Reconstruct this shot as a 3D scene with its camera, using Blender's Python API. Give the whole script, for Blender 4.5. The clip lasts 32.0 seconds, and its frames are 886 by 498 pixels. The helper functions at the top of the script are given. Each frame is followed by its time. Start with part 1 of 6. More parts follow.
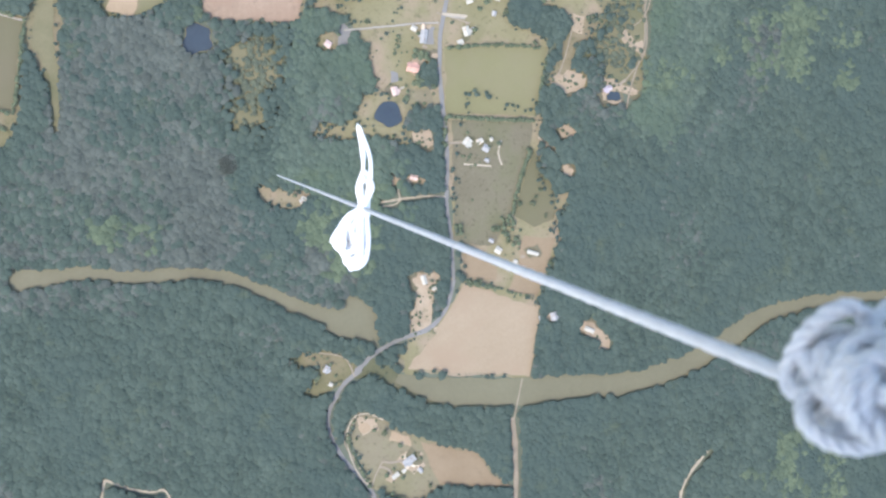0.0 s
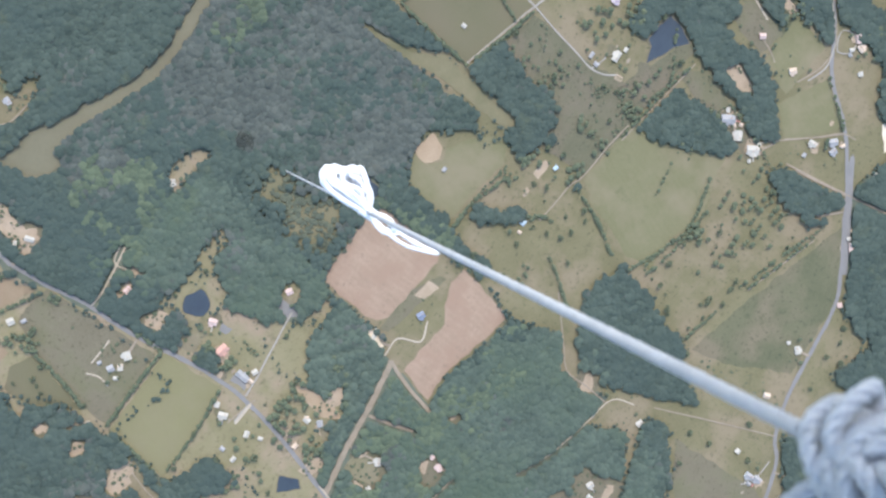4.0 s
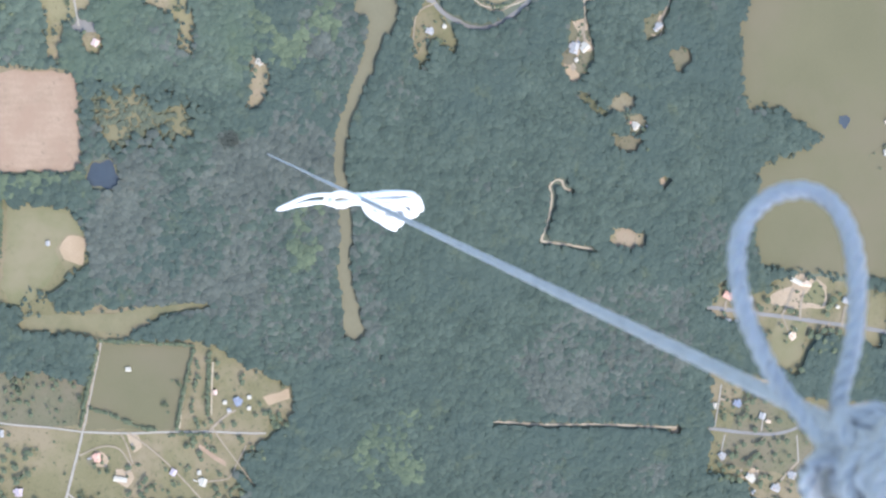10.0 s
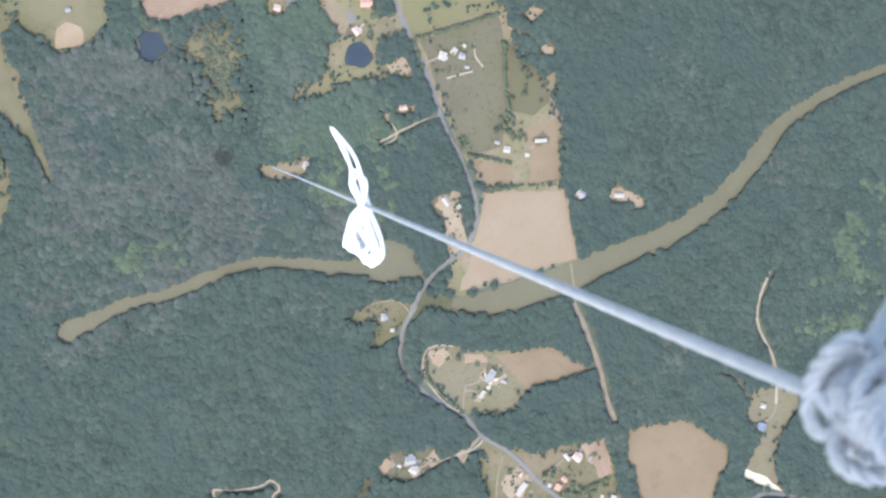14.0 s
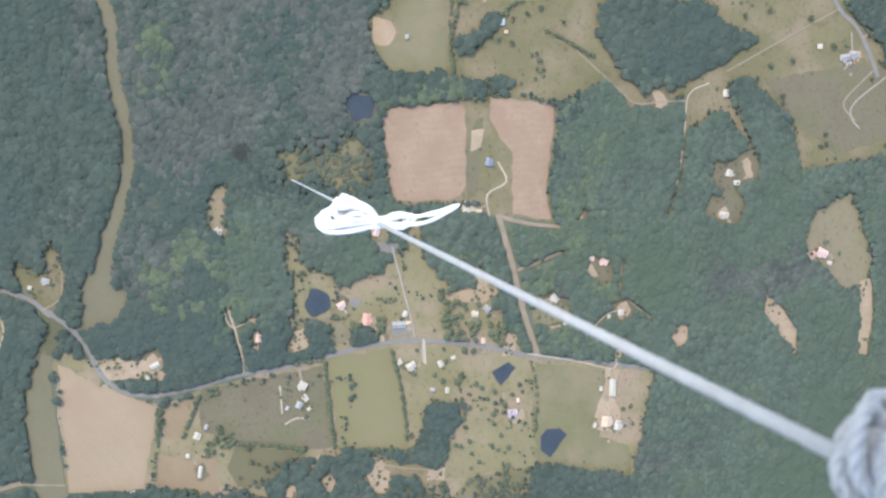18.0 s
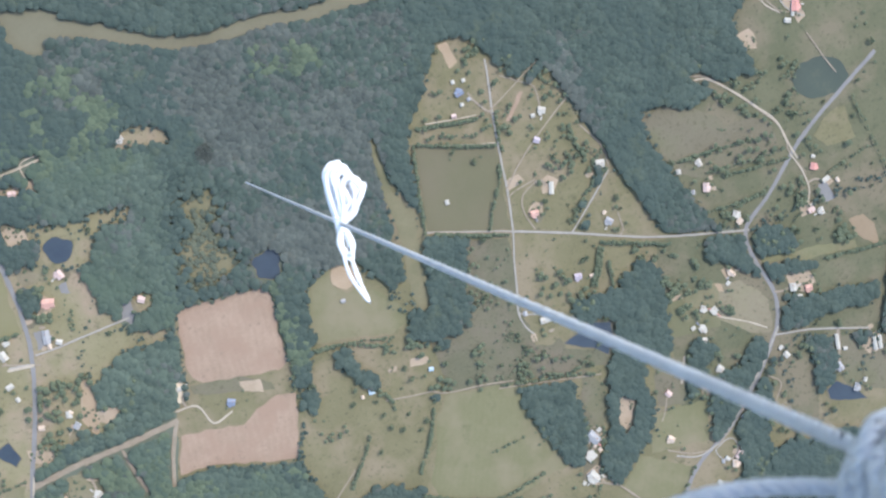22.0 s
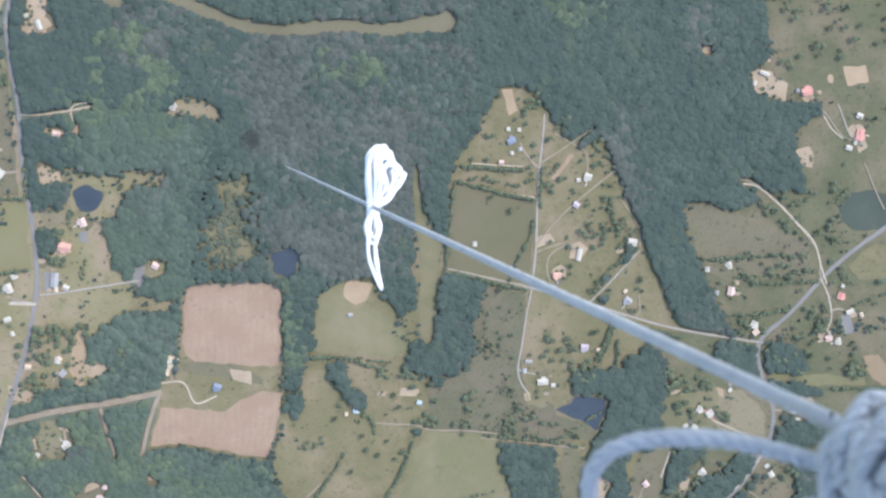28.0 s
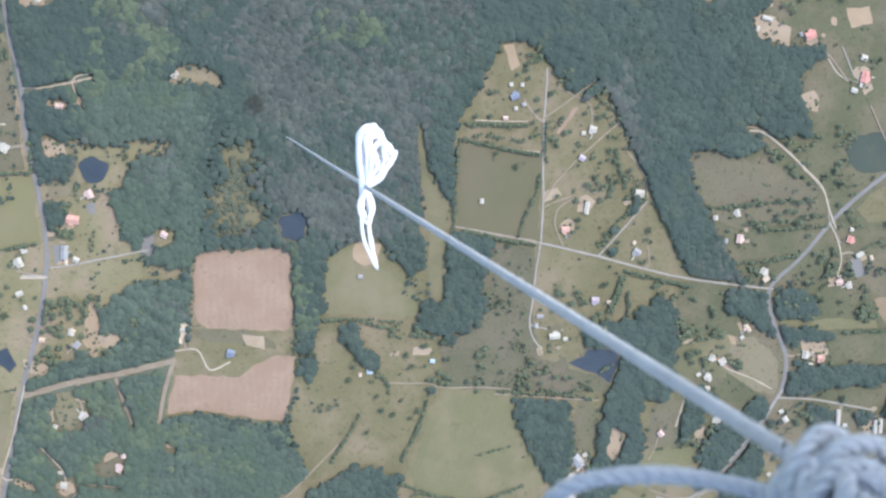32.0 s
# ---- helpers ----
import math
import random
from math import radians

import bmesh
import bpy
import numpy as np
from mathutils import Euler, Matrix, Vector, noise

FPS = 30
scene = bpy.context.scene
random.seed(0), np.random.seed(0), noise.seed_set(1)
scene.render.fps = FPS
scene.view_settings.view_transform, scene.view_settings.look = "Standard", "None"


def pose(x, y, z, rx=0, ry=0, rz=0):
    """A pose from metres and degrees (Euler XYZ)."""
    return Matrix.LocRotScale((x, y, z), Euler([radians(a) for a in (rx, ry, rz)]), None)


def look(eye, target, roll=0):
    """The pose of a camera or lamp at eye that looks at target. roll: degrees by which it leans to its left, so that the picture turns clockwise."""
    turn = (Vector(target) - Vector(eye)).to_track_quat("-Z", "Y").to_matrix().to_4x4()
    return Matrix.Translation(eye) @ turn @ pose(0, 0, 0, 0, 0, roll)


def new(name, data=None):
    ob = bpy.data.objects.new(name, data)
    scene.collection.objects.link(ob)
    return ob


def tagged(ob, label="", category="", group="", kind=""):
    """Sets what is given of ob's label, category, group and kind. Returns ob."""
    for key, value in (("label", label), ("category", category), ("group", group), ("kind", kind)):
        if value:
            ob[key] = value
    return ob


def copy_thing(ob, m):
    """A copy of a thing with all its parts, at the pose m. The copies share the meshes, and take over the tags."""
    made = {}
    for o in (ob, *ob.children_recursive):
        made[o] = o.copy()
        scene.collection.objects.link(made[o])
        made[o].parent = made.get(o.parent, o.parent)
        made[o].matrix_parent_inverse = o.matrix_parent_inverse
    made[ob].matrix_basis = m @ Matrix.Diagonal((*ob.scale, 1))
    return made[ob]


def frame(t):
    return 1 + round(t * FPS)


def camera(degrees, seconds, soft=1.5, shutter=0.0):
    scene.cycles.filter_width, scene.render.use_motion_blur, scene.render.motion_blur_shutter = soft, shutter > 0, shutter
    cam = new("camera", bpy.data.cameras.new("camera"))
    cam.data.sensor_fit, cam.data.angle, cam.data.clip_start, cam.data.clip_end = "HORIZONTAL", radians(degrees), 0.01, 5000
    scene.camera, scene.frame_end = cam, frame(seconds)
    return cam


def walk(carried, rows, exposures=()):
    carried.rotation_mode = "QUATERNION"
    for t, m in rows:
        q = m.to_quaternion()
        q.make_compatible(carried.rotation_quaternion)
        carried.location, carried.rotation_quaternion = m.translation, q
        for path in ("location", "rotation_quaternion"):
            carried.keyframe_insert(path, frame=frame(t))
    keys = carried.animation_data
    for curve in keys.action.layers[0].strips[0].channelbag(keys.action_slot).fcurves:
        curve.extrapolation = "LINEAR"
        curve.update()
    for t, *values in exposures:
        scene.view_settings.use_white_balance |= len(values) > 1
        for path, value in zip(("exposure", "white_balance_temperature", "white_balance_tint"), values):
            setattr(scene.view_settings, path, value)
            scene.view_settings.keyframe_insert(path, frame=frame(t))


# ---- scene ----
cam = camera(38.65, 32.0, soft=2.4)
cam.data.dof.use_dof, cam.data.dof.focus_distance, cam.data.dof.aperture_fstop = True, 1200.0, 36.0
PATH = [
    (0.0, pose(-0.1251, 0.0478, 1249.9989, -3.809, -9.619, 0.027)),
    (0.5, pose(-0.1376, 0.0167, 1249.9976, -4.710, -9.821, 16.586)),
    (1.0, pose(-0.1422, -0.0210, 1249.9971, -4.961, -9.938, 31.590)),
    (1.5, pose(-0.1344, -0.0624, 1249.9968, -4.748, -10.111, 47.575)),
    (2.0, pose(-0.1161, -0.0966, 1249.9964, -4.609, -10.287, 62.579)),
    (2.5, pose(-0.0921, -0.1209, 1249.9966, -4.555, -10.190, 76.438)),
    (4.5, pose(0.0545, -0.1307, 1249.9992, -4.754, -8.847, 141.426)),
    (5.0, pose(0.0880, -0.1095, 1249.9984, -4.649, -9.247, 157.301)),
    (5.5, pose(0.1145, -0.0823, 1249.9976, -4.576, -9.722, 171.744)),
    (6.0, pose(0.1336, -0.0531, 1249.9963, -4.740, -10.255, -174.900)),
    (6.5, pose(0.1456, -0.0205, 1249.9955, -4.742, -10.638, -162.283)),
    (7.0, pose(0.1492, 0.0124, 1249.9955, -4.409, -10.823, -150.533)),
    (7.5, pose(0.1455, 0.0425, 1249.9959, -4.221, -10.637, -139.409)),
    (8.0, pose(0.1345, 0.0680, 1249.9971, -4.074, -10.108, -128.892)),
    (8.5, pose(0.1197, 0.0884, 1249.9985, -3.907, -9.543, -119.358)),
    (9.0, pose(0.1037, 0.1039, 1249.9991, -4.002, -9.188, -110.582)),
    (9.5, pose(0.0864, 0.1158, 1249.9989, -4.434, -9.164, -101.940)),
    (10.0, pose(0.0708, 0.1285, 1249.9975, -5.015, -9.599, -93.229)),
    (10.5, pose(0.0496, 0.1372, 1249.9963, -5.456, -9.975, -83.832)),
    (11.0, pose(0.0258, 0.1441, 1249.9969, -5.023, -9.993, -74.141)),
    (11.5, pose(-0.0004, 0.1447, 1249.9970, -4.613, -10.092, -64.282)),
    (12.0, pose(-0.0278, 0.1406, 1249.9975, -3.893, -10.162, -54.587)),
    (12.5, pose(-0.0533, 0.1315, 1249.9980, -3.174, -10.268, -45.494)),
    (13.0, pose(-0.0735, 0.1215, 1249.9975, -3.552, -10.321, -36.788)),
    (13.5, pose(-0.0914, 0.1100, 1249.9978, -3.968, -10.020, -28.409)),
    (15.5, pose(-0.1409, 0.0244, 1249.9969, -4.736, -10.186, 13.721)),
    (16.0, pose(-0.1465, -0.0041, 1249.9960, -5.176, -10.398, 25.779)),
    (16.5, pose(-0.1452, -0.0350, 1249.9958, -5.760, -10.075, 39.105)),
    (17.0, pose(-0.1333, -0.0636, 1249.9972, -5.602, -9.456, 52.581)),
    (17.5, pose(-0.1117, -0.0903, 1249.9987, -5.012, -8.893, 67.027)),
    (18.0, pose(-0.0815, -0.1148, 1249.9988, -4.350, -9.022, 81.750)),
    (18.5, pose(-0.0513, -0.1337, 1249.9974, -4.667, -9.671, 96.519)),
    (19.0, pose(-0.0193, -0.1441, 1249.9962, -5.220, -10.105, 110.603)),
    (19.5, pose(0.0109, -0.1457, 1249.9964, -5.523, -9.818, 123.571)),
    (20.0, pose(0.0383, -0.1391, 1249.9973, -5.378, -9.396, 135.283)),
    (20.5, pose(0.0649, -0.1272, 1249.9983, -4.628, -9.256, 145.799)),
    (21.0, pose(0.0862, -0.1140, 1249.9979, -3.856, -9.726, 153.818)),
    (21.5, pose(0.1024, -0.1037, 1249.9963, -4.042, -10.385, 159.862)),
    (22.0, pose(0.1122, -0.0956, 1249.9954, -4.297, -10.715, 164.168)),
    (22.5, pose(0.1182, -0.0888, 1249.9958, -4.528, -10.482, 167.238)),
    (23.0, pose(0.1207, -0.0825, 1249.9972, -4.722, -9.875, 169.716)),
    (23.5, pose(0.1219, -0.0772, 1249.9984, -4.746, -9.332, 171.657)),
    (24.0, pose(0.1222, -0.0726, 1249.9991, -4.501, -9.129, 172.879)),
    (24.5, pose(0.1248, -0.0685, 1249.9989, -4.288, -9.321, 173.737)),
    (25.0, pose(0.1271, -0.0649, 1249.9980, -4.239, -9.727, 174.614)),
    (25.5, pose(0.1288, -0.0630, 1249.9971, -4.471, -10.029, 175.719)),
    (27.5, pose(0.1220, -0.0630, 1249.9994, -5.102, -8.672, 178.529)),
    (28.0, pose(0.1201, -0.0642, 1249.9997, -4.931, -8.644, 177.978)),
    (28.5, pose(0.1186, -0.0652, 1249.9991, -4.784, -8.963, 177.053)),
    (29.0, pose(0.1194, -0.0684, 1249.9982, -4.796, -9.384, 175.884)),
    (29.5, pose(0.1163, -0.0728, 1249.9979, -4.924, -9.464, 174.318)),
    (30.0, pose(0.1124, -0.0768, 1249.9982, -5.151, -9.219, 172.506)),
    (30.5, pose(0.1065, -0.0813, 1249.9985, -5.655, -8.869, 171.107)),
    (31.0, pose(0.1026, -0.0853, 1249.9989, -6.218, -8.416, 170.979)),
    (31.5, pose(0.1021, -0.0846, 1249.9992, -6.568, -8.098, 172.701)),
    (32.0, pose(0.1054, -0.0812, 1249.9985, -6.496, -8.489, 175.807)),
]
walk(cam, PATH, exposures=[(0.0, 1.88, 6650, 10), (2.0, 1.71, 6850, 10), (5.0, 1.67, 6450, 10), (7.0, 1.80, 6400, 10), (8.0, 1.90, 6400, 10), (9.0, 1.93, 6500, 10), (11.0, 1.98, 6650, 10), (12.0, 1.95, 6700, 10), (13.0, 1.88, 6600, 10), (16.0, 1.80, 6750, 10), (18.0, 1.66, 6850, 10), (20.0, 1.66, 6500, 10), (24.0, 1.67, 6500, 10), (32.0, 1.67, 6500, 10)])

# ---------- light ----------
SUN_AZ, SUN_EL = 215.0, 58.0
world = bpy.data.worlds.new("sky")
scene.world = world
world.use_nodes = True
wn = world.node_tree.nodes
sky = wn.new("ShaderNodeTexSky")
sky.sky_type, sky.sun_disc = "NISHITA", False
sky.sun_elevation, sky.sun_rotation = radians(SUN_EL), radians(90.0 - SUN_AZ)
wn["Background"].inputs["Strength"].default_value = 0.15
world.node_tree.links.new(sky.outputs["Color"], wn["Background"].inputs["Color"])
sun = new("sun", bpy.data.lights.new("sun", "SUN"))
sun.data.energy, sun.data.angle, sun.data.color = 0.95, radians(12.0), (1.0, 0.94, 0.86)
sun.matrix_world = look((math.cos(radians(SUN_AZ)), math.sin(radians(SUN_AZ)), math.tan(radians(SUN_EL))), (0, 0, 0))

# ---------- materials ----------
def surface(name, dark, light, big=0.02, fine=0.6, rough=0.9, bump=0.3, depth=0.4, third=None, third_scale=0.006, rows=0.0, row_mix=0.06, turn=0.0, isle=0.0, metal=0.0, spots=None, spot_scale=0.12, tufts=None):
    """A procedural surface: coarse and fine mottling in metres, an optional third tone in large patches, rows of tillage and random pieces."""
    m = bpy.data.materials.new(name)
    m.use_nodes = True
    n, l = m.node_tree.nodes, m.node_tree.links
    bsdf = n["Principled BSDF"]
    bsdf.inputs["Roughness"].default_value, bsdf.inputs["Metallic"].default_value = rough, metal
    bsdf.inputs["Specular IOR Level"].default_value = 0.25
    geo = n.new("ShaderNodeNewGeometry")

    def grain(scale, detail, rough_n=0.6):
        t = n.new("ShaderNodeTexNoise")
        t.inputs["Scale"].default_value, t.inputs["Detail"].default_value, t.inputs["Roughness"].default_value = scale, detail, rough_n
        l.new(geo.outputs["Position"], t.inputs["Vector"])
        return t.outputs["Fac"]

    def blend(fac, a, b):
        x = n.new("ShaderNodeMix")
        x.data_type = "RGBA"
        l.new(fac, x.inputs["Factor"])
        for sock, v in ((x.inputs["A"], a), (x.inputs["B"], b)):
            if isinstance(v, tuple):
                sock.default_value = (*v, 1)
            else:
                l.new(v, sock)
        return x.outputs["Result"]

    def ramp(fac, lo, hi):
        r = n.new("ShaderNodeMapRange")
        r.inputs["From Min"].default_value, r.inputs["From Max"].default_value = lo, hi
        l.new(fac, r.inputs["Value"])
        return r.outputs["Result"]

    def maths(op, a, b):
        x = n.new("ShaderNodeMath")
        x.operation = op
        for sock, v in zip(x.inputs, (a, b)):
            if isinstance(v, float):
                sock.default_value = v
            else:
                l.new(v, sock)
        return x.outputs["Value"]

    coarse, small = grain(big, 5), grain(fine, 4, 0.7)
    fac = maths("ADD", maths("MULTIPLY", ramp(coarse, 0.32, 0.68), 0.6), maths("MULTIPLY", ramp(small, 0.3, 0.7), 0.4))
    if isle:
        fac = maths("ADD", maths("MULTIPLY", fac, 1.0 - isle), maths("MULTIPLY", geo.outputs["Random Per Island"], isle))
    if rows:
        mp = n.new("ShaderNodeMapping")
        mp.inputs["Rotation"].default_value = (0, 0, radians(turn))
        l.new(geo.outputs["Position"], mp.inputs["Vector"])
        wv = n.new("ShaderNodeTexWave")
        wv.inputs["Scale"].default_value, wv.inputs["Distortion"].default_value = rows, 5.0
        wv.inputs["Detail"].default_value, wv.inputs["Detail Scale"].default_value = 3.0, 0.6
        l.new(mp.outputs["Vector"], wv.inputs["Vector"])
        fac = maths("ADD", maths("MULTIPLY", fac, 1.0 - row_mix), maths("MULTIPLY", wv.outputs["Fac"], row_mix))
    col = blend(fac, dark, light)
    if third:
        col = blend(ramp(grain(third_scale, 4), 0.46, 0.62), col, third)
    if spots:
        col = blend(ramp(grain(spot_scale, 5, 0.75), 0.58, 0.72), col, spots)
    if tufts:
        col = blend(maths("MULTIPLY", ramp(grain(0.22, 4, 0.7), 0.57, 0.66), 0.75), col, tufts)
        col = blend(maths("MULTIPLY", ramp(grain(0.09, 5, 0.7), 0.60, 0.70), 0.6), col, light)
    l.new(col, bsdf.inputs["Base Color"])
    bp = n.new("ShaderNodeBump")
    bp.inputs["Strength"].default_value, bp.inputs["Distance"].default_value = bump, depth
    l.new(small, bp.inputs["Height"])
    l.new(bp.outputs["Normal"], bsdf.inputs["Normal"])
    return m


M = {}
M["floor"] = surface("forest_floor", (0.094, 0.110, 0.081), (0.129, 0.140, 0.101), 0.03, 0.5, 1.0, 0.4, 0.4)
M["grass"] = surface("pasture_grass", (0.121, 0.111, 0.057), (0.178, 0.156, 0.088), 0.022, 0.5, 1.0, 0.4, 0.2, third=(0.201, 0.163, 0.103), third_scale=0.016, spots=(0.099, 0.098, 0.052), spot_scale=0.05, tufts=(0.076, 0.078, 0.045))
M["greengrass"] = surface("green_pasture_grass", (0.086, 0.090, 0.050), (0.130, 0.124, 0.073), 0.022, 0.5, 1.0, 0.4, 0.2, third=(0.154, 0.130, 0.084), third_scale=0.016, spots=(0.078, 0.084, 0.046), spot_scale=0.05, tufts=(0.058, 0.066, 0.040))
M["meadow"] = surface("yellow_green_meadow_grass", (0.164, 0.149, 0.078), (0.229, 0.198, 0.116), 0.022, 0.5, 1.0, 0.4, 0.2, third=(0.254, 0.198, 0.135), third_scale=0.016, spots=(0.126, 0.117, 0.067), spot_scale=0.05, tufts=(0.102, 0.096, 0.053))
M["paledry"] = surface("pale_dry_grass", (0.167, 0.142, 0.091), (0.220, 0.189, 0.124), 0.02, 0.5, 1.0, 0.4, 0.2, third=(0.180, 0.161, 0.095), third_scale=0.02, spots=(0.143, 0.129, 0.080), spot_scale=0.06, tufts=(0.106, 0.095, 0.058))
M["greenhay"] = surface("mown_meadow_grass", (0.127, 0.123, 0.061), (0.172, 0.159, 0.089), 0.015, 0.4, 1.0, 0.3, 0.15, third=(0.187, 0.161, 0.098), third_scale=0.013, rows=0.05, turn=20, spots=(0.114, 0.114, 0.059), spot_scale=0.03)
M["dullhay"] = surface("dull_grazed_grass", (0.112, 0.104, 0.059), (0.136, 0.123, 0.071), 0.01, 0.4, 1.0, 0.3, 0.15, third=(0.136, 0.118, 0.073), third_scale=0.008)
M["marshgrass"] = surface("tan_marsh_grass", (0.143, 0.129, 0.073), (0.189, 0.167, 0.099), 0.03, 0.5, 1.0, 0.4, 0.2, third=(0.129, 0.124, 0.068), third_scale=0.02, spots=(0.102, 0.104, 0.058), spot_scale=0.06)
M["hayfield"] = surface("olive_hay_grass", (0.158, 0.146, 0.074), (0.186, 0.170, 0.090), 0.012, 0.4, 1.0, 0.3, 0.15, third=(0.182, 0.160, 0.092), third_scale=0.010)
M["drygrass"] = surface("dry_pasture_grass", (0.122, 0.107, 0.069), (0.170, 0.147, 0.100), 0.02, 0.5, 1.0, 0.4, 0.2, third=(0.130, 0.122, 0.072), third_scale=0.02, spots=(0.104, 0.098, 0.060), spot_scale=0.06, tufts=(0.080, 0.078, 0.046))
M["scrub"] = surface("brown_scrub_grass", (0.099, 0.096, 0.058), (0.138, 0.128, 0.081), 0.03, 0.4, 1.0, 0.5, 0.4, third=(0.143, 0.121, 0.083), third_scale=0.02, spots=(0.074, 0.080, 0.049), tufts=(0.061, 0.067, 0.041))
M["tilled"] = surface("tilled_pink_soil", (0.223, 0.158, 0.108), (0.329, 0.236, 0.166), 0.035, 0.35, 1.0, 0.5, 0.3, third=(0.257, 0.176, 0.122), third_scale=0.03, rows=0.045, row_mix=0.14, turn=3, spots=(0.189, 0.136, 0.097), spot_scale=0.09)
M["straw"] = surface("plowed_pale_soil", (0.240, 0.182, 0.118), (0.305, 0.236, 0.160), 0.012, 0.3, 1.0, 0.3, 0.15, third=(0.268, 0.198, 0.132), third_scale=0.015, rows=0.03, turn=60)
M["hay"] = surface("tan_stubble", (0.196, 0.144, 0.088), (0.254, 0.190, 0.123), 0.02, 0.5, 1.0, 0.3, 0.15, spots=(0.171, 0.131, 0.083), spot_scale=0.05)
M["sand"] = surface("orange_sand", (0.266, 0.195, 0.122), (0.351, 0.264, 0.175), 0.05, 0.8, 1.0, 0.2, 0.1)
M["palesand"] = surface("pale_sand", (0.480, 0.390, 0.270), (0.680, 0.590, 0.450), 0.06, 0.8, 1.0, 0.2, 0.1)
M["bare"] = surface("bare_tan_dirt", (0.255, 0.196, 0.130), (0.375, 0.292, 0.205), 0.06, 0.7, 1.0, 0.3, 0.1, spots=(0.165, 0.150, 0.092), spot_scale=0.1)
M["dirt"] = surface("pale_dirt_track", (0.205, 0.168, 0.120), (0.295, 0.243, 0.180), 0.08, 0.9, 1.0, 0.3, 0.1, spots=(0.150, 0.138, 0.085))
M["lane"] = surface("sandy_lane", (0.300, 0.252, 0.182), (0.420, 0.362, 0.275), 0.08, 0.9, 1.0, 0.3, 0.1, spots=(0.165, 0.150, 0.092))
M["gravel"] = surface("gravel_road", (0.240, 0.218, 0.182), (0.320, 0.292, 0.246), 0.08, 1.0, 1.0, 0.3, 0.05, spots=(0.180, 0.165, 0.125))
M["darkgreen"] = surface("dark_green_ground", (0.048, 0.060, 0.048), (0.066, 0.080, 0.060), 0.02, 0.4, 0.9, 0.4, 0.3, spots=(0.085, 0.090, 0.060), spot_scale=0.04)
M["asphalt"] = surface("weathered_asphalt", (0.163, 0.157, 0.145), (0.211, 0.202, 0.187), 0.08, 1.2, 0.95, 0.2, 0.03)
M["mud"] = surface("muddy_river_water", (0.124, 0.113, 0.068), (0.152, 0.138, 0.085), 0.02, 0.25, 0.6, 0.05, 0.05)
M["pondwater"] = surface("dark_pond_water", (0.033, 0.044, 0.057), (0.047, 0.063, 0.074), 0.05, 0.5, 0.3, 0.04, 0.05)
M["woods"] = surface("woodland_leaves", (0.030, 0.044, 0.035), (0.072, 0.094, 0.073), 0.025, 0.45, 0.95, 0.2, 0.25, third=(0.048, 0.067, 0.055), third_scale=0.008, isle=0.45, spots=(0.068, 0.083, 0.054), spot_scale=0.03)
M["eastwoods"] = surface("hazel_woodland_leaves", (0.040, 0.055, 0.043), (0.091, 0.117, 0.085), 0.025, 0.45, 0.95, 0.2, 0.25, third=(0.063, 0.086, 0.058), third_scale=0.008, isle=0.45, spots=(0.080, 0.102, 0.060), spot_scale=0.02)
M["greywoods"] = surface("grey_woodland_leaves", (0.042, 0.050, 0.043), (0.100, 0.111, 0.091), 0.025, 0.45, 0.95, 0.2, 0.25, isle=0.45, spots=(0.090, 0.089, 0.068), spot_scale=0.03)
M["lightwoods"] = surface("young_woodland_leaves", (0.047, 0.064, 0.044), (0.109, 0.134, 0.079), 0.03, 0.5, 0.95, 0.3, 0.3, isle=0.45)
M["brush"] = surface("scrub_leaves", (0.060, 0.072, 0.052), (0.112, 0.118, 0.074), 0.05, 0.6, 0.95, 0.6, 0.4, isle=0.5)
M["leaves"] = surface("tree_leaves", (0.064, 0.081, 0.051), (0.108, 0.121, 0.070), 0.08, 0.7, 0.95, 0.6, 0.4, isle=0.4)
M["bark"] = surface("grey_brown_bark", (0.060, 0.045, 0.032), (0.130, 0.105, 0.080), 1.0, 6.0, 0.95, 0.5, 0.05)
M["wall"] = surface("painted_siding", (0.480, 0.460, 0.430), (0.620, 0.600, 0.560), 0.4, 3.0, 0.8, 0.2, 0.02)
M["brickwall"] = surface("brick_facing", (0.230, 0.110, 0.075), (0.340, 0.180, 0.130), 0.4, 3.0, 0.9, 0.2, 0.02)
M["w"] = surface("white_metal_roofing", (0.350, 0.323, 0.266), (0.466, 0.431, 0.354), 0.15, 1.5, 0.6, 0.1, 0.02)
M["g"] = surface("grey_shingle", (0.235, 0.231, 0.224), (0.365, 0.353, 0.332), 0.2, 2.0, 0.9, 0.2, 0.02)
M["t"] = surface("terracotta_shingle", (0.420, 0.225, 0.165), (0.600, 0.370, 0.290), 0.2, 2.0, 0.9, 0.2, 0.02)
M["p"] = surface("faded_pink_shingle", (0.450, 0.322, 0.264), (0.594, 0.452, 0.391), 0.2, 2.0, 0.9, 0.2, 0.02)
M["r"] = surface("red_metal_roofing", (0.430, 0.190, 0.150), (0.560, 0.280, 0.230), 0.2, 2.0, 0.6, 0.1, 0.02)
M["b"] = surface("slate_blue_shingle", (0.140, 0.165, 0.215), (0.240, 0.265, 0.315), 0.2, 2.0, 0.85, 0.2, 0.02)
M["c"] = surface("pale_blue_roofing", (0.304, 0.389, 0.422), (0.400, 0.475, 0.502), 0.2, 2.0, 0.7, 0.1, 0.02)
M["m"] = surface("mauve_grey_shingle", (0.330, 0.275, 0.290), (0.450, 0.390, 0.400), 0.2, 2.0, 0.9, 0.2, 0.02)
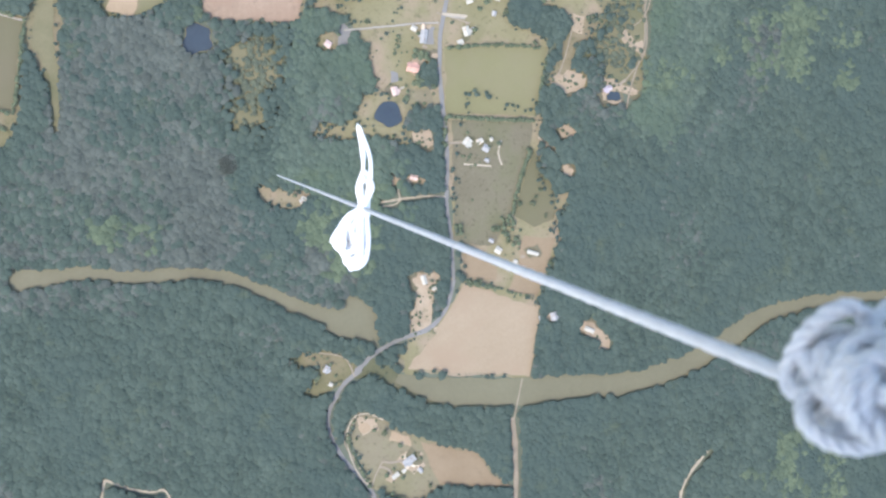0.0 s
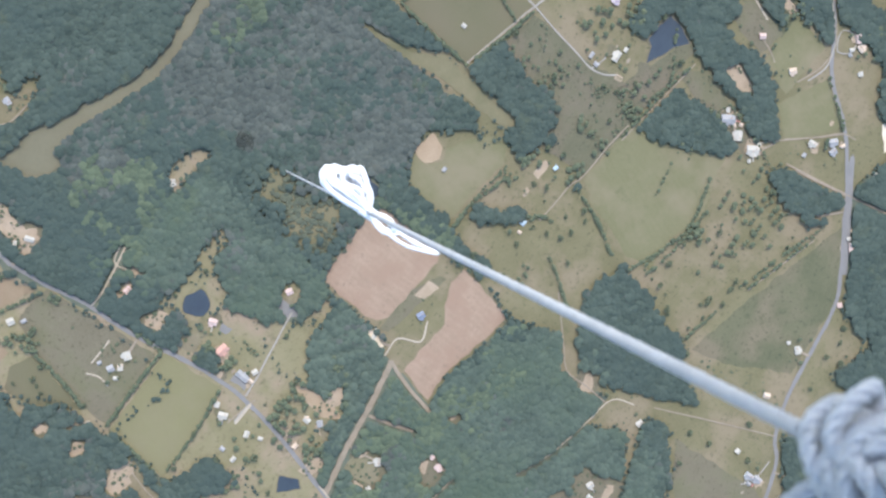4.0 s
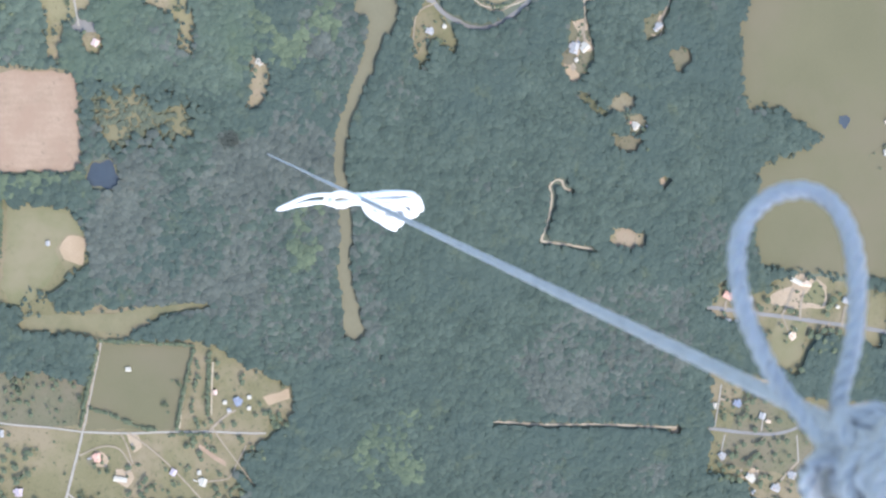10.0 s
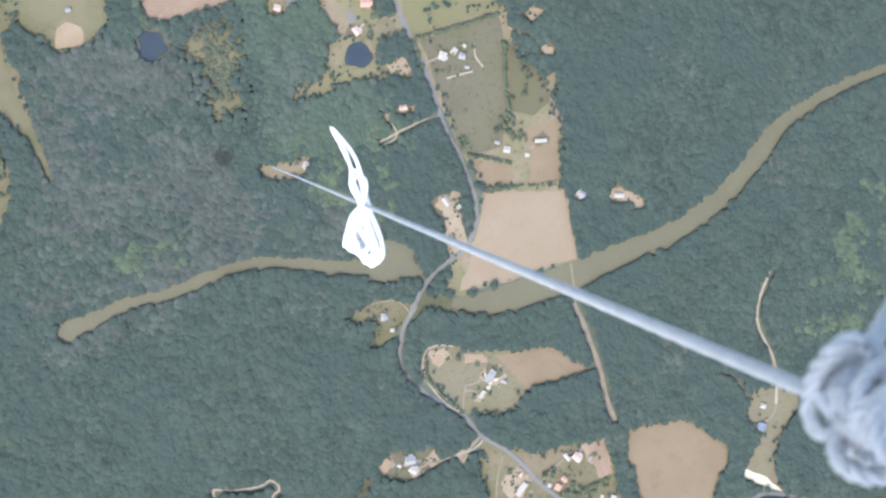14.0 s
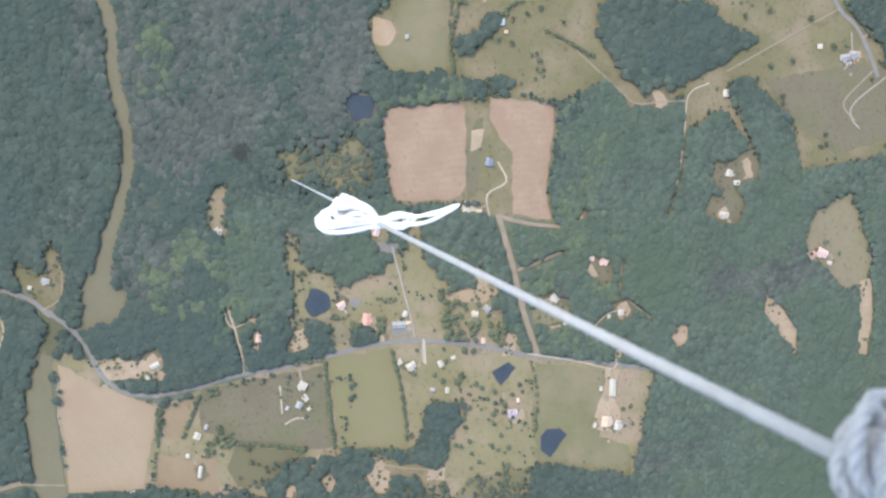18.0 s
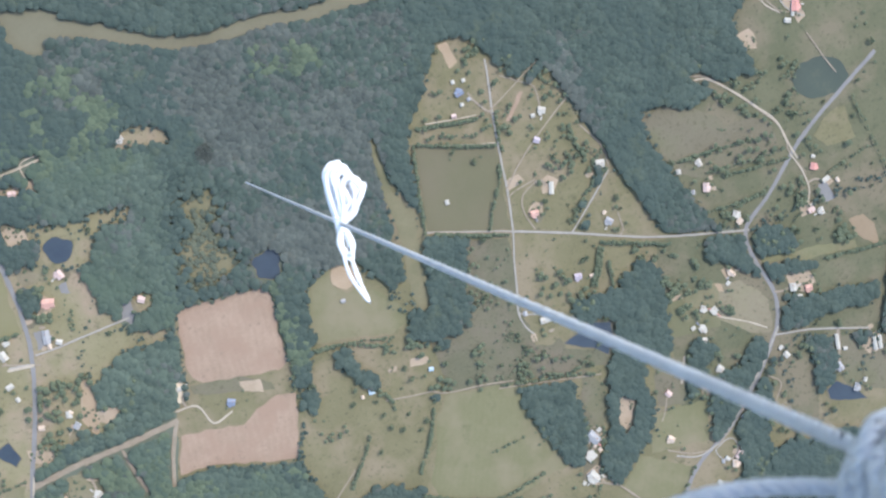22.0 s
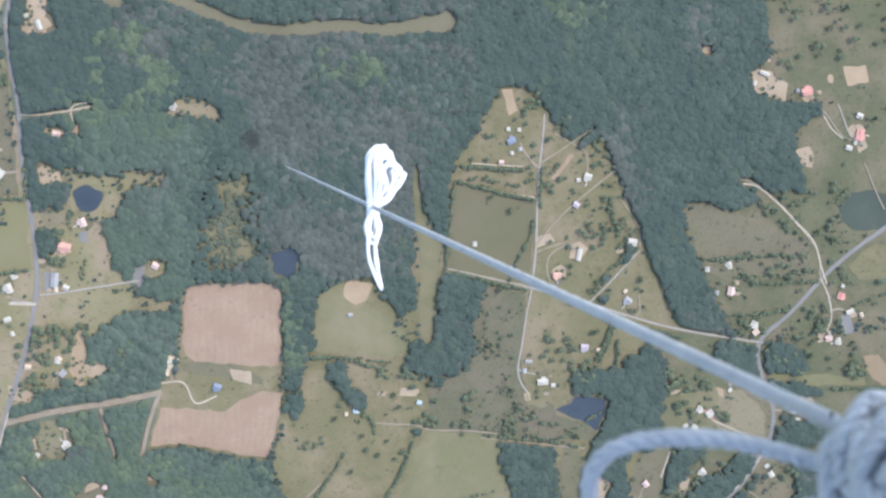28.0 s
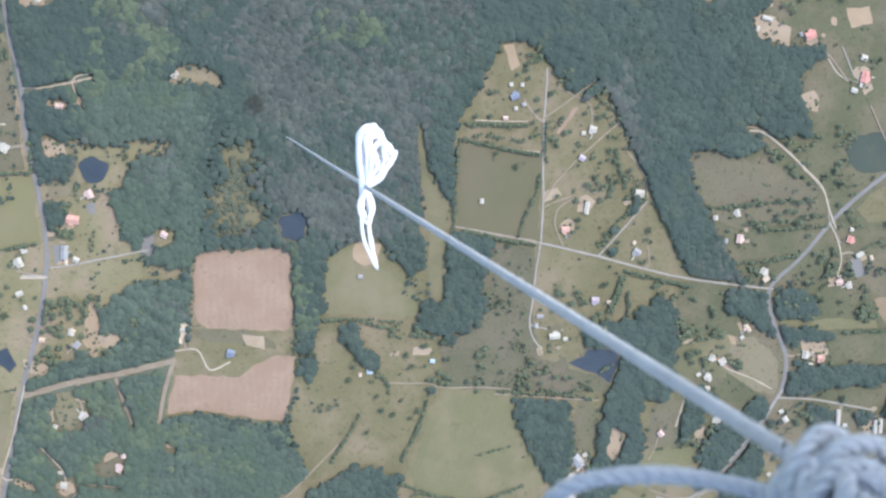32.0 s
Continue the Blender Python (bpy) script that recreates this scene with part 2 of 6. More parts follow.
M["n"] = surface("tan_shingle", (0.440, 0.335, 0.240), (0.580, 0.460, 0.350), 0.2, 2.0, 0.9, 0.2, 0.02)
M["glazing"] = surface("dark_window_glass", (0.030, 0.036, 0.042), (0.050, 0.056, 0.062), 0.5, 4.0, 0.15, 0.02, 0.01)
M["paint"] = surface("painted_door_wood", (0.180, 0.120, 0.080), (0.260, 0.180, 0.125), 0.8, 6.0, 0.6, 0.2, 0.01)
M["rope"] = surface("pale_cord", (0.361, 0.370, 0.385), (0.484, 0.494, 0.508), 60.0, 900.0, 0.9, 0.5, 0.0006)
M["string"] = surface("white_string", (0.720, 0.720, 0.720), (0.840, 0.840, 0.830), 60.0, 700.0, 0.8, 0.4, 0.0005)
ROOFS = {"w": "white", "g": "grey", "t": "terracotta", "p": "faded pink", "r": "red", "b": "slate-blue", "c": "pale blue", "m": "mauve-grey", "n": "tan"}

# ---------- tools ----------
rng = np.random.default_rng(7)


def mesh_of(name, verts, faces, material, smooth=False):
    """A mesh from numpy arrays: verts n x 3, faces m x 3 or m x 4."""
    me = bpy.data.meshes.new(name)
    verts, faces = np.asarray(verts, np.float32), np.asarray(faces, np.int32)
    k = faces.shape[1]
    me.vertices.add(len(verts))
    me.vertices.foreach_set("co", verts.ravel())
    me.loops.add(faces.size)
    me.loops.foreach_set("vertex_index", faces.ravel())
    me.polygons.add(len(faces))
    me.polygons.foreach_set("loop_start", np.arange(0, faces.size, k, dtype=np.int32))
    me.polygons.foreach_set("use_smooth", np.full(len(faces), smooth))
    me.update(calc_edges=True)
    me.materials.append(M[material])
    return me


def part(name, me, parent, label=""):
    ob = new(name, me)
    ob.parent = parent
    return tagged(ob, label)


def wavy(poly, step=5.0, shake=1.2):
    """A polygon's outline with extra corners that wander a little, as real edges do."""
    out, p = [], [Vector((a, b)) for a, b in poly]
    for a, b in zip(p, p[1:] + p[:1]):
        k = max(1, round((b - a).length / step))
        for i in range(k):
            q = a.lerp(b, i / k)
            v = noise.noise_vector(Vector((q.x * 0.09, q.y * 0.09, 3.0)))
            out.append((q.x + v.x * shake * 2, q.y + v.y * shake * 2))
    return out


def sheet(name, poly, z, material, label, category):
    """A flat piece of ground with an uneven outline."""
    bm = bmesh.new()
    f = bm.faces.new([bm.verts.new((x, y, z)) for x, y in poly])
    f.normal_update()
    if f.normal.z < 0:
        f.normal_flip()
    bmesh.ops.triangulate(bm, faces=[f], ngon_method="EAR_CLIP")
    me = bpy.data.meshes.new(name)
    bm.to_mesh(me)
    bm.free()
    me.materials.append(M[material])
    return tagged(new(name, me), label, category, kind="structure")


def inside(pts, poly):
    x, y = pts[:, 0], pts[:, 1]
    hit = np.zeros(len(pts), bool)
    for (ax, ay), (bx, by) in zip(poly, list(poly[1:]) + [poly[0]]):
        if ay == by:
            continue
        cross = ((ay > y) != (by > y)) & (x < (bx - ax) * (y - ay) / (by - ay) + ax)
        hit ^= cross
    return hit


def near_line(pts, line, dist):
    hit = np.zeros(len(pts), bool)
    for (ax, ay), (bx, by) in zip(line, line[1:]):
        dx, dy = bx - ax, by - ay
        t = np.clip(((pts[:, 0] - ax) * dx + (pts[:, 1] - ay) * dy) / max(dx * dx + dy * dy, 1e-6), 0, 1)
        hit |= np.hypot(pts[:, 0] - ax - t * dx, pts[:, 1] - ay - t * dy) < dist
    return hit


def spline(line, step):
    """Points along a smooth curve through the corners of a line; rows may carry widths."""
    p = np.array(line, float)
    p = np.vstack([2 * p[0] - p[1], p, 2 * p[-1] - p[-2]])
    out = []
    for i in range(1, len(p) - 2):
        k = max(2, int(np.linalg.norm(p[i + 1, :2] - p[i, :2]) / step))
        for t in np.arange(k) / k:
            a, b, c, d = p[i - 1], p[i], p[i + 1], p[i + 2]
            out.append(0.5 * (2 * b + (c - a) * t + (2 * a - 5 * b + 4 * c - d) * t * t + (3 * b - a - 3 * c + d) * t ** 3))
    out.append(p[-2])
    return np.array(out)


def ribbon(name, line, widths, z, material, label, category, crown=0.0):
    """A strip along a smooth line, a little higher in the middle."""
    d = np.gradient(line, axis=0)
    nrm = np.stack([-d[:, 1], d[:, 0]], 1) / np.maximum(np.linalg.norm(d, axis=1), 1e-6)[:, None]
    verts = []
    for s in (-0.5, 0.0, 0.5):
        wob = np.array([noise.noise(Vector((x * 0.11, y * 0.11, 5.0 + s))) for x, y in line]) * np.minimum(widths * 0.35, 4.0)
        off = (s * (widths + wob * abs(s) * 2))[:, None]
        verts.append(np.column_stack([line + nrm * off, np.full(len(line), z + (crown if s == 0 else 0))]))
    k = len(line)
    i = np.arange(k - 1)
    faces = np.vstack([np.stack([i + r * k, i + 1 + r * k, i + 1 + (r + 1) * k, i + (r + 1) * k], 1)[:, ::-1] for r in (0, 1)])
    me = mesh_of(name, np.vstack(verts), faces, material, True)
    me.flip_normals()
    return tagged(new(name, me), label, category, kind="structure")


# ---------- the land ----------
OPENS, COPSES, SCRUBS, WET, WAYS, DISCS, CROPS, LIGHT, GREY, LOTS, CLEAN, EAST = {}, [], [], [], [], [], [], [], [], [], [], []
LAND_Z = {"land": 0.05, "field": 0.22, "yard": 0.42, "water": 0.62, "way": 0.66}


def level(layer):
    """The next free height of a layer, so that no two sheets lie in one plane."""
    LAND_Z[layer] += 0.0014
    return LAND_Z[layer]


def open_land(name, material, poly):
    poly = wavy(poly, 6.0, 1.5)
    OPENS[name] = poly
    sheet(name, poly, level("land"), material, {"grass": "grassy open land of olive and tan pasture among woods", "dullhay": "plain grazed hay field of dull olive grass", "paledry": "dry tan pasture with worn patches", "greengrass": "green grazed pasture among woods", "meadow": "yellow-green meadow with worn tan patches among woods"}[material], "pasture")


def small_clearing(cx, cy, cr):
    poly = []
    for i in range(14):
        a = i * math.tau / 14
        r = cr * (0.75 + 0.5 * noise.noise(Vector((cx * 0.3 + math.cos(a), cy * 0.3 + math.sin(a), 1.0))) + 0.15)
        poly.append((cx + r * math.cos(a), cy + r * math.sin(a)))
    DISCS.append((cx, cy, cr * 0.78))
    sheet("clearing", wavy(poly, 3.0, 0.9), level("land"), "drygrass", "small grassy clearing of tan and green in the woods", "clearing")
    dx, dy = (cx % 5 - 2) * cr * 0.1, (cy % 5 - 2) * cr * 0.1
    sheet("bare_patch", wavy([(cx + dx + (x - cx) * 0.65, cy + dy + (y - cy) * 0.5) for x, y in poly], 2.0, 0.8), level("field"), "bare", "trodden patch of tan dirt in a clearing", "patch")


def copse(poly):
    COPSES.append(wavy(poly, 6.0, 2.0))


def scrub_area(poly):
    poly = wavy(poly, 5.0, 6.0)
    SCRUBS.append(poly)
    sheet("scrubland", poly, level("land"), "marshgrass", "brown scrubland with thin yellow-green brush", "scrub")


def light_woods(poly):
    LIGHT.append(wavy(poly, 6.0, 4.0))


def east_woods(poly):
    EAST.append(wavy(poly, 8.0, 6.0))


def grey_woods(poly):
    GREY.append(wavy(poly, 6.0, 4.0))


FIELD_LABELS = {
    "tilled_field": "tilled field of pink-brown soil with faint rows", "plowed_field": "plowed field of pale pinkish soil beside the river",
    "stubble_field": "tan stubble field, freshly cut", "hay_meadow": "mown olive-green hay meadow by the road",
    "dry_pasture": "dry brownish pasture with worn patches", "sand_lot": "bare lot of orange sand", "packed_yard": "packed reddish dirt yard",
    "riding_arena": "tan sand riding arena", "round_pen": "round pen of trodden tan sand", "grazed_land": "grey-green grazed land between houses", "marsh": "strip of tan marsh grass between woods", "garden_bed": "narrow tilled garden bed of brown soil", "grey_rubble": "heap of mauve-grey rubble", "sand_pit": "bright pale sand pit", "bare_lot": "bare lot of tan dirt", "brown_pasture": "brown scrubby pasture", "green_pasture": "olive-green grazed pasture", "dark_patch": "dark green patch of ground among lighter pastures", "parking_pad": "grey paved parking pad beside a house", "mud_flat": "flat of wet tan-brown mud at a river bend"}


def field(name, material, poly):
    if material in ("tilled", "straw", "hay", "sand", "palesand") or name in ("bare_lot", "marsh", "round_pen", "garden_bed", "mud_flat", "dark_patch", "parking_pad"):
        CROPS.append(poly)
    if name in ("hay_meadow", "green_pasture"):
        CLEAN.append(poly)
    if name == "bare_lot":
        LOTS.append(poly)
    sheet(name, wavy(poly, 4.0, 1.3), level("field"), material, FIELD_LABELS[name], "field")


def river_reach(rows):
    s = spline(rows, 6.0)
    WET.append((s[:, :2], s[:, 2]))
    ribbon("river", s[:, :2], s[:, 2], level("water"), "mud", "muddy tan-brown river winding between wooded banks", "river")


def pond(cx, cy, ra, rb):
    poly = []
    for i in range(26):
        a = i * math.tau / 26
        r = 1 + 0.55 * noise.noise(Vector((cx * 1.7 + math.cos(a) * 1.1, cy * 1.7 + math.sin(a) * 1.1, 2.0)))
        poly.append((cx + ra * r * math.cos(a), cy + rb * r * math.sin(a)))
    DISCS.append((cx, cy, max(ra, rb) + 1.5))
    sheet("pond_bank", [(cx + (x - cx) * 1.07, cy + (y - cy) * 1.07) for x, y in poly], level("water"), "grass", "worn grassy bank round a pond", "bank")
    sheet("pond", poly, level("water"), "pondwater", "dark navy-blue pond with a soft bank", "pond")


def farm_pond(poly):
    """A pond of a given outline with a worn bank."""
    cx, cy = np.mean(poly, axis=0)
    DISCS.append((cx, cy, 16.0))
    CROPS.append([(cx + (x - cx) * 1.15, cy + (y - cy) * 1.15) for x, y in poly])
    sheet("pond_bank", wavy([(cx + (x - cx) * 1.12, cy + (y - cy) * 1.12) for x, y in poly], 4.0, 0.8), level("water"), "drygrass", "worn grassy bank round a pond", "bank")
    sheet("pond", wavy(poly, 4.0, 0.8), level("water"), "pondwater", "dark navy-blue pond with a soft bank", "pond")


ROAD_LABELS = {"asphalt": "grey weathered asphalt road", "gravel": "pale gravel road between pastures", "dirt": "narrow pale dirt track", "lane": "pale sandy lane through woods"}


def road(name, material, width, pts):
    line = spline(pts, 5.0)
    WAYS.append((line, width))
    ribbon(name, line, np.full(len(line), max(1.5, width * (0.72 if material == "asphalt" else 0.43))), level("way"), material, ROAD_LABELS[material], "road", 0.06)


def crown_shape(seed, rings=((0.56, 0.955, 4), (1.0, 0.83, 6)), stem=True):
    """A lumpy dome of leaves on a thin stem: unit radius, unit height."""
    r = np.random.default_rng(seed)
    v, f = [(r.normal(0, 0.08), r.normal(0, 0.08), 1.0)], []
    start, prev, a0 = 1, [0], r.uniform(0, math.tau)
    for rad, h, k in rings:
        ring = list(range(start, start + k))
        for i in range(k):
            a = a0 + math.tau * (i + r.uniform(-0.2, 0.2)) / k
            q = rad * r.uniform(0.78, 1.22)
            v.append((q * math.cos(a), q * math.sin(a), h + r.uniform(-0.05, 0.04)))
        if len(prev) == 1:
            f += [(0, ring[i], ring[(i + 1) % k]) for i in range(k)]
        else:
            m = len(prev)
            i = j = 0
            while i < m or j < k:
                if j / k <= i / m and j < k or i >= m:
                    f.append((prev[i % m], ring[j % k], ring[(j + 1) % k]))
                    j += 1
                else:
                    f.append((prev[i % m], ring[j % k], prev[(i + 1) % m]))
                    i += 1
        prev, start = ring, start + k
    if not stem:
        return np.array(v), np.array(f)
    base = len(v)
    v += [(0.06, 0.0, 0.5), (-0.03, 0.05, 0.5), (-0.03, -0.05, 0.5), (0.0, 0.0, 0.0)]
    f += [(base, base + 3, base + 1), (base + 1, base + 3, base + 2), (base + 2, base + 3, base)]
    return np.array(v), np.array(f)


SHAPES = [crown_shape(100 + i) for i in range(10)]
CANOPY = [crown_shape(100 + i, stem=i < 3) for i in range(10)]


def crowns(pts, radius, height, shapes=SHAPES):
    """Many crowns as one set of verts and faces."""
    kind = rng.integers(0, len(shapes), len(pts))
    vs, fs, base = [], [], 0
    for k, (v, f) in enumerate(shapes):
        sel = np.where(kind == k)[0]
        if not len(sel):
            continue
        a = rng.uniform(0, math.tau, len(sel))
        c, s = np.cos(a)[:, None], np.sin(a)[:, None]
        x, y = v[None, :, 0], v[None, :, 1]
        rr = radius[sel][:, None]
        out = np.stack([(x * c - y * s) * rr + pts[sel, 0][:, None], (x * s + y * c) * rr + pts[sel, 1][:, None], v[None, :, 2] * height[sel][:, None]], 2)
        vs.append(out.reshape(-1, 3))
        fs.append((f[None] + (np.arange(len(sel)) * len(v))[:, None, None] + base).reshape(-1, 3))
        base += len(sel) * len(v)
    return np.vstack(vs), np.vstack(fs)


tagged(new("ground", mesh_of("ground", [(-4500, -4500, 0), (4500, -4500, 0), (4500, 4500, 0), (-4500, 4500, 0)], [(0, 1, 2, 3)], "floor")),
       "dark forest floor under wide woods", "ground", kind="structure")

# open land cut out of the woods
open_land('pasture_west', 'grass', [(-12, 248), (-46, 215), (-53, 154), (-87, 139), (-112, 140), (-158, 205), (-177, 132), (-160, 52), (-187, 115), (-197, 36), (-250, -45), (-276, -46), (-329, 16), (-353, 8), (-430, 207), (-519, 230), (-708, 213), (-642, 376), (-583, 442), (-499, 467), (-459, 460), (-429, 527), (-366, 564), (-315, 547), (-208, 620), (-210, 605), (-197, 666), (-150, 644), (-139, 683), (-105, 698), (-61, 638), (-18, 673), (98, 696), (101, 566), (45, 564), (-5, 524), (3, 500), (89, 526), (25, 492), (44, 446), (6, 455), (12, 395), (-21, 373), (-2, 313), (-20, 284), (3, 318), (-9, 256)])
open_land('pasture_north', 'greengrass', [(-532, -66), (-529, -124), (-575, -136), (-643, -152), (-665, -138), (-678, -76), (-692, -41), (-769, -42), (-721, 214), (-586, 222), (-519, 231), (-492, 219), (-473, 188), (-456, 152), (-439, 116), (-436, 83), (-457, 77), (-493, 90), (-521, 76), (-512, 72), (-494, 56), (-512, 48), (-562, 44), (-559, 12), (-587, -8), (-588, -18), (-538, -20), (-512, -33), (-509, -53)])
open_land('meadow_east', 'meadow', [(83, 30), (88, 43), (116, 43), (128, 71), (146, 74), (132, 120), (108, 161), (142, 189), (165, 184), (166, 209), (145, 216), (176, 234), (192, 222), (224, 246), (242, 246), (285, 382), (318, 372), (389, 347), (372, 296), (357, 245), (432, 214), (419, 156), (420, 115), (354, 143), (329, 125), (319, 117), (304, 46), (309, 34), (308, 2), (313, -23), (327, -34), (334, -73), (311, -140), (267, -126), (237, -116), (232, -79), (220, -38), (212, 52), (175, 21), (136, 32), (119, 25)])
open_land('yard_fields', 'grass', [(73, 147), (63, 136), (-15, 139), (-24, 149), (-21, 220), (-27, 232), (-18, 248), (-19, 257), (-4, 319), (17, 316), (42, 309), (77, 299), (114, 299), (99, 241), (91, 213), (78, 191)])
open_land('house_yard_west_bank', 'paledry', [(125, -248), (144, -251), (170, -267), (204, -280), (248, -291), (256, -301), (264, -316), (288, -331), (209, -326), (187, -343), (157, -334), (138, -325), (126, -295), (115, -271)])
open_land('hay_yard_south', 'grass', [(298, -402), (356, -415), (374, -433), (393, -463), (385, -481), (370, -492), (357, -521), (327, -537), (290, -506), (281, -476), (288, -450), (283, -425)])
open_land('village_south', 'grass', [(148, -355), (192, -388), (245, -398), (269, -402), (273, -439), (279, -489), (323, -537), (354, -582), (391, -587), (380, -613), (335, -609), (295, -554), (235, -560), (168, -561), (172, -520), (170, -450), (131, -452), (130, -430), (138, -374)])
open_land('hay_field_south', 'dullhay', [(367, -571), (271, -555), (235, -560), (168, -561), (120, -543), (85, -527), (29, -525), (0, -530), (-3, -568), (-37, -615), (-60, -542), (-142, -534), (-183, -544), (-146, -538), (-166, -541), (-186, -653), (-199, -711), (12, -783), (194, -806), (406, -695)])
open_land('hill_yard', 'paledry', [(442, -411), (488, -429), (480, -447), (436, -490), (434, -529), (405, -511), (397, -498), (429, -461), (421, -440)])
open_land('orange_yard', 'grass', [(100, -350), (100, -364), (66, -371), (37, -358), (39, -342), (59, -333), (71, -340)])
open_land('pasture_by_road', 'meadow', [(237, 73), (225, 1), (222, -70), (233, -113), (224, -137), (197, -167), (177, -173), (161, -200), (175, -209), (303, -218), (308, -164), (313, -144), (311, -134), (323, -91), (331, -75), (322, -66), (338, -45), (345, -16), (341, 41)])
open_land('village_north', 'grass', [(-193, -488), (-171, -506), (-178, -556), (-181, -608), (-207, -695), (-263, -675), (-242, -601), (-285, -580), (-271, -544), (-236, -543), (-211, -485)])
open_land('village_green', 'grass', [(-270, -484), (-277, -528), (-305, -565), (-322, -669), (-464, -620), (-442, -559), (-425, -524), (-397, -520), (-380, -473), (-330, -482), (-282, -481)])
open_land('north_clearing', 'grass', [(-440, -464), (-454, -514), (-486, -544), (-532, -541), (-541, -483), (-479, -454)])
open_land('village_east', 'paledry', [(444, 330), (469, 350), (451, 412), (606, 505), (736, 260), (694, 226), (661, 217), (627, 268), (592, 278), (572, 261), (555, 239), (545, 203), (534, 183), (492, 196), (475, 199), (502, 244), (522, 291), (491, 321)])
open_land('far_hay_field', 'grass', [(690, 103), (714, 169), (748, 224), (860, 13), (771, 63)])
open_land('forest_meadow', 'grass', [(52, -192), (87, -183), (113, -191), (128, -203), (112, -217), (81, -235), (71, -227), (88, -199), (65, -203)])
open_land('roadside_yard', 'grass', [(196, -108), (205, -112), (190, -163), (177, -171), (178, -147)])
open_land('meadow_top', 'meadow', [(84, 153), (82, 166), (122, 178), (142, 189), (170, 185), (161, 129), (117, 144)])
open_land('marsh_flat', 'grass', [(-159, 65), (-165, 66), (-160, 106), (-182, 121), (-172, 183), (-155, 203), (-130, 198), (-156, 169), (-155, 133)])
open_land('triangle_clearing', 'meadow', [(-132, -374), (-109, -384), (-122, -416), (-139, -415)])
open_land('far_yard', 'paledry', [(148, 573), (131, 620), (148, 627), (174, 630), (203, 638), (231, 627), (231, 595), (207, 584), (196, 564), (172, 562)])
open_land('clearing_cabin', 'meadow', [(79, -28), (71, -41), (51, -44), (34, -37), (26, -21), (41, -19), (57, -27), (71, -25)])
open_land('meadow_scrub', 'meadow', [(273, 180), (287, 212), (322, 246), (352, 240), (385, 228), (369, 194), (389, 160), (375, 150), (343, 144), (314, 158)])
open_land('rough_corner', 'grass', [(317, 81), (342, 144), (377, 152), (360, 188), (360, 237), (432, 209), (420, 163), (420, 124), (418, 77), (400, 75), (369, 52), (345, 72)])
open_land('hook_lawn', 'meadow', [(80, 29), (88, 41), (101, 38), (114, 41), (121, 48), (128, 69), (143, 72), (181, 59), (169, 27), (154, 26), (139, 28), (138, 39), (128, 42), (122, 29), (111, 25), (98, 24)])
open_land('slope_strip', 'greengrass', [(121, -212), (141, -193), (170, -210), (199, -229), (214, -248), (183, -237), (145, -212)])
open_land('garden_fields', 'grass', [(-527, 364), (-539, 358), (-584, 366), (-647, 382), (-658, 454), (-647, 500), (-578, 471), (-526, 473), (-517, 428)])
open_land('glade_strip', 'greengrass', [(28.3, -349.3), (29.9, -358.6), (12.8, -372.6), (5.1, -383.4), (-2.7, -380.3), (6.6, -364.8)])
open_land('pink_glade', 'paledry', [(20.8, -388.3), (22.4, -400.7), (17.7, -411.6), (5.3, -410.0), (2.2, -396.1), (8.4, -385.2)])
open_land('house_glade', 'paledry', [(-2.4, -399.3), (2.3, -416.3), (-7.0, -424.1), (-22.5, -419.4), (-19.4, -403.9)])
open_land('olive_glade', 'greengrass', [(-12.0, -381.3), (-19.8, -390.6), (-21.4, -418.5), (-32.2, -420.1), (-40.0, -403.0), (-30.6, -387.5)])
open_land('cabin_glade', 'paledry', [(118, 116), (104, 112), (93, 110), (85, 119), (87, 132), (103, 132), (107, 137), (116, 131)])
# small clearings: centre and radius
for cx, cy, cr in [(168, 336, 13), (249, 417, 9), (209, 286, 18), (221, 357, 7), (203, 110, 6), (189, 24, 7), (185, -14, 6), (89, 507, 22), (124, 487, 20), (170, 340, 13), (213, 359, 14), (4, 424, 15), (94, 120, 12), (379, 69, 9)]:
    small_clearing(cx, cy, cr)
for cx, cy, cr in [(410, 74, 8), (342, -5, 9), (249, 527, 12), (90, -435, 15), (56, -463, 13), (196, 19, 9), (180, -16, 7), (365, -167, 13), (325, -155, 8), (204, -165, 6), (188, -117, 16), (187, 26, 9)]:
    small_clearing(cx, cy, cr)
for cx, cy, cr in [(99, 117, 8), (197, 281, 18), (-465, -74, 9), (179, -13, 7), (-69, -438, 7), (338, -3, 8), (334, 32, 9), (388, 70, 13), (340, 80, 12), (88, -435, 15), (58, -456, 9)]:
    small_clearing(cx, cy, cr)
for cx, cy, cr in [(111, 330, 8), (-330, -442, 8), (384, -550, 10)]:
    small_clearing(cx, cy, cr)
# woods standing inside the open land
copse([(-69, 370), (-111, 386), (-105, 418), (-86, 468), (-83, 489), (-61, 503), (-40, 537), (-6, 450), (-2, 412), (-22, 393)])
copse([(-238, 319), (-295, 320), (-293, 361), (-304, 416), (-271, 413), (-243, 348)])
copse([(-499, 340), (-512, 361), (-450, 432), (-429, 435), (-433, 416), (-434, 390), (-456, 371), (-476, 370)])
copse([(-511, 369), (-500, 394), (-499, 414), (-488, 447), (-485, 481), (-417, 554), (-395, 532), (-442, 497), (-450, 478), (-455, 447), (-453, 432)])
copse([(-295, 479), (-308, 545), (-293, 551), (-263, 533), (-266, 495), (-277, 459)])
copse([(-494, 48), (-562, 42), (-568, 71), (-521, 69), (-500, 74)])
copse([(-315, -13), (-336, -13), (-343, 5), (-335, 16), (-322, 10), (-315, -2)])
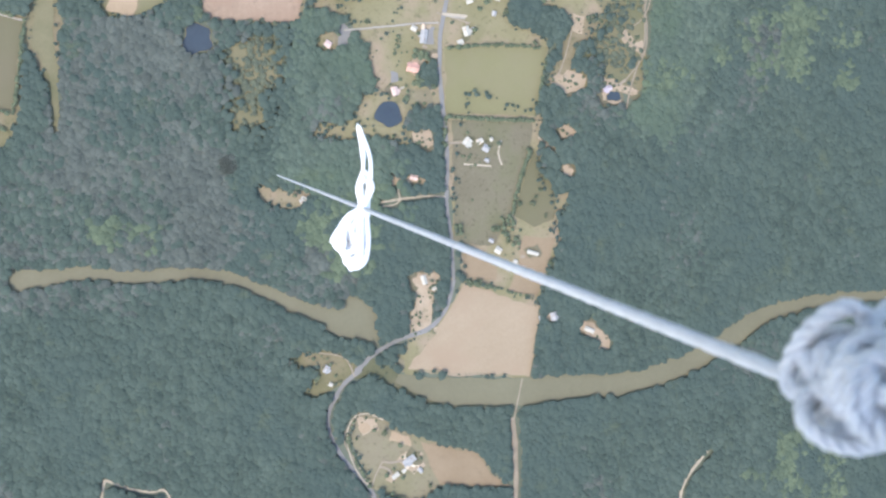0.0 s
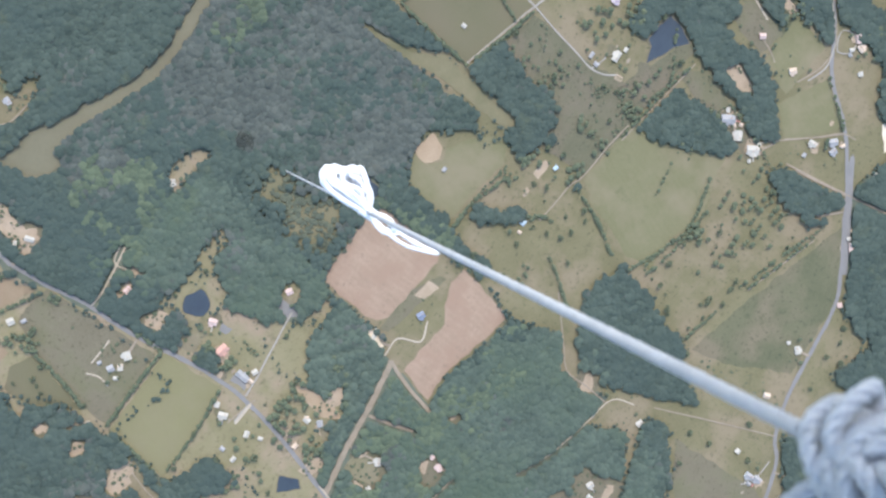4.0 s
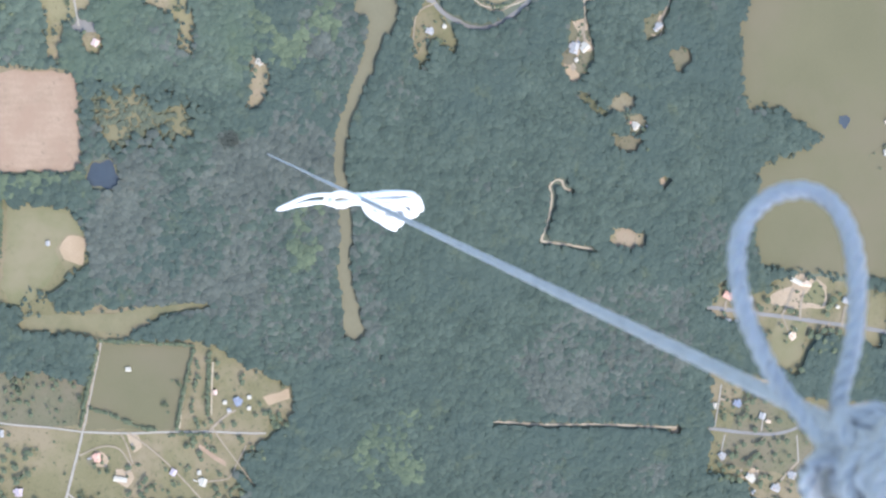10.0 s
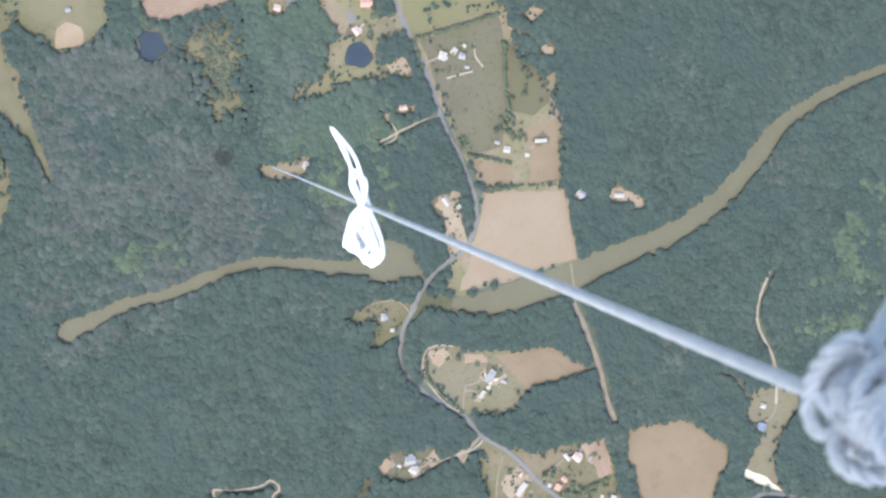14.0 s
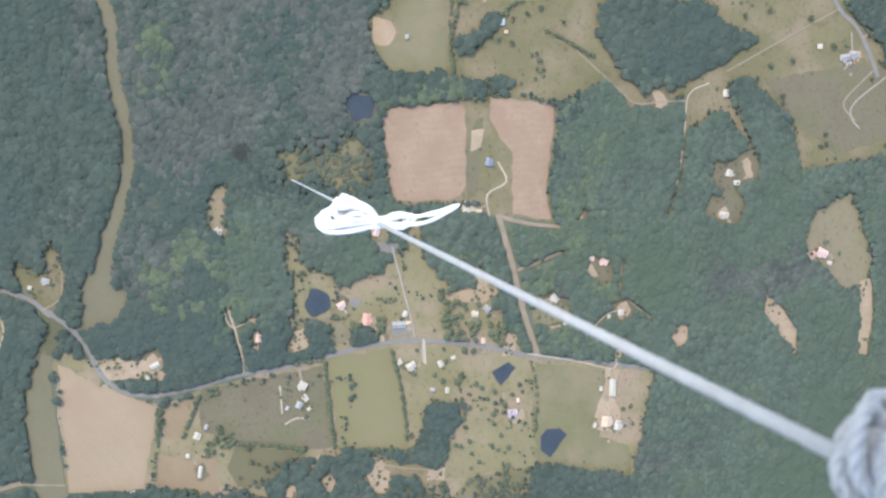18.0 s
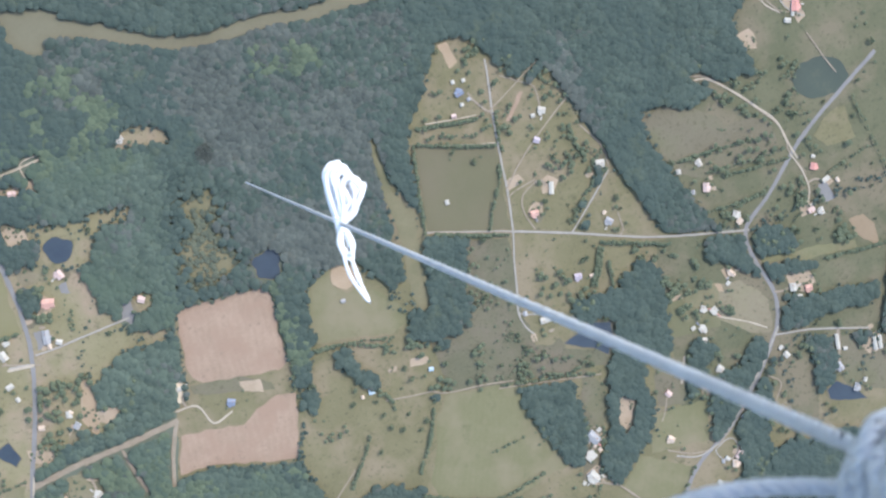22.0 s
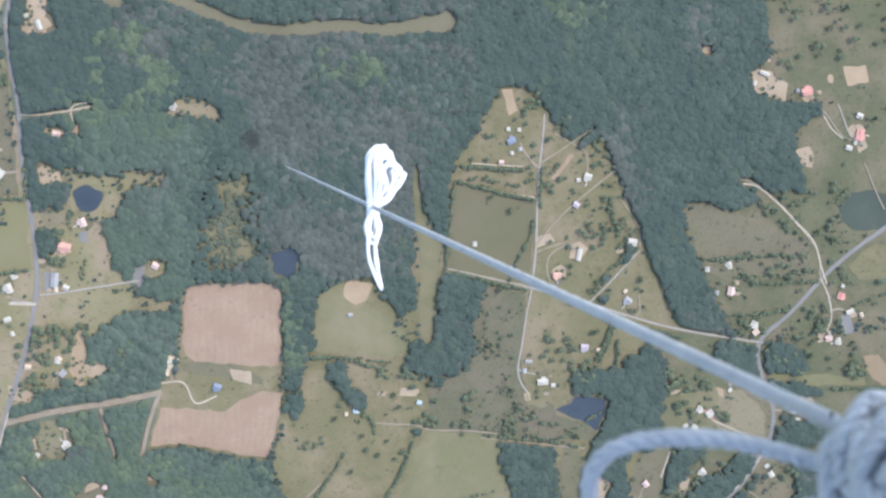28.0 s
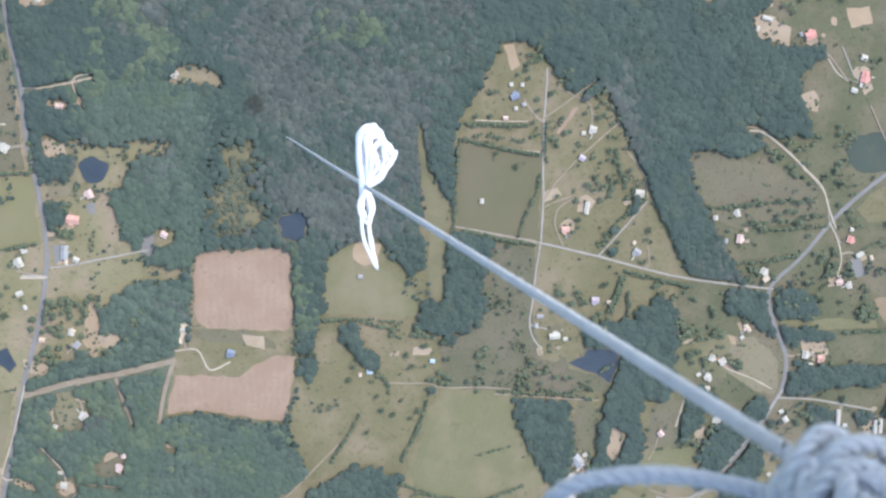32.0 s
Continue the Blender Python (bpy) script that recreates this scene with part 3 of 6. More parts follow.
copse([(312, 39), (327, 83), (364, 77), (376, 51), (356, 29), (349, -19), (330, -29), (310, 1)])
copse([(-50, 145), (-57, 148), (-47, 210), (-31, 249), (-23, 249), (-28, 198), (-33, 144)])
copse([(272, -404), (297, -401), (285, -433), (283, -462), (287, -488), (270, -490), (269, -428)])
copse([(-163, -535), (-172, -558), (-189, -545), (-187, -506), (-172, -508)])
copse([(505, 302), (521, 290), (512, 266), (486, 234), (442, 238)])
copse([(164, 188), (128, 164), (77, 165), (84, 226), (106, 240), (138, 216)])
copse([(275, 145), (283, 176), (295, 173), (319, 155), (342, 149), (329, 122)])
copse([(338, 79), (349, 119), (363, 132), (380, 93), (376, 82), (360, 63)])
copse([(360, 116), (384, 159), (403, 161), (393, 140), (400, 120), (414, 104), (404, 87), (387, 92)])
copse([(379, 198), (385, 227), (427, 209), (422, 192), (397, 184)])
copse([(-377, 124), (-388, 128), (-364, 159), (-346, 175), (-340, 169), (-359, 153)])
copse([(-69, 221), (-81, 223), (-85, 247), (-98, 260), (-100, 274), (-88, 268), (-79, 253), (-70, 239)])
copse([(204, 81), (186, 81), (190, 93), (199, 101), (205, 102)])
copse([(-22, 255), (-33, 254), (-38, 264), (-30, 274), (-21, 270)])
copse([(58, 58), (97, 43), (116, 45), (125, 70), (143, 75), (125, 101), (126, 114), (110, 138), (86, 152), (63, 134), (43, 81)])
copse([(201, -157), (201, -141), (211, -122), (220, -123), (209, -154)])
copse([(-554, 356), (-581, 371), (-579, 403), (-557, 423), (-557, 393)])
copse([(-607, 379), (-622, 378), (-619, 390)])
copse([(-365, 253), (-375, 242), (-393, 226), (-405, 233), (-417, 261), (-409, 280), (-407, 316), (-397, 336), (-374, 326), (-368, 352), (-372, 377), (-358, 413), (-334, 426), (-314, 449), (-300, 428), (-324, 378), (-330, 349), (-336, 325), (-349, 311), (-350, 276), (-356, 264)])
copse([(-319, 250), (-338, 247), (-361, 250), (-357, 270), (-335, 270), (-317, 271)])
copse([(-469, 231), (-485, 228), (-517, 233), (-518, 257), (-523, 285), (-512, 272), (-501, 264), (-490, 254), (-475, 249)])
copse([(-524, 238), (-535, 231), (-554, 236), (-564, 246), (-569, 260), (-560, 264), (-538, 260), (-524, 256)])
copse([(-522, 269), (-547, 276), (-583, 281), (-580, 290), (-541, 290), (-525, 287)])
copse([(-531, 325), (-547, 319), (-573, 326), (-581, 340), (-553, 347), (-534, 344)])
copse([(-436, 324), (-452, 343), (-436, 362), (-410, 386), (-417, 357)])
copse([(210, 30), (195, 26), (179, 35), (169, 47), (184, 55), (208, 56)])
copse([(113, 133), (105, 134), (84, 131), (83, 152), (101, 147), (112, 140)])
copse([(-147, 233), (-148, 216), (-162, 201), (-177, 183), (-178, 171), (-186, 138), (-235, 148), (-222, 163), (-213, 185), (-212, 214), (-206, 231), (-191, 239), (-159, 241)])
copse([(-150, 293), (-159, 289), (-163, 297), (-155, 301)])
copse([(-169, 245), (-177, 245), (-178, 254), (-169, 253)])
copse([(-543, 311), (-565, 319), (-604, 321), (-649, 326), (-647, 343), (-602, 342), (-557, 332)])
# thin scrub
scrub_area([(9, 23), (-8, 48), (-4, 84), (-11, 107), (16, 133), (56, 137), (60, 103), (46, 71), (46, 40), (27, 25)])
scrub_area([(375, 143), (364, 190), (363, 234), (429, 210), (419, 164), (418, 129), (402, 124), (396, 154)])
scrub_area([(351, 109), (384, 159), (411, 154), (420, 110), (397, 82), (371, 87)])
grey_woods([(136, -81), (112, -148), (11, -104), (-22, -97), (-200, -89), (-225, -92), (-230, -42), (-175, 33), (-159, 133), (-130, 145), (-63, 135), (11, 83), (5, 22), (1, -35)])
grey_woods([(-167, -370), (-183, -462), (-245, -460), (-317, -447), (-303, -302), (-243, -260)])
grey_woods([(-114, -105), (-83, 86), (-46, 114), (-9, 97), (-2, 29), (-26, -98)])
light_woods([(242, 270), (199, 262), (101, 246), (121, 307), (77, 304), (-5, 328), (-3, 368), (257, 347)])
light_woods([(-22, 141), (-51, 142), (-58, 154), (-46, 222), (-25, 254), (-14, 248)])
light_woods([(622, -241), (674, -278), (608, -453), (545, -383), (493, -389), (533, -322)])
light_woods([(518, 144), (587, 176), (662, 131), (652, 79), (536, 80)])
light_woods([(406, 105), (473, 123), (529, 123), (491, 86), (416, 71)])
light_woods([(145, -106), (92, -115), (58, -66), (104, -3), (155, -21)])
light_woods([(-68, -85), (-135, -83), (-133, -55), (-67, -57)])
light_woods([(-287, -106), (-286, -181), (-359, -173), (-356, -105)])
east_woods([(-35, 358), (113, 728), (687, 509), (450, 19), (396, 42), (435, 208), (489, 310), (400, 346), (291, 380), (241, 260), (101, 245), (120, 297)])
east_woods([(186, -58), (44, -14), (67, 133), (78, 154), (79, 199), (102, 246), (183, 239), (177, 162), (147, 72)])
east_woods([(242, 241), (103, 249), (117, 295), (12, 318), (20, 375), (261, 333)])
# crops and bare ground
field('grazed_land', 'greengrass', [(-421, 212), (-485, 225), (-519, 231), (-586, 220), (-708, 215), (-708, 424), (-402, 400), (-412, 256)])
field('tilled_field', 'tilled', [(63, 138), (-14, 140), (-23, 149), (-19, 220), (-10, 224), (64, 215), (74, 206), (74, 169), (69, 144)])
field('tilled_field', 'tilled', [(100, 259), (75, 261), (37, 267), (22, 255), (0, 248), (-19, 251), (-18, 258), (-4, 316), (17, 313), (41, 306), (77, 296), (111, 296), (109, 286)])
field('plowed_field', 'straw', [(235, -119), (312, -146), (303, -216), (175, -205), (203, -171), (224, -137)])
field('stubble_field', 'hay', [(298, -404), (355, -417), (373, -435), (391, -464), (383, -480), (368, -491), (355, -519), (327, -534), (292, -505), (283, -475), (289, -450), (285, -425)])
field('stubble_field', 'hay', [(232, -84), (268, -103), (267, -118), (240, -114), (235, -112)])
field('stubble_field', 'hay', [(294, -71), (329, -75), (310, -133), (277, -127), (290, -102), (290, -82)])
field('stubble_field', 'hay', [(190, -279), (247, -293), (255, -303), (263, -317), (284, -330), (209, -324), (201, -309)])
field('sand_lot', 'sand', [(-87, 141), (-113, 147), (-107, 165), (-95, 169), (-83, 158)])
field('sand_lot', 'sand', [(-251, -42), (-260, -42), (-266, -21), (-257, -16)])
field('packed_yard', 'bare', [(-513, -53), (-523, -55), (-552, -38), (-550, -20), (-517, -32)])
field('riding_arena', 'sand', [(-614, -55), (-639, -55), (-642, -38), (-618, -35)])
field('sand_pit', 'palesand', [(-393, 535), (-418, 549), (-412, 568), (-371, 555)])
field('green_pasture', 'greenhay', [(-163, 311), (-238, 314), (-242, 350), (-268, 413), (-125, 413), (-147, 321)])
field('green_pasture', 'greenhay', [(-162, 302), (-253, 311), (-264, 378), (-270, 408), (-204, 428), (-129, 398), (-124, 384)])
field('green_pasture', 'greengrass', [(-238, 547), (-290, 565), (-210, 602), (-124, 607), (-91, 537), (-84, 499), (-155, 519)])
field('green_pasture', 'greenhay', [(-58, 154), (-85, 143), (-82, 160), (-95, 172), (-110, 168), (-130, 182), (-149, 202), (-147, 217), (-128, 224), (-89, 215), (-48, 211)])
field('green_pasture', 'greenhay', [(253, 259), (275, 338), (341, 317), (362, 283), (365, 253), (322, 247)])
field('bare_lot', 'bare', [(124, -252), (143, -254), (147, -266), (130, -271)])
field('dry_pasture', 'drygrass', [(2, 540), (-1, 642), (7, 673), (80, 689), (90, 609), (44, 567)])
field('dry_pasture', 'drygrass', [(-282, -523), (-310, -560), (-323, -627), (-403, -600), (-372, -488)])
field('bare_lot', 'bare', [(178, -284), (195, -304), (181, -314), (164, -298)])
field('bare_lot', 'sand', [(243, -400), (268, -403), (268, -435), (244, -420)])
field('bare_lot', 'bare', [(-197, -552), (-188, -575), (-184, -592), (-184, -606), (-193, -616), (-215, -614), (-212, -577), (-208, -552)])
field('green_pasture', 'greenhay', [(-191, -590), (-185, -605), (-197, -614), (-211, -611), (-206, -587)])
field('green_pasture', 'greenhay', [(-218, -561), (-230, -593), (-267, -583), (-281, -560), (-270, -541)])
field('bare_lot', 'bare', [(-287, -538), (-286, -548), (-299, -549), (-297, -538)])
field('dry_pasture', 'drygrass', [(-388, 336), (-418, 339), (-407, 390), (-377, 382), (-378, 361)])
field('green_pasture', 'greenhay', [(-345, 426), (-398, 457), (-364, 500), (-318, 455)])
field('bare_lot', 'bare', [(-434, 369), (-437, 378), (-431, 388), (-427, 383)])
field('bare_lot', 'hay', [(-349, 364), (-356, 366), (-341, 396), (-334, 393)])
field('dry_pasture', 'drygrass', [(-309, 319), (-324, 337), (-310, 400), (-288, 379)])
field('bare_lot', 'drygrass', [(182, 279), (192, 301), (220, 300), (219, 279), (210, 266)])
field('bare_lot', 'drygrass', [(154, 332), (160, 352), (183, 352), (189, 340), (171, 336)])
field('sand_lot', 'palesand', [(86, 203), (83, 208), (88, 228), (93, 227), (90, 208)])
field('bare_lot', 'bare', [(219, 235), (222, 247), (241, 240), (241, 227)])
field('bare_lot', 'bare', [(331, 85), (339, 98), (360, 89), (358, 77), (341, 78)])
field('bare_lot', 'bare', [(343, 135), (345, 154), (358, 150), (355, 132)])
field('bare_lot', 'bare', [(332, 35), (334, 43), (349, 34), (342, 28)])
field('bare_lot', 'drygrass', [(164, -394), (179, -401), (168, -420), (156, -416)])
field('round_pen', 'sand', [(127, -260), (130, -257), (135, -258), (137, -262), (136, -267), (132, -269), (128, -268), (126, -264)])
field('garden_bed', 'tilled', [(-299, 50), (-303, 52), (-324, 26), (-320, 24)])
field('grey_rubble', 'asphalt', [(-303, -18), (-313, -15), (-314, -5), (-305, -6)])
field('round_pen', 'sand', [(-595, -42), (-596, -46), (-600, -47), (-603, -46), (-604, -42), (-603, -39), (-600, -38), (-596, -39)])
field('bare_lot', 'bare', [(-628, 24), (-638, 18), (-639, 30), (-631, 36)])
field('bare_lot', 'bare', [(-564, 34), (-578, 33), (-581, 48), (-566, 49)])
field('bare_lot', 'bare', [(-137, 254), (-157, 256), (-157, 263), (-137, 263)])
field('bare_lot', 'bare', [(-257, 36), (-268, 35), (-268, 41), (-257, 41)])
field('bare_lot', 'bare', [(181, 33), (201, 35), (201, 19), (181, 22)])
field('bare_lot', 'bare', [(228, 620), (227, 633), (267, 631), (309, 618), (304, 609)])
field('bare_lot', 'bare', [(159, -402), (177, -408), (168, -431), (155, -428), (151, -415)])
field('green_pasture', 'greenhay', [(-369, 389), (-431, 392), (-423, 434), (-358, 429)])
field('bare_lot', 'bare', [(-428, 370), (-438, 372), (-436, 390), (-427, 385)])
field('green_pasture', 'greengrass', [(-597, 288), (-651, 288), (-668, 331), (-597, 321)])
field('bare_lot', 'bare', [(145, 213), (156, 223), (170, 222), (176, 231), (181, 219), (183, 205), (174, 183), (168, 190), (167, 210), (157, 210)])
field('bare_lot', 'bare', [(190, 221), (191, 233), (204, 232), (193, 213)])
field('bare_lot', 'bare', [(217, 237), (218, 243), (232, 243), (228, 237)])
field('bare_lot', 'drygrass', [(77, 476), (83, 506), (99, 508), (112, 494), (105, 474), (92, 468)])
field('bare_lot', 'drygrass', [(112, 465), (115, 493), (131, 502), (146, 493), (141, 470), (128, 457)])
field('bare_lot', 'bare', [(222, 513), (238, 528), (266, 544), (297, 539), (281, 534), (269, 525), (243, 509)])
field('bare_lot', 'bare', [(238, 412), (242, 426), (256, 424), (265, 412), (252, 405)])
field('bare_lot', 'bare', [(243, 351), (242, 361), (265, 350), (259, 342)])
field('bare_lot', 'bare', [(212, 354), (212, 364), (221, 362), (221, 353)])
field('bare_lot', 'bare', [(272, 334), (277, 347), (305, 338), (325, 342), (341, 334), (331, 309), (299, 326)])
field('bare_lot', 'bare', [(318, 84), (330, 92), (352, 87), (358, 76), (346, 74)])
field('bare_lot', 'bare', [(400, 120), (393, 131), (398, 138), (406, 132), (409, 123), (418, 129), (420, 113)])
field('bare_lot', 'bare', [(376, 82), (375, 92), (400, 80), (415, 77), (409, 70)])
field('bare_lot', 'drygrass', [(98, -351), (100, -363), (72, -369), (58, -369), (48, -361), (38, -353), (39, -343), (61, -336), (72, -342), (87, -345)])
field('sand_lot', 'sand', [(56, -338), (55, -347), (45, -354), (37, -353), (37, -344)])
field('packed_yard', 'bare', [(98, -349), (100, -363), (87, -365), (87, -355)])
field('bare_lot', 'drygrass', [(97, -422), (100, -437), (111, -452), (99, -450), (94, -438), (81, -430), (73, -425)])
field('bare_lot', 'drygrass', [(63, -448), (67, -471), (54, -473), (46, -465), (39, -461), (49, -454)])
field('bare_lot', 'bare', [(126, -359), (131, -365), (119, -381), (119, -366), (113, -360)])
field('sand_lot', 'sand', [(178, -274), (178, -283), (157, -277), (159, -269)])
field('sand_lot', 'palesand', [(176, -286), (184, -301), (190, -313), (177, -304), (172, -311), (172, -295)])
field('bare_lot', 'bare', [(174, -397), (180, -413), (158, -420), (151, -407)])
field('mud_flat', 'mud', [(116, -128), (134, -137), (148, -174), (127, -176), (104, -171), (90, -163), (96, -148), (113, -148), (112, -132)])
field('dry_pasture', 'drygrass', [(-435, 95), (-451, 82), (-478, 79), (-493, 89), (-518, 107), (-523, 117), (-555, 116), (-575, 128), (-578, 152), (-567, 162), (-511, 164), (-486, 164), (-462, 152), (-447, 128)])
field('green_pasture', 'grass', [(-618, 154), (-637, 137), (-661, 132), (-663, 170), (-630, 170)])
field('bare_lot', 'bare', [(195, -141), (182, -140), (188, -118), (202, -106), (210, -112), (203, -124)])
field('bare_lot', 'bare', [(-561, 31), (-577, 26), (-581, 45), (-563, 44)])
field('brown_pasture', 'scrub', [(-174, 156), (-193, 146), (-269, 165), (-262, 251), (-270, 268), (-296, 281), (-297, 293), (-329, 305), (-340, 315), (-344, 322), (-291, 318), (-168, 300), (-162, 235)])
field('green_pasture', 'grass', [(-265, 260), (-290, 249), (-320, 251), (-321, 266), (-300, 271), (-286, 284), (-268, 281)])
# dark green patch of rounded outline, kept clear of trees
field('dark_patch', 'darkgreen', [(-608, 92), (-621, 78), (-647, 75), (-667, 85), (-673, 105), (-657, 118), (-627, 117), (-611, 106)])
field('dry_pasture', 'paledry', [(203, 56), (176, 50), (171, 68), (175, 76), (198, 76)])
field('parking_pad', 'asphalt', [(118, 117), (108, 116), (108, 138), (114, 140), (119, 131)])
field('parking_pad', 'asphalt', [(167, 83), (159, 82), (157, 93), (166, 91)])
field('sand_lot', 'sand', [(175, 173), (166, 183), (169, 219), (174, 234), (181, 225), (184, 211), (177, 195)])
field('sand_lot', 'bare', [(172, 218), (160, 214), (146, 214), (154, 224), (165, 226)])
field('sand_lot', 'paledry', [(204, 229), (194, 223), (183, 222), (193, 235), (201, 237)])
field('sand_lot', 'bare', [(231, 234), (219, 234), (215, 241), (230, 245)])
field('bare_lot', 'paledry', [(214, 265), (200, 264), (196, 276), (190, 286), (203, 303), (215, 296), (218, 278)])
field('dry_pasture', 'drygrass', [(79, 214), (27, 219), (0, 234), (0, 242), (23, 236), (77, 224)])
field('sand_lot', 'bare', [(30, 224), (11, 227), (10, 241), (29, 235)])
field('bare_lot', 'bare', [(-304, 135), (-314, 141), (-311, 151), (-295, 149), (-297, 143)])
field('bare_lot', 'bare', [(178, -173), (176, -157), (184, -137), (193, -114), (199, -107), (207, -114), (203, -127), (201, -144), (200, -156), (198, -164), (189, -169)])
field('dry_pasture', 'paledry', [(166, -207), (162, -195), (163, -189), (174, -195), (172, -207)])
field('sand_lot', 'sand', [(157, -276), (159, -268), (179, -278), (178, -284)])
field('bare_lot', 'bare', [(180, 22), (184, 32), (197, 22), (197, 17)])
field('bare_lot', 'bare', [(161, -22), (160, -8), (171, -15)])
field('bare_lot', 'bare', [(177, -16), (183, -13), (195, -14), (189, -19)])
field('sand_lot', 'bare', [(254, 27), (256, 36), (268, 35), (261, 27)])
field('garden_bed', 'tilled', [(250, -404), (269, -402), (265, -441), (250, -443)])
field('bare_lot', 'bare', [(356, -160), (375, -167), (388, -179), (386, -190), (369, -190), (378, -183), (361, -173)])
field('sand_lot', 'palesand', [(403, -492), (423, -508), (437, -533), (421, -520), (400, -499)])
field('bare_lot', 'drygrass', [(-311, 324), (-331, 343), (-314, 384), (-293, 430), (-277, 433), (-297, 384), (-300, 354)])
field('bare_lot', 'bare', [(-339, 358), (-353, 365), (-346, 392), (-337, 400), (-330, 384)])
field('dry_pasture', 'drygrass', [(-390, 333), (-426, 342), (-410, 373), (-397, 380), (-380, 372)])
field('green_pasture', 'greenhay', [(340, 312), (357, 347), (391, 344), (368, 255), (342, 242), (340, 288)])
field('dry_pasture', 'drygrass', [(-583, 369), (-651, 385), (-652, 452), (-589, 427), (-579, 400)])
field('green_pasture', 'greengrass', [(-516, 393), (-553, 375), (-560, 400), (-545, 463), (-518, 445)])
field('bare_lot', 'meadow', [(107, 116), (98, 112), (90, 113), (86, 126), (102, 130), (105, 123)])
field('dry_pasture', 'dullhay', [(-190, 136), (-201, 48), (-282, 69), (-274, 157)])
field('sand_lot', 'bare', [(-282, 120), (-283, 107), (-297, 106), (-301, 113)])
field('dry_pasture', 'marshgrass', [(-412, 274), (-438, 273), (-475, 276), (-472, 296), (-466, 320), (-428, 319), (-408, 317)])
field('dry_pasture', 'paledry', [(-474, 276), (-497, 279), (-514, 294), (-524, 310), (-521, 342), (-503, 342), (-484, 327), (-466, 315)])
field('bare_lot', 'bare', [(-419, 275), (-432, 275), (-434, 280), (-419, 280)])
field('sand_lot', 'sand', [(-470, 277), (-478, 277), (-479, 286), (-472, 285)])
field('sand_lot', 'hay', [(-635, 252), (-652, 250), (-662, 266), (-664, 292), (-646, 279), (-637, 267)])
field('green_pasture', 'greenhay', [(-526, 261), (-553, 265), (-617, 273), (-635, 276), (-636, 284), (-579, 280), (-528, 269)])
field('parking_pad', 'asphalt', [(-610, 207), (-620, 206), (-624, 226), (-610, 226)])
field('bare_lot', 'bare', [(-582, 222), (-597, 222), (-601, 234), (-583, 235)])
field('bare_lot', 'drygrass', [(-552, 289), (-576, 292), (-582, 305), (-566, 306)])
field('parking_pad', 'asphalt', [(203, 119), (194, 119), (194, 136), (203, 137)])
field('bare_lot', 'bare', [(-265, 267), (-272, 267), (-271, 278), (-266, 277)])
field('bare_lot', 'bare', [(-113, 257), (-123, 257), (-121, 262), (-113, 261)])
field('hay_meadow', 'hayfield', [(213, 119), (318, 119), (311, 81), (305, 50), (215, 52)])
field('dry_pasture', 'drygrass', [(221, 44), (303, 44), (301, 19), (291, -21), (282, -47), (267, -79), (250, -82), (224, -75)])
field('dry_pasture', 'dullhay', [(303, 17), (314, -4), (329, -30), (326, -55), (306, -62), (285, -51), (294, -16)])
field('bare_lot', 'drygrass', [(224, 40), (260, 41), (264, 17), (260, -4), (226, -4)])
field('marsh', 'marshgrass', [(-166, 212), (-159, 201), (-159, 175), (-162, 133), (-159, 95), (-157, 52), (-159, 29), (-164, 30), (-165, 53), (-168, 85), (-175, 99), (-183, 111), (-177, 166), (-174, 205)])
field('sand_lot', 'sand', [(-480, 264), (-493, 263), (-497, 272), (-484, 274)])
field('bare_lot', 'bare', [(-550, 287), (-575, 290), (-581, 305), (-569, 315), (-551, 307)])
# river and ponds
river_reach([(728, -139, 15), (650, -140, 15), (598, -146, 17), (551, -159, 20), (531, -172, 23), (485, -200, 24), (450, -214, 24), (410, -225, 24), (363, -226, 26), (315, -230, 29), (269, -232, 30), (226, -230, 31), (194, -224, 21), (165, -213, 10)])
river_reach([(145, -181, 7), (129, -158, 23), (101, -150, 20), (73, -143, 17), (51, -132, 16), (24, -120, 15), (-4, -110, 15), (-36, -106, 14), (-91, -108, 15), (-141, -104, 15), (-180, -109, 20), (-210, -111, 24)])
river_reach([(134, -134, 29), (134, -151, 23), (138, -168, 17)])
farm_pond([(-297, 287), (-313, 282), (-318, 275), (-335, 276), (-351, 281), (-347, 299), (-339, 312), (-326, 301), (-312, 295)])
farm_pond([(-564, 425), (-577, 418), (-600, 436), (-606, 447), (-585, 443), (-566, 435)])
farm_pond([(249, 233), (255, 239), (271, 222), (256, 214)])
farm_pond([(325, 262), (326, 276), (334, 283), (343, 273), (354, 263), (344, 253), (331, 255)])
pond(158, 49, 14, 13)
pond(-28, 121, 15, 14)
pond(388, 70, 7, 5)
pond(-18, -640, 7, 6)
# roads and tracks
road('asphalt_road', 'asphalt', 6, [(458, -550), (430, -532), (397, -523), (359, -530), (315, -537), (263, -501), (216, -459), (192, -428), (172, -384), (147, -352), (138, -327), (108, -290), (95, -254), (109, -222), (130, -203), (122, -207), (146, -186), (172, -173), (198, -164), (215, -144), (223, -114), (222, -117), (220, -72), (215, -36), (216, 12), (211, 58), (208, 99), (211, 144), (226, 201), (242, 246), (256, 292), (270, 344), (281, 380)])
road('farm_lane', 'lane', 5, [(214, -32), (197, -31), (176, -33), (149, -37)])
road('forest_trail', 'dirt', 13, [(246, 263), (198, 255), (145, 250), (98, 243)])
road('forest_spur', 'dirt', 8, [(157, 255), (152, 279), (145, 302)])
road('field_edge_trail', 'dirt', 9, [(99, 242), (111, 271), (120, 306)])
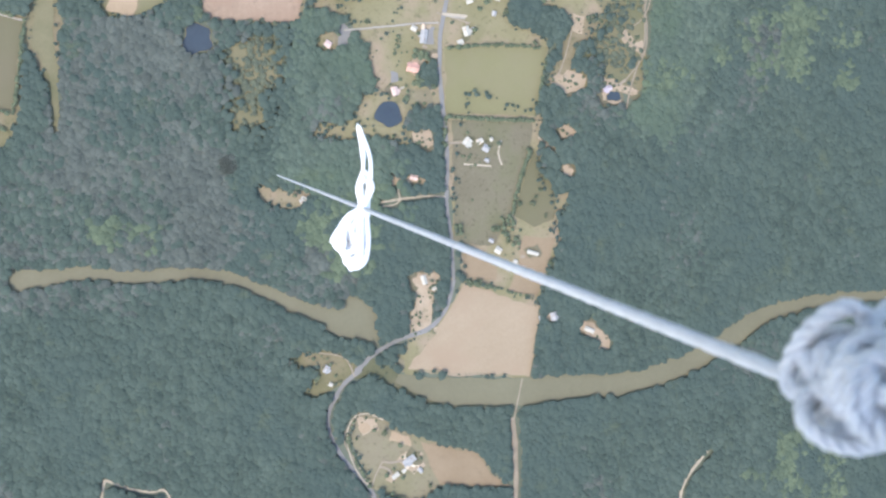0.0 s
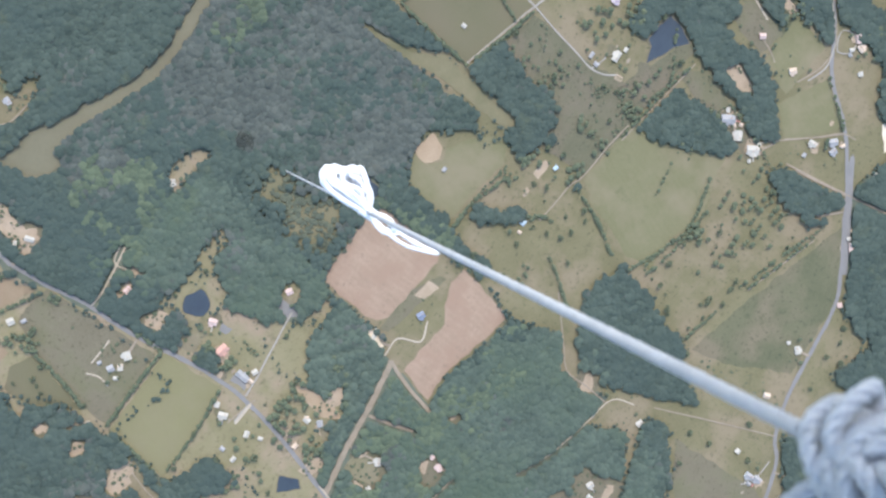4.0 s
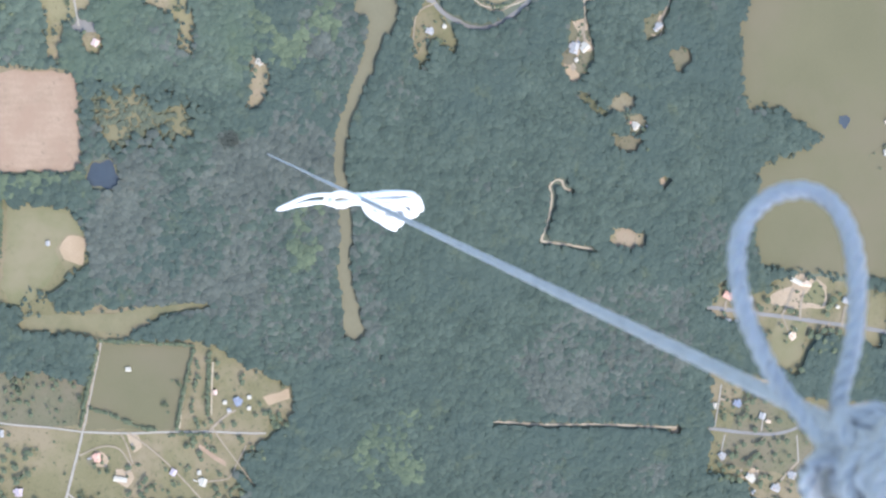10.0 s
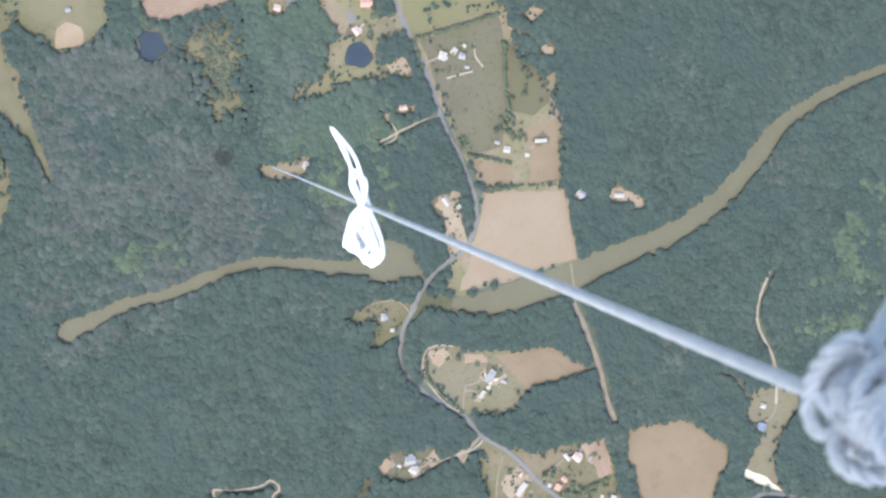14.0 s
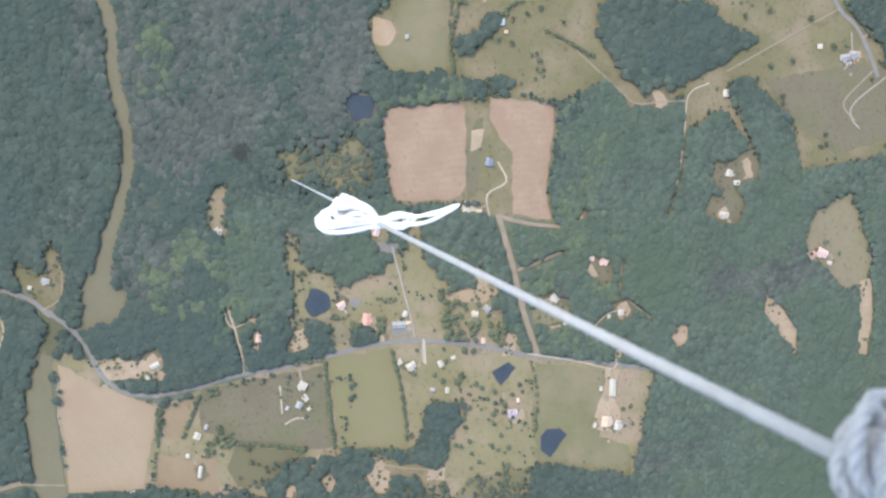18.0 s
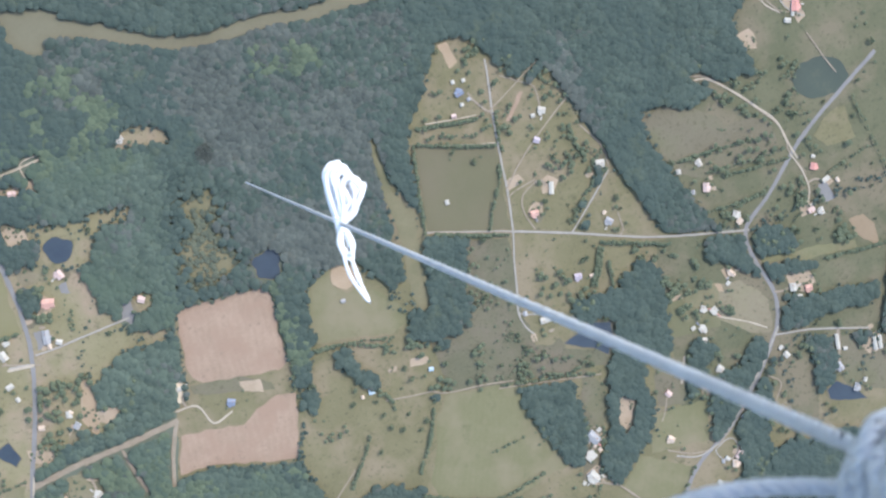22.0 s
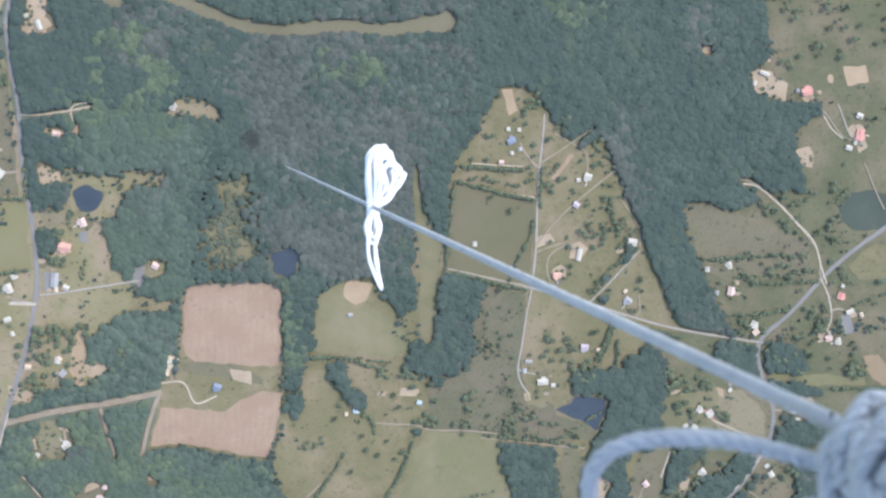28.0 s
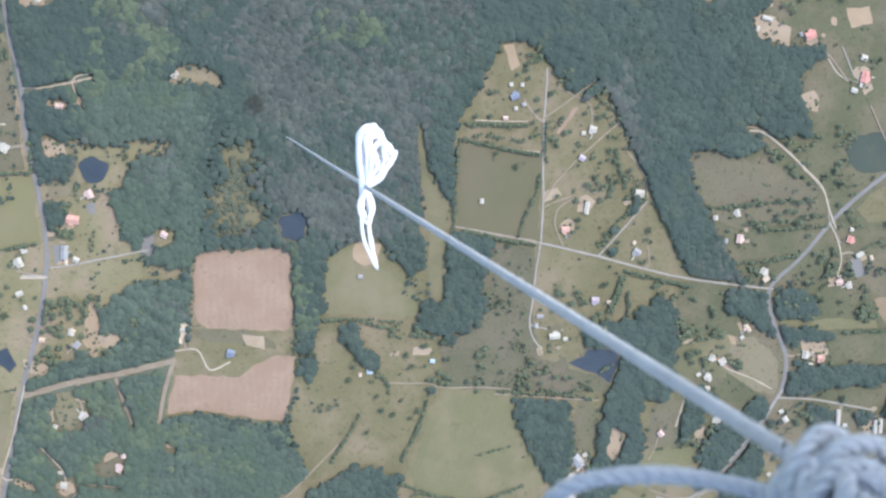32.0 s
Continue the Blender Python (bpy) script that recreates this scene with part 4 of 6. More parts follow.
road('county_road', 'gravel', 5.5, [(-190, 136), (-234, 148), (-276, 160), (-335, 179), (-412, 206), (-474, 221), (-523, 231)])
road('lane_north', 'gravel', 5, [(-276, 160), (-281, 120), (-284, 76), (-287, 40), (-292, 5), (-294, -16)])
road('highway', 'asphalt', 6, [(-708, 86), (-661, 115), (-605, 152), (-554, 200), (-519, 229), (-520, 263), (-533, 303), (-528, 336), (-517, 354), (-495, 383), (-450, 428), (-403, 458), (-365, 504), (-312, 546), (-243, 594), (-347, 528), (-295, 556), (-244, 588), (-211, 604), (-161, 611), (-102, 618), (-59, 632), (-36, 650), (16, 666)])
road('crossing_road', 'dirt', 5, [(-300, 471), (-312, 546), (-321, 593), (-337, 672)])
road('east_branch', 'gravel', 5, [(-522, 348), (-565, 355), (-629, 373)])
road('garden_lane', 'gravel', 4, [(-335, 179), (-358, 158), (-390, 127)])
road('pasture_drive', 'dirt', 3.5, [(-500, 58), (-521, 66), (-555, 101), (-584, 137), (-587, 164), (-599, 189)])
road('paddock_track', 'dirt', 2.5, [(-60, 632), (-34, 560), (-12, 501)])
road('wood_track', 'dirt', 3, [(-54, 346), (-15, 380), (7, 400), (9, 426), (12, 456)])
road('white_trail', 'lane', 3.6, [(-3, 481), (6, 458), (40, 449), (90, 435), (128, 416)])
road('hill_drive', 'lane', 7, [(496, -299), (472, -329), (465, -353), (470, -387), (465, -417), (458, -438)])
road('bank_track', 'dirt', 12, [(284, -258), (287, -289), (288, -332), (285, -365), (286, -392)])
road('yard_drive', 'dirt', 3, [(139, -326), (142, -314), (150, -298)])
road('orange_drive', 'dirt', 7, [(146, -354), (132, -362), (119, -370)])
road('shop_drive', 'dirt', 3, [(162, -382), (147, -407), (130, -451)])
road('logging_cut', 'lane', 5, [(-304, -247), (-312, -299), (-318, -361), (-329, -443)])
road('village_street', 'asphalt', 6, [(-204, -481), (-211, -518), (-220, -561), (-236, -636), (-248, -688)])
road('village_loop', 'asphalt', 5, [(-333, -478), (-342, -519), (-346, -558), (-335, -601), (-321, -656)])
road('green_lane', 'dirt', 3, [(-287, 40), (-273, 22), (-268, 12)])
road('orchard_lane', 'dirt', 3, [(-280, 117), (-307, 89), (-334, 67), (-367, 43)])
road('barn_lane', 'dirt', 3, [(-280, 125), (-291, 120), (-312, 115)])
road('east_street', 'gravel', 5, [(527, 300), (562, 294), (598, 281), (612, 311), (626, 355)])
road('pond_path', 'dirt', 3, [(422, 114), (399, 133), (422, 155), (433, 210)])
road('meadow_lane', 'dirt', 3, [(239, 141), (205, 151)])
road('long_drive', 'gravel', 3.5, [(-608, -16), (-621, 16), (-639, 30)])
road('garden_drive', 'dirt', 3, [(-375, 431), (-401, 443), (-428, 444), (-449, 431)])
road('lot_drive', 'dirt', 3, [(-319, 454), (-343, 484), (-361, 504), (-364, 520)])
road('lot_track', 'dirt', 2.5, [(-392, 367), (-384, 388), (-377, 399)])
road('garden_path', 'dirt', 2.5, [(-299, 165), (-292, 143), (-296, 127), (-311, 118)])
road('garden_path', 'dirt', 2.5, [(-384, 195), (-389, 191), (-388, 172)])
road('bend_drive', 'gravel', 3, [(16, 677), (39, 637), (54, 631), (67, 639)])
road('house_drive', 'gravel', 3, [(-34, 642), (-7, 639), (3, 629)])
road('paddock_lane', 'dirt', 2.5, [(-282, 37), (-300, 27), (-323, 13), (-346, -1)])
road('garden_path', 'dirt', 2, [(-372, 74), (-389, 101), (-391, 124)])
road('hill_walk', 'dirt', 2.5, [(413, -385), (427, -403), (431, -425)])
road('bank_walk', 'dirt', 2.5, [(85, -186), (112, -192), (122, -211)])
road('stream_walk', 'dirt', 2.5, [(285, -262), (294, -218)])
road('pen_drive', 'dirt', 4, [(-269, 14), (-273, 23), (-282, 35)])
road('paddock_walk', 'dirt', 2.5, [(-304, 4), (-324, 16), (-336, 24), (-337, 45)])
road('fence_walk', 'dirt', 2, [(-218, 311), (-269, 320), (-327, 330)])
road('yard_track', 'dirt', 2.5, [(-314, 449), (-339, 480), (-361, 505)])
road('cut_lane', 'dirt', 6, [(-300, 483), (-311, 546)])
road('cut_lane', 'dirt', 6, [(-274, 531), (-295, 553)])
road('turning_circle', 'gravel', 3.5, [(-426, 448), (-438, 441), (-448, 441), (-451, 451), (-445, 461), (-435, 462), (-428, 455), (-426, 448)])
road('yard_track', 'gravel', 4, [(-432, 442), (-407, 448), (-383, 440)])
road('yard_track', 'dirt', 3, [(-418, 339), (-409, 367)])
road('yard_track', 'dirt', 2.5, [(-503, 388), (-516, 400), (-504, 419)])
road('hedge_walk', 'dirt', 2, [(-169, 514), (-208, 528), (-252, 544)])
road('house_walk', 'gravel', 4, [(215, 148), (234, 146)])
road('yard_rim', 'dirt', 3, [(124, -249), (111, -274), (124, -299), (138, -324)])
road('lot_drive', 'dirt', 3, [(-219, -564), (-237, -571)])
road('green_drive', 'gravel', 3, [(-287, -494), (-308, -490), (-332, -485)])
road('green_drive', 'gravel', 3, [(-328, -539), (-342, -537)])
road('green_drive', 'gravel', 3, [(-342, -496), (-360, -491)])
road('green_drive', 'gravel', 3, [(-350, -577), (-379, -578)])
road('scrub_walk', 'dirt', 2.5, [(330, 91), (337, 110), (344, 137)])
road('scrub_walk', 'dirt', 2.5, [(401, 87), (419, 111), (423, 136), (419, 171)])
road('far_spur', 'dirt', 4, [(58, 635), (42, 624), (31, 630), (9, 661)])
road('far_street', 'gravel', 4.5, [(-449, 429), (-481, 394), (-502, 373), (-528, 340)])
road('wood_walk', 'dirt', 2, [(164, 365), (198, 357)])
road('wood_walk', 'dirt', 2, [(205, 365), (233, 392)])
road('north_drive', 'dirt', 3, [(-594, -7), (-612, 17), (-625, 22)])
road('north_drive', 'dirt', 3, [(-637, 47), (-650, 78), (-659, 96)])
road('wood_lane', 'lane', 4, [(215, 360), (216, 343), (226, 328), (237, 313)])
road('wood_lane', 'lane', 4, [(264, 345), (274, 341), (260, 304), (243, 253)])
road('yard_rim', 'lane', 3.5, [(151, -256), (135, -249), (122, -252), (115, -266), (117, -290), (128, -314), (139, -325)])
road('scrub_walk', 'dirt', 4, [(434, 209), (421, 163), (420, 124), (407, 82), (401, 53)])
road('house_drive', 'lane', 4, [(148, -359), (136, -364), (123, -363), (100, -363)])
road('house_drive', 'lane', 3, [(134, -459), (119, -455), (108, -450)])
road('north_walk', 'lane', 3.5, [(-592, -5), (-600, 9), (-613, 20)])
road('house_drive', 'lane', 4.5, [(98, 234), (76, 235), (66, 256), (45, 250)])
road('side_drive', 'lane', 6, [(211, 150), (236, 148)])
road('pasture_drive', 'lane', 5, [(-503, 63), (-518, 66), (-541, 85), (-564, 109), (-581, 129), (-587, 151), (-594, 173)])
road('lot_walk', 'lane', 4, [(233, 1), (248, 0), (261, -1)])
road('lot_walk', 'lane', 4, [(272, 0), (268, 12), (271, 25)])
road('farm_walk', 'lane', 3.5, [(150, -41), (160, -40), (168, -35), (165, -20)])
road('yard_walk', 'lane', 3, [(309, 29), (320, 19), (331, 7)])
road('paddock_walk', 'lane', 4, [(-419, 340), (-414, 352), (-408, 367)])
road('ring_track', 'lane', 5.5, [(-73, -341), (-69, -333), (-62, -331), (-61, -324), (-67, -318), (-76, -320), (-97, -316), (-122, -306)])
road('ring_track', 'lane', 5.5, [(-122, -306), (-127, -331), (-134, -360)])
road('hedge_track', 'dirt', 2.5, [(-192, 137), (-235, 149), (-274, 160)])
road('fence_track', 'lane', 3, [(-238, 58), (-260, 64), (-282, 68)])
road('fence_track', 'lane', 3, [(-218, 31), (-246, 34), (-271, 36)])
road('house_drive', 'lane', 4, [(-464, 309), (-478, 316), (-496, 325), (-516, 338)])
road('house_drive', 'lane', 4, [(-587, 166), (-595, 184), (-599, 207), (-592, 226)])
road('side_road', 'gravel', 4.5, [(207, 141), (186, 140), (160, 137), (133, 134), (113, 132)])
road('lane_south', 'gravel', 4, [(-276, 160), (-269, 189), (-264, 217), (-259, 242), (-262, 258), (-269, 268)])
road('lane_south', 'gravel', 3.5, [(-259, 243), (-267, 246), (-277, 249)])
road('fence_walk', 'dirt', 2.5, [(-103, 287), (-131, 291), (-151, 293), (-166, 299), (-206, 303), (-235, 308)])

# ---------- woods ----------
SPACE, REACH = 3.6, 835.0
gx, gy = np.meshgrid(np.arange(-REACH, REACH, SPACE), np.arange(-REACH, REACH, SPACE * 0.866))
gx = gx + (np.arange(gx.shape[0]) % 2)[:, None] * SPACE / 2
spots = np.column_stack([gx.ravel(), gy.ravel()]) + rng.normal(0, 0.8, (gx.size, 2))
reached = np.hypot(spots[:, 0], spots[:, 1]) < REACH
spots = spots[reached]
bare = np.zeros(len(spots), bool)
loose = spots + rng.normal(0, 1.6, spots.shape)
for dx, dy in ((0, 0), (2.2, 0), (-2.2, 0), (0, 2.2), (0, -2.2)):
    for poly in OPENS.values():
        bare |= inside(loose + (dx, dy), poly)
for poly in COPSES:
    bare &= ~inside(loose, poly)
for cx, cy, cr in DISCS:
    bare |= np.hypot(spots[:, 0] - cx, spots[:, 1] - cy) < cr + 1.5
for line, width in WAYS:
    bare |= near_line(spots, line[::2], width * 0.3 + 3.2)
for line, width in WET:
    run = np.concatenate([[0], np.cumsum(np.linalg.norm(np.diff(line, axis=0), axis=1))])
    for (ax, ay), wd, r in zip(line, width, run):
        if min(r, run[-1] - r) < wd / 2:
            continue
        bare |= np.hypot(spots[:, 0] - ax, spots[:, 1] - ay) < wd / 2 + 1.0
for dx, dy in ((0, 0), (2.0, 0), (-2.0, 0), (0, 2.0), (0, -2.0)):
    for poly in CROPS:
        bare |= inside(spots + (dx, dy), poly)
thin = np.zeros(len(spots), bool)
loose = spots + rng.normal(0, 7.0, spots.shape)
for poly in SCRUBS:
    thin |= inside(loose, poly)
woods = spots[~bare & ~thin]
tall = np.array([noise.noise(Vector((x * 0.02, y * 0.02, 0))) for x, y in woods])
size = rng.random(len(woods)) ** 2.0
rad = SPACE * (1.04 + 0.28 * size + 0.10 * tall)
swell = np.array([noise.noise(Vector((x * 0.085, y * 0.085, 3.0))) for x, y in woods])
hgt = 5.1 + 0.8 * size + 1.3 * rng.random(len(woods)) + 1.8 * tall + 2.4 * swell
pale = np.zeros(len(woods), bool)
for poly in LIGHT:
    pale |= inside(woods, poly)
pale &= np.array([noise.noise(Vector((x * 0.03, y * 0.03, 6.0))) for x, y in woods]) + rng.normal(0, 0.2, len(woods)) > 0.12
patch = np.array([noise.noise(Vector((x * 0.012, y * 0.012, 2.0))) for x, y in woods])
grey = np.zeros(len(woods), bool)
for poly in GREY:
    grey |= inside(woods, poly)
grey = (grey & (patch + rng.normal(0, 0.25, len(woods)) > -0.22) | (patch + rng.normal(0, 0.16, len(woods)) > 0.46)) & ~pale
hgt[grey] -= 0.7
hgt[np.hypot(woods[:, 0], woods[:, 1]) < 7.0] *= 0.75
east = np.zeros(len(woods), bool)
for poly in EAST:
    east |= inside(woods + rng.normal(0, 5.0, woods.shape), poly)
east &= ~pale & ~grey
sector = (np.floor((np.arctan2(woods[:, 1], woods[:, 0]) / math.tau + 0.5) * 8)).astype(int) % 8
for s in range(8):
    k = (sector == s) & ~pale & ~grey & ~east
    v, f = crowns(woods[k], rad[k], hgt[k], CANOPY)
    tagged(new("woodland", mesh_of("woodland", v, f, "woods", True)), "dense blue-green mixed woodland with rounded leafy crowns", "woods", kind="stuff")
v, f = crowns(woods[east], rad[east], hgt[east], CANOPY)
tagged(new("woodland", mesh_of("woodland", v, f, "eastwoods", True)), "mid-green mixed woodland with close crowns", "woods", kind="stuff")
v, f = crowns(woods[grey], rad[grey] * 0.96, hgt[grey], CANOPY)
tagged(new("woodland", mesh_of("woodland", v, f, "greywoods", True)), "grey-green older woodland with brownish crowns", "woods", kind="stuff")
v, f = crowns(woods[pale], rad[pale], hgt[pale], CANOPY)
tagged(new("woodland", mesh_of("woodland", v, f, "lightwoods", True)), "light yellow-green young woodland", "woods", kind="stuff")
grown = np.full(gx.size, -1)
grown[np.flatnonzero(reached)[~bare & ~thin]] = np.arange(len(woods))
grown = grown.reshape(gx.shape)
quad = np.stack([grown[:-1, :-1], grown[:-1, 1:], grown[1:, 1:], grown[1:, :-1]], 2).reshape(-1, 4)
quad = quad[(quad >= 0).all(1)]
f = np.vstack([quad[:, [0, 1, 2]], quad[:, [0, 2, 3]]])
v = np.column_stack([woods, hgt * 0.77 + rng.uniform(-0.2, 0.2, len(woods))])
tagged(new("understory", mesh_of("understory", v, f, "woods", True)), "close lower storey of leaves under the tall crowns", "woods", kind="stuff")
low = spots[thin & ~bare | thin & (rng.random(len(spots)) < 0.35)]
low = low[np.array([noise.noise(Vector((x * 0.05, y * 0.05, 8.0))) for x, y in low]) + rng.normal(0, 0.3, len(low)) > -0.22]
low = low + rng.normal(0, 2.0, low.shape)
v, f = crowns(low, rng.uniform(1.3, 3.4, len(low)), rng.uniform(1.4, 3.4, len(low)))
tagged(new("brushland", mesh_of("brushland", v, f, "brush", True)), "close grey-olive brush and saplings on scrubland", "brush", kind="stuff")

# young growth that spills over the edges of the woods
fringe = []
for poly in list(OPENS.values()) + COPSES:
    e = np.array(wavy(poly, 3.2, 0.8))
    e = e[rng.random(len(e)) < 0.75]
    fringe.append(e + rng.normal(0, 2.4, e.shape))
fringe = np.vstack(fringe)
ok = np.ones(len(fringe), bool)
for line, width in WAYS:
    ok &= ~near_line(fringe, line[::2], width / 2 + 1.5)
for line, width in WET:
    for (ax, ay), wd in zip(line, width):
        ok &= np.hypot(fringe[:, 0] - ax, fringe[:, 1] - ay) > wd / 2 + 1.0
for cx, cy, cr in DISCS:
    ok &= np.hypot(fringe[:, 0] - cx, fringe[:, 1] - cy) > cr
for poly in CROPS:
    ok &= ~inside(fringe, poly)
fringe = fringe[ok]
v, f = crowns(fringe, rng.uniform(0.8, 2.4, len(fringe)), rng.uniform(2.0, 6.0, len(fringe)))
tagged(new("undergrowth", mesh_of("undergrowth", v, f, "woods", True)), "ragged fringe of young trees at the edge of woods", "undergrowth", kind="stuff")

# shrubs dotted over the open land
shrubs = rng.uniform(-REACH, REACH, (17000, 2))
ok = np.zeros(len(shrubs), bool)
for name, poly in OPENS.items():
    if name not in ("hay_field_south", "pasture_by_road", "far_hay_field", "yard_fields", "hay_yard_south"):
        ok |= inside(shrubs, poly)
clump = np.array([noise.noise(Vector((x * 0.018, y * 0.018, 9.0))) for x, y in shrubs])
ok &= clump > 0.27
for line, width in WAYS:
    ok &= ~near_line(shrubs, line[::2], width / 2 + 1.5)
for cx, cy, cr in DISCS:
    ok &= np.hypot(shrubs[:, 0] - cx, shrubs[:, 1] - cy) > cr
for poly in CROPS:
    ok &= ~inside(shrubs, poly)
for poly in CLEAN:
    ok &= ~inside(shrubs, poly)
shrubs = shrubs[ok]
v, f = crowns(shrubs, rng.uniform(0.7, 2.2, len(shrubs)), rng.uniform(1.0, 3.5, len(shrubs)))
tagged(new("shrubs", mesh_of("shrubs", v, f, "leaves")), "scattered dark green shrubs in rough pasture", "shrubs", kind="stuff")


# weeds and saplings that break up the bare lots
weeds = [np.zeros((0, 2))]
for poly in LOTS:
    lo, hi = np.min(poly, axis=0), np.max(poly, axis=0)
    p = rng.uniform(lo, hi, (int(np.prod(hi - lo) / 60) + 2, 2))
    weeds.append(p[inside(p, poly)])
weeds = np.vstack(weeds)
v, f = crowns(weeds, rng.uniform(0.6, 1.9, len(weeds)), rng.uniform(1.0, 4.0, len(weeds)))
tagged(new("saplings", mesh_of("saplings", v, f, "leaves", True)), "weeds and saplings scattered over bare lots", "saplings", kind="stuff")


def grove(count, lo, hi, poly):
    """Loose groups of trees round houses and in rough pasture."""
    a, b = np.min(poly, axis=0), np.max(poly, axis=0)
    p = rng.uniform(a, b, (count * 6, 2))
    keep = inside(p, poly)
    keep &= np.array([noise.noise(Vector((x * 0.03, y * 0.03, 7.0))) for x, y in p]) + rng.normal(0, 0.18, len(p)) > 0.05
    for line, width in WAYS:
        keep &= ~near_line(p, line[::2], width / 2 + 2.0)
    for q in BUILT:
        keep &= np.hypot(p[:, 0] - q[0], p[:, 1] - q[1]) > 9
    for cx, cy, cr in DISCS:
        keep &= np.hypot(p[:, 0] - cx, p[:, 1] - cy) > cr + 2
    for q in CROPS + CLEAN:
        keep &= ~inside(p, q)
    p = p[keep][:int(count * 0.65)]
    if not len(p):
        return
    v, f = crowns(p, rng.uniform(lo, hi, len(p)), rng.uniform(lo, hi, len(p)) * 2.4)
    tagged(new("grove", mesh_of("grove", v, f, "leaves")), "loose grove of rounded dark green trees", "grove", kind="stuff")


# ---------- single trees ----------
def tube(path, radii, sides=6):
    """Verts and faces of a bent, tapering tube."""
    path = [Vector(p) for p in path]
    vs, fs = [], []
    side = None
    for i, p in enumerate(path):
        d = (path[min(i + 1, len(path) - 1)] - path[max(i - 1, 0)]).normalized()
        if side is None:
            side = d.orthogonal().normalized()
        side = (side - d * side.dot(d)).normalized()
        up = d.cross(side)
        for k in range(sides):
            a = math.tau * k / sides
            vs.append(p + (side * math.cos(a) + up * math.sin(a)) * radii[i])
    for i in range(len(path) - 1):
        for k in range(sides):
            j = (k + 1) % sides
            fs.append((i * sides + k, i * sides + j, (i + 1) * sides + j, (i + 1) * sides + k))
    return [tuple(q) for q in vs], fs


def gather(pieces):
    vs, fs, base = [], [], 0
    for v, f in pieces:
        vs += list(v)
        fs += [tuple(i + base for i in q) for q in f]
        base += len(v)
    return vs, fs


def tree_kind(seed):
    """A tree of about 5 m spread: a tapered trunk with limbs and a crown of leaf clumps with gaps."""
    r = np.random.default_rng(seed)
    h = 6.0
    pieces = [tube([(0, 0, -0.1), (0.05, 0.02, h * 0.3), (0.1, -0.05, h * 0.6), (0.05, 0.05, h * 0.85)], (0.28, 0.2, 0.13, 0.05))]
    tips = [(0.05, 0.05, h * 0.9)]
    for i in range(6):
        a, z0 = i * math.tau / 6 + r.uniform(-0.4, 0.4), h * r.uniform(0.3, 0.6)
        ln = r.uniform(1.2, 2.1)
        tip = (ln * math.cos(a), ln * math.sin(a), z0 + r.uniform(0.6, 1.6))
        pieces.append(tube([(0.08 * math.cos(a), 0.08 * math.sin(a), z0), (tip[0] * 0.5, tip[1] * 0.5, z0 + 0.5), tip], (0.09, 0.06, 0.03), 5))
        tips.append(tip)
    trunk = mesh_of("trunk", *gather(pieces), "bark", True)
    leaf = []
    bm = bmesh.new()
    bmesh.ops.create_icosphere(bm, subdivisions=1, radius=1.0)
    unit = np.array([v.co[:] for v in bm.verts])
    tri = [tuple(v.index for v in q.verts) for q in bm.faces]
    bm.free()
    for tip in tips:
        for _ in range(5):
            c = np.array(tip) + r.normal(0, (0.62, 0.62, 0.42))
            w = unit * r.uniform(0.45, 0.85) * r.uniform(0.75, 1.25, (len(unit), 1)) * (1, 1, 0.8)
            leaf.append(([tuple(q) for q in w + c], tri))
    crown = mesh_of("crown", *gather(leaf), "leaves")
    base = new("tree")
    part("trunk", trunk, base, "grey-brown tapered trunk with limbs")
    part("crown", crown, base, "dark green leafy crown with gaps")
    return tagged(base, "single broad dark green tree standing in a pasture", "tree", "pasture trees")


def forest_tree(seed):
    """A woodland tree of about 4 m spread with a close crown of many leaf clumps."""
    r = np.random.default_rng(seed)
    h = 7.2
    pieces = [tube([(0, 0, -0.1), (0.06, 0.03, h * 0.35), (0.12, -0.05, h * 0.7), (0.05, 0.05, h * 0.9)], (0.24, 0.17, 0.1, 0.04))]
    tips = [(0.05, 0.05, h * 0.93)]
    for i in range(9):
        a, z0 = i * 2.4 + r.uniform(-0.3, 0.3), h * r.uniform(0.4, 0.75)
        ln = r.uniform(0.9, 1.9)
        tip = (ln * math.cos(a), ln * math.sin(a), min(h * 0.92, z0 + r.uniform(1.0, 2.0)))
        pieces.append(tube([(0.06 * math.cos(a), 0.06 * math.sin(a), z0), (tip[0] * 0.5, tip[1] * 0.5, z0 + 0.6), tip], (0.08, 0.05, 0.02), 5))
        tips.append(tip)
    leaf = []
    for tip in tips:
        for _ in range(150):
            c = Vector(tip) + Vector(r.normal(0, (0.5, 0.5, 0.32)))
            d = Euler((r.uniform(-0.4, 0.4), r.uniform(-0.4, 0.4), r.uniform(0, 6.3))).to_matrix()
            w, n = r.uniform(0.13, 0.20), r.uniform(0.30, 0.46)
            leaf.append(([tuple(c + d @ Vector(q)) for q in ((-n, 0, 0), (-0.35 * n, -w, 0.05), (0.4 * n, -0.8 * w, 0.04), (n, 0, -0.06), (0.4 * n, 0.8 * w, 0.04), (-0.35 * n, w, 0.05))], [(0, 1, 2, 3), (0, 3, 4, 5)]))
    base = new("tree")
    part("trunk", mesh_of("trunk", *gather(pieces), "bark", True), base, "grey-brown tapered trunk with limbs")
    part("crown", mesh_of("crown", *gather(leaf), "greywoods"), base, "grey-green crown of many leaf sprays")
    return tagged(base, "tall grey-green woodland tree in close forest", "tree", "woodland trees")


